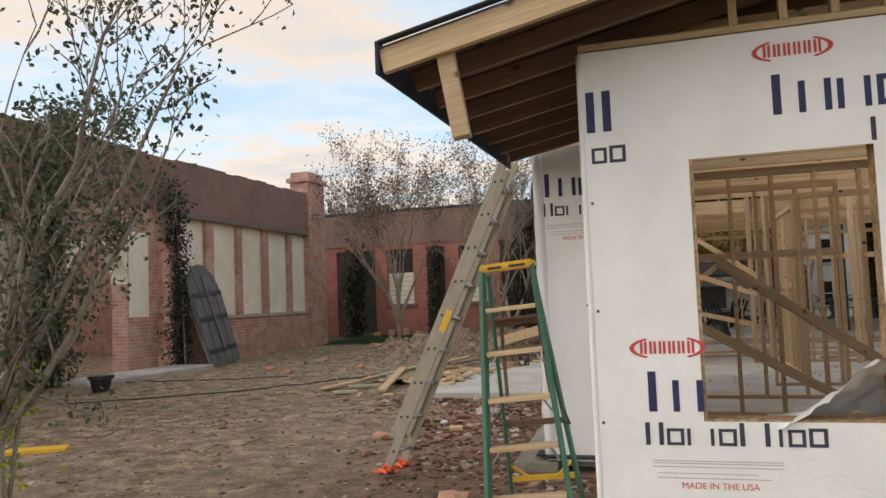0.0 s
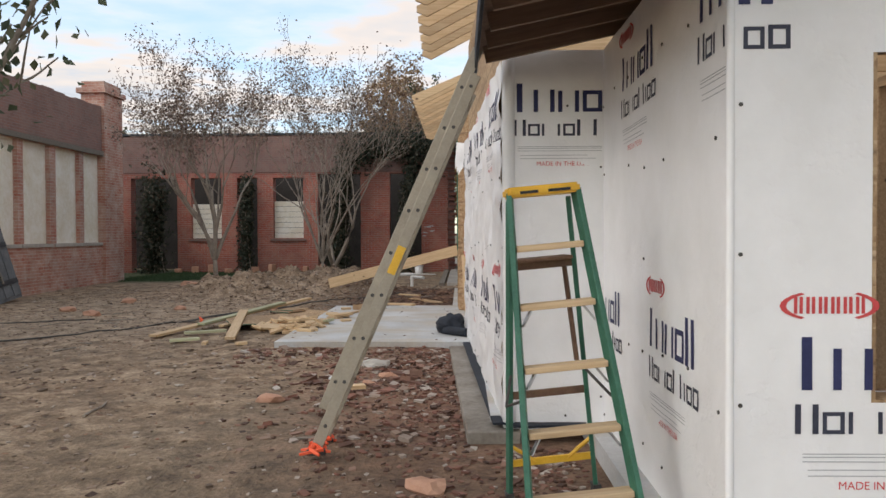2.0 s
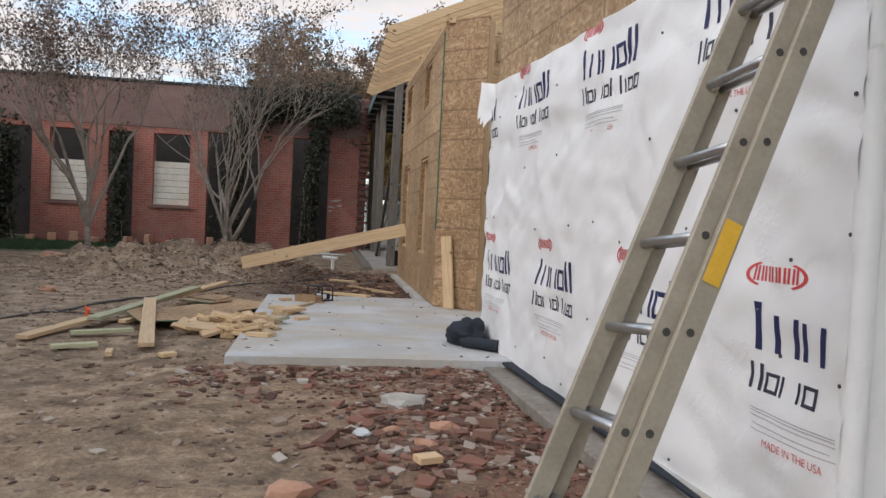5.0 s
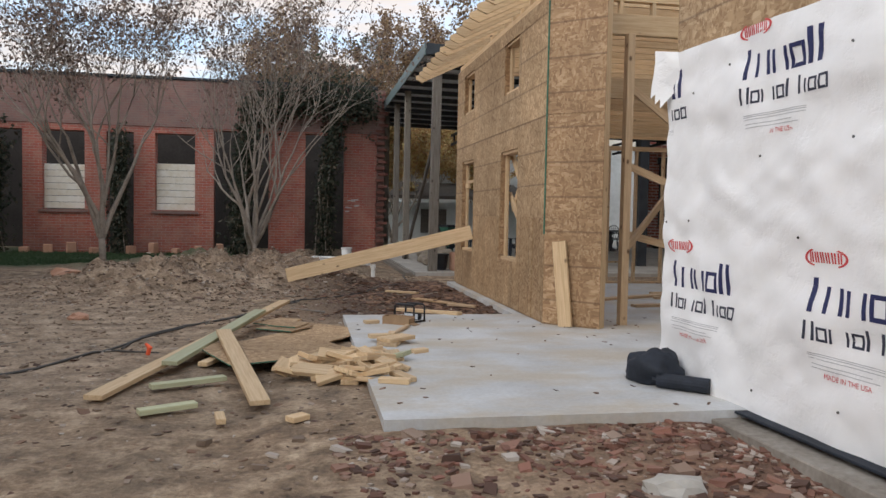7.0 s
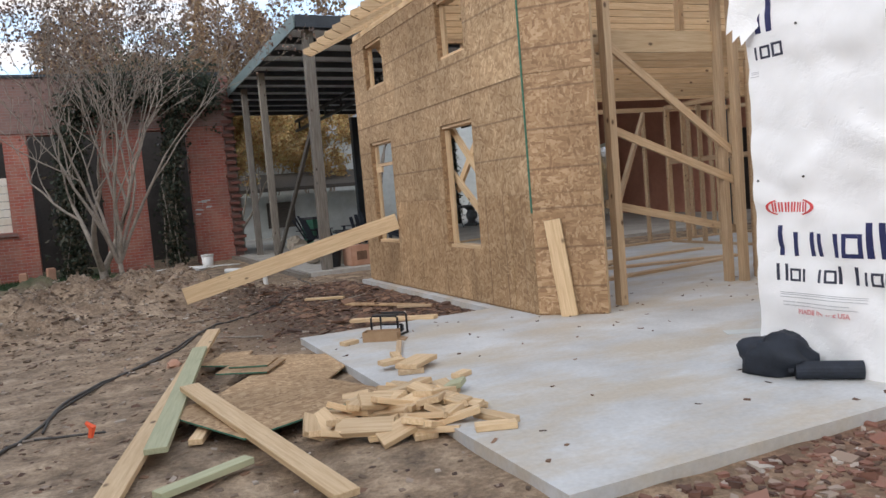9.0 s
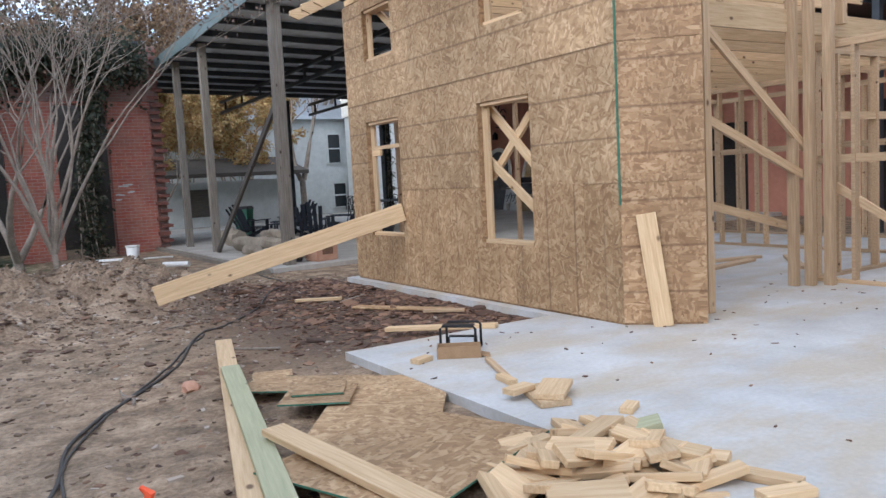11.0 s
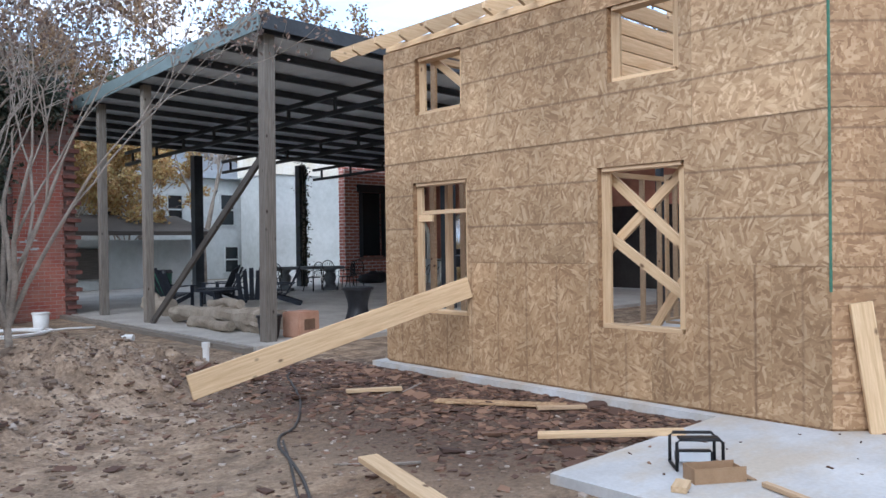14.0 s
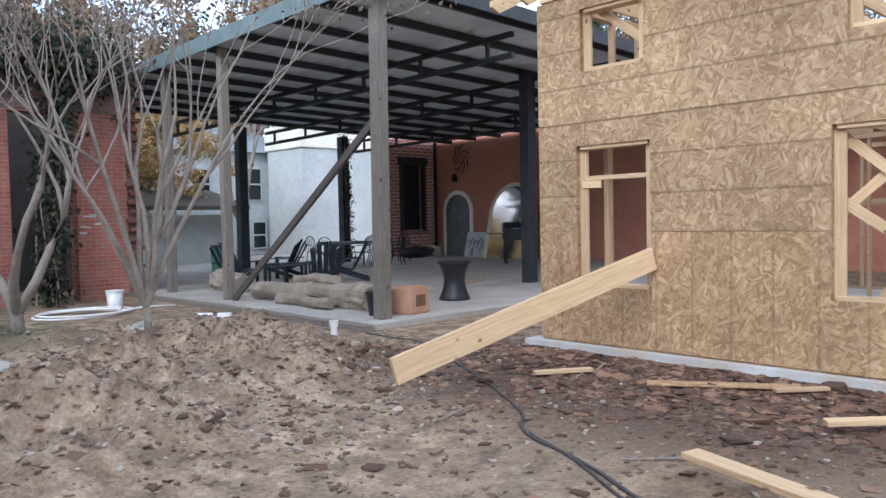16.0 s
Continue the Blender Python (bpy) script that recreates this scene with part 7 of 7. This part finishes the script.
LOGS = (((-0.95, 24.2, 0.30), (-0.88, 26.0, 0.31), 0.20), ((-0.92, 25.9, 0.28), (-1.0, 27.7, 0.28), 0.17), ((-0.42, 24.7, 0.27), (-0.5, 26.7, 0.27), 0.17), ((-0.6, 29.0, 0.29), (-0.5, 30.3, 0.29), 0.2), ((-1.25, 24.9, 0.2), (-1.22, 26.6, 0.2), 0.10), ((-0.7, 26.8, 0.5), (-0.85, 25.3, 0.56), 0.09))
for k, (p0, p1, r) in enumerate(LOGS):
    bm = bmesh.new()
    a, b = Vector(p0), Vector(p1)
    pts = [a.lerp(b, t) + Vector((0.04 * math.sin(5 * t + k), 0, 0.02 * math.sin(9 * t + 2 * k))) for t in np.linspace(0, 1, 24)]
    tube(bm, pts, [r * (1 + 0.14 * math.sin(5 * t + k) + 0.10 * noise.noise((t * 9, k, 0))) for t in np.linspace(0, 1, 24)], 22)
    for v in bm.verts:
        v.co += (v.co - a.lerp(b, min(1, max(0, (v.co - a).dot(b - a) / (b - a).length_squared)))) * (0.30 * noise.noise((v.co.x * 11, v.co.y * 1.2, v.co.z * 11 + k)) + 0.10 * noise.noise(v.co * 9.0))
    tagged(part("log", bm, M["log"]), "thick weathered split log lying along the pavilion's edge", "log", "logs along the pavilion's edge")
cb = thing("clay_block", "square terracotta block beside the timber post", "block", at=pose(-0.72, 23.55, FZ, 0, 0, 12))
bm = bmesh.new()
box(bm, (-0.24, -0.2, 0), (0.24, 0.2, 0.42))
bmesh.ops.bevel(bm, geom=bm.edges[:], offset=0.02, segments=2, affect='EDGES')
part("block_body", bm, M["clay"], cb)
bm = bmesh.new()
box(bm, (-0.12, -0.206, 0.12), (0.12, -0.2005, 0.3))
part("recess", bm, M["brown"], cb)
pot = thing("black_tub", "black plastic tub at the foot of the timber post", "tub", at=(-1.2, 23.75, FZ))
bm = bmesh.new()
tube(bm, [(0, 0, 0), (0, 0, 0.36)], [0.15, 0.2], 18)
part("tub_body", bm, M["black"], pot)
bm = bmesh.new()
tube(bm, [(0, 0, 0.34), (0, 0, 0.38)], 0.215, 18)
part("tub_rim", bm, M["black"], pot)
bn = thing("waste_bin", "dark green waste bin beside the timber post", "bin", at=(0.5, 32.0, FZ))
bm = bmesh.new()
tube(bm, [(0, 0, 0), (0, 0, 0.85)], [0.24, 0.3], 4)
part("bin_body", bm, M["green"], bn)
bm = bmesh.new()
tube(bm, [(0, 0, 0.85), (0, 0, 0.93)], [0.33, 0.27], 4)
part("bin_lid", bm, M["black"], bn)
gr = thing("barbecue", "large black barbecue with a domed lid and side shelf", "barbecue", at=pose(9.9, 30.4, FZ, 0, 0, -40))
bm = bmesh.new()
box(bm, (-0.5, -0.3, 0.75), (0.5, 0.3, 1.0))
bmesh.ops.bevel(bm, geom=bm.edges[:], offset=0.03, segments=2, affect='EDGES')
part("firebox", bm, M["black"], gr)
bm = bmesh.new()
for k in range(9):
    a = math.pi * k / 8
    for x in (-0.5, 0.5):
        bm.verts.new((x, -0.3 * math.cos(a), 1.0 + 0.32 * math.sin(a)))
bm.verts.ensure_lookup_table()
for k in range(8):
    bm.faces.new([bm.verts[i] for i in (2 * k, 2 * k + 1, 2 * k + 3, 2 * k + 2)])
bm.faces.new([bm.verts[2 * k] for k in range(9)])
bm.faces.new([bm.verts[2 * k + 1] for k in range(9)])
lid = part("lid", bm, M["black"], gr)
board("side_shelf", (-1.0, 0, 0.96), (-0.5, 0, 0.96), 0.5, 0.04, M["oldwood"], gr)
for sx in (-1, 1):
    for sy in (-1, 1):
        board("leg", (sx * 0.44, sy * 0.24, 0), (sx * 0.44, sy * 0.24, 0.75), 0.05, 0.05, M["iron"], gr)
bm = bmesh.new()
tube(bm, [(-0.3, -0.36, 1.12), (0.3, -0.36, 1.12)], 0.015, 8)
under(part("handle", bm, M["metal"], gr, "metal lid handle"), lid)
bag = thing("black_bag", "black sack lying before the brick tower", "bag", at=(10.9, 36.4, FZ))
bm = bmesh.new()
bmesh.ops.create_uvsphere(bm, u_segments=20, v_segments=12, radius=1.0)
for v in bm.verts:
    n = 1 + 0.3 * noise.noise(v.co * 2)
    v.co = Vector((v.co.x * 0.75 * n, v.co.y * 0.3 * n, max(0, 0.2 + v.co.z * 0.25 * n)))
part("sack", bm, M["black"], bag, "", True)
bm = bmesh.new()
tube(bm, [(0.7, 0, 0.2), (0.9, 0, 0.28)], [0.09, 0.05], 8)
part("knot", bm, M["black"], bag)
for x, y, s in ((12.2, 36.8, 0.3), (11.8, 36.9, 0.25), (12.35, 34.9, 0.22)):
    bm = bmesh.new()
    box(bm, (-s, -s * 0.6, 0), (s, s * 0.6, s * 1.3))
    bmesh.ops.bevel(bm, geom=bm.edges[:], offset=0.03, segments=1, affect='EDGES')
    tagged(part("stone_block", bm, M["old_concrete"], m=pose(x, y, FZ, 0, 0, 20 * x)), "rough stone block standing by the wall", "block", "stone blocks by the wall")
board("plank_on_floor", (3.0, 26.4, FZ + 0.02), (4.6, 27.0, FZ + 0.02), 0.16, 0.035, M["pine"], None, "pale plank lying on the pavilion floor", "plank")
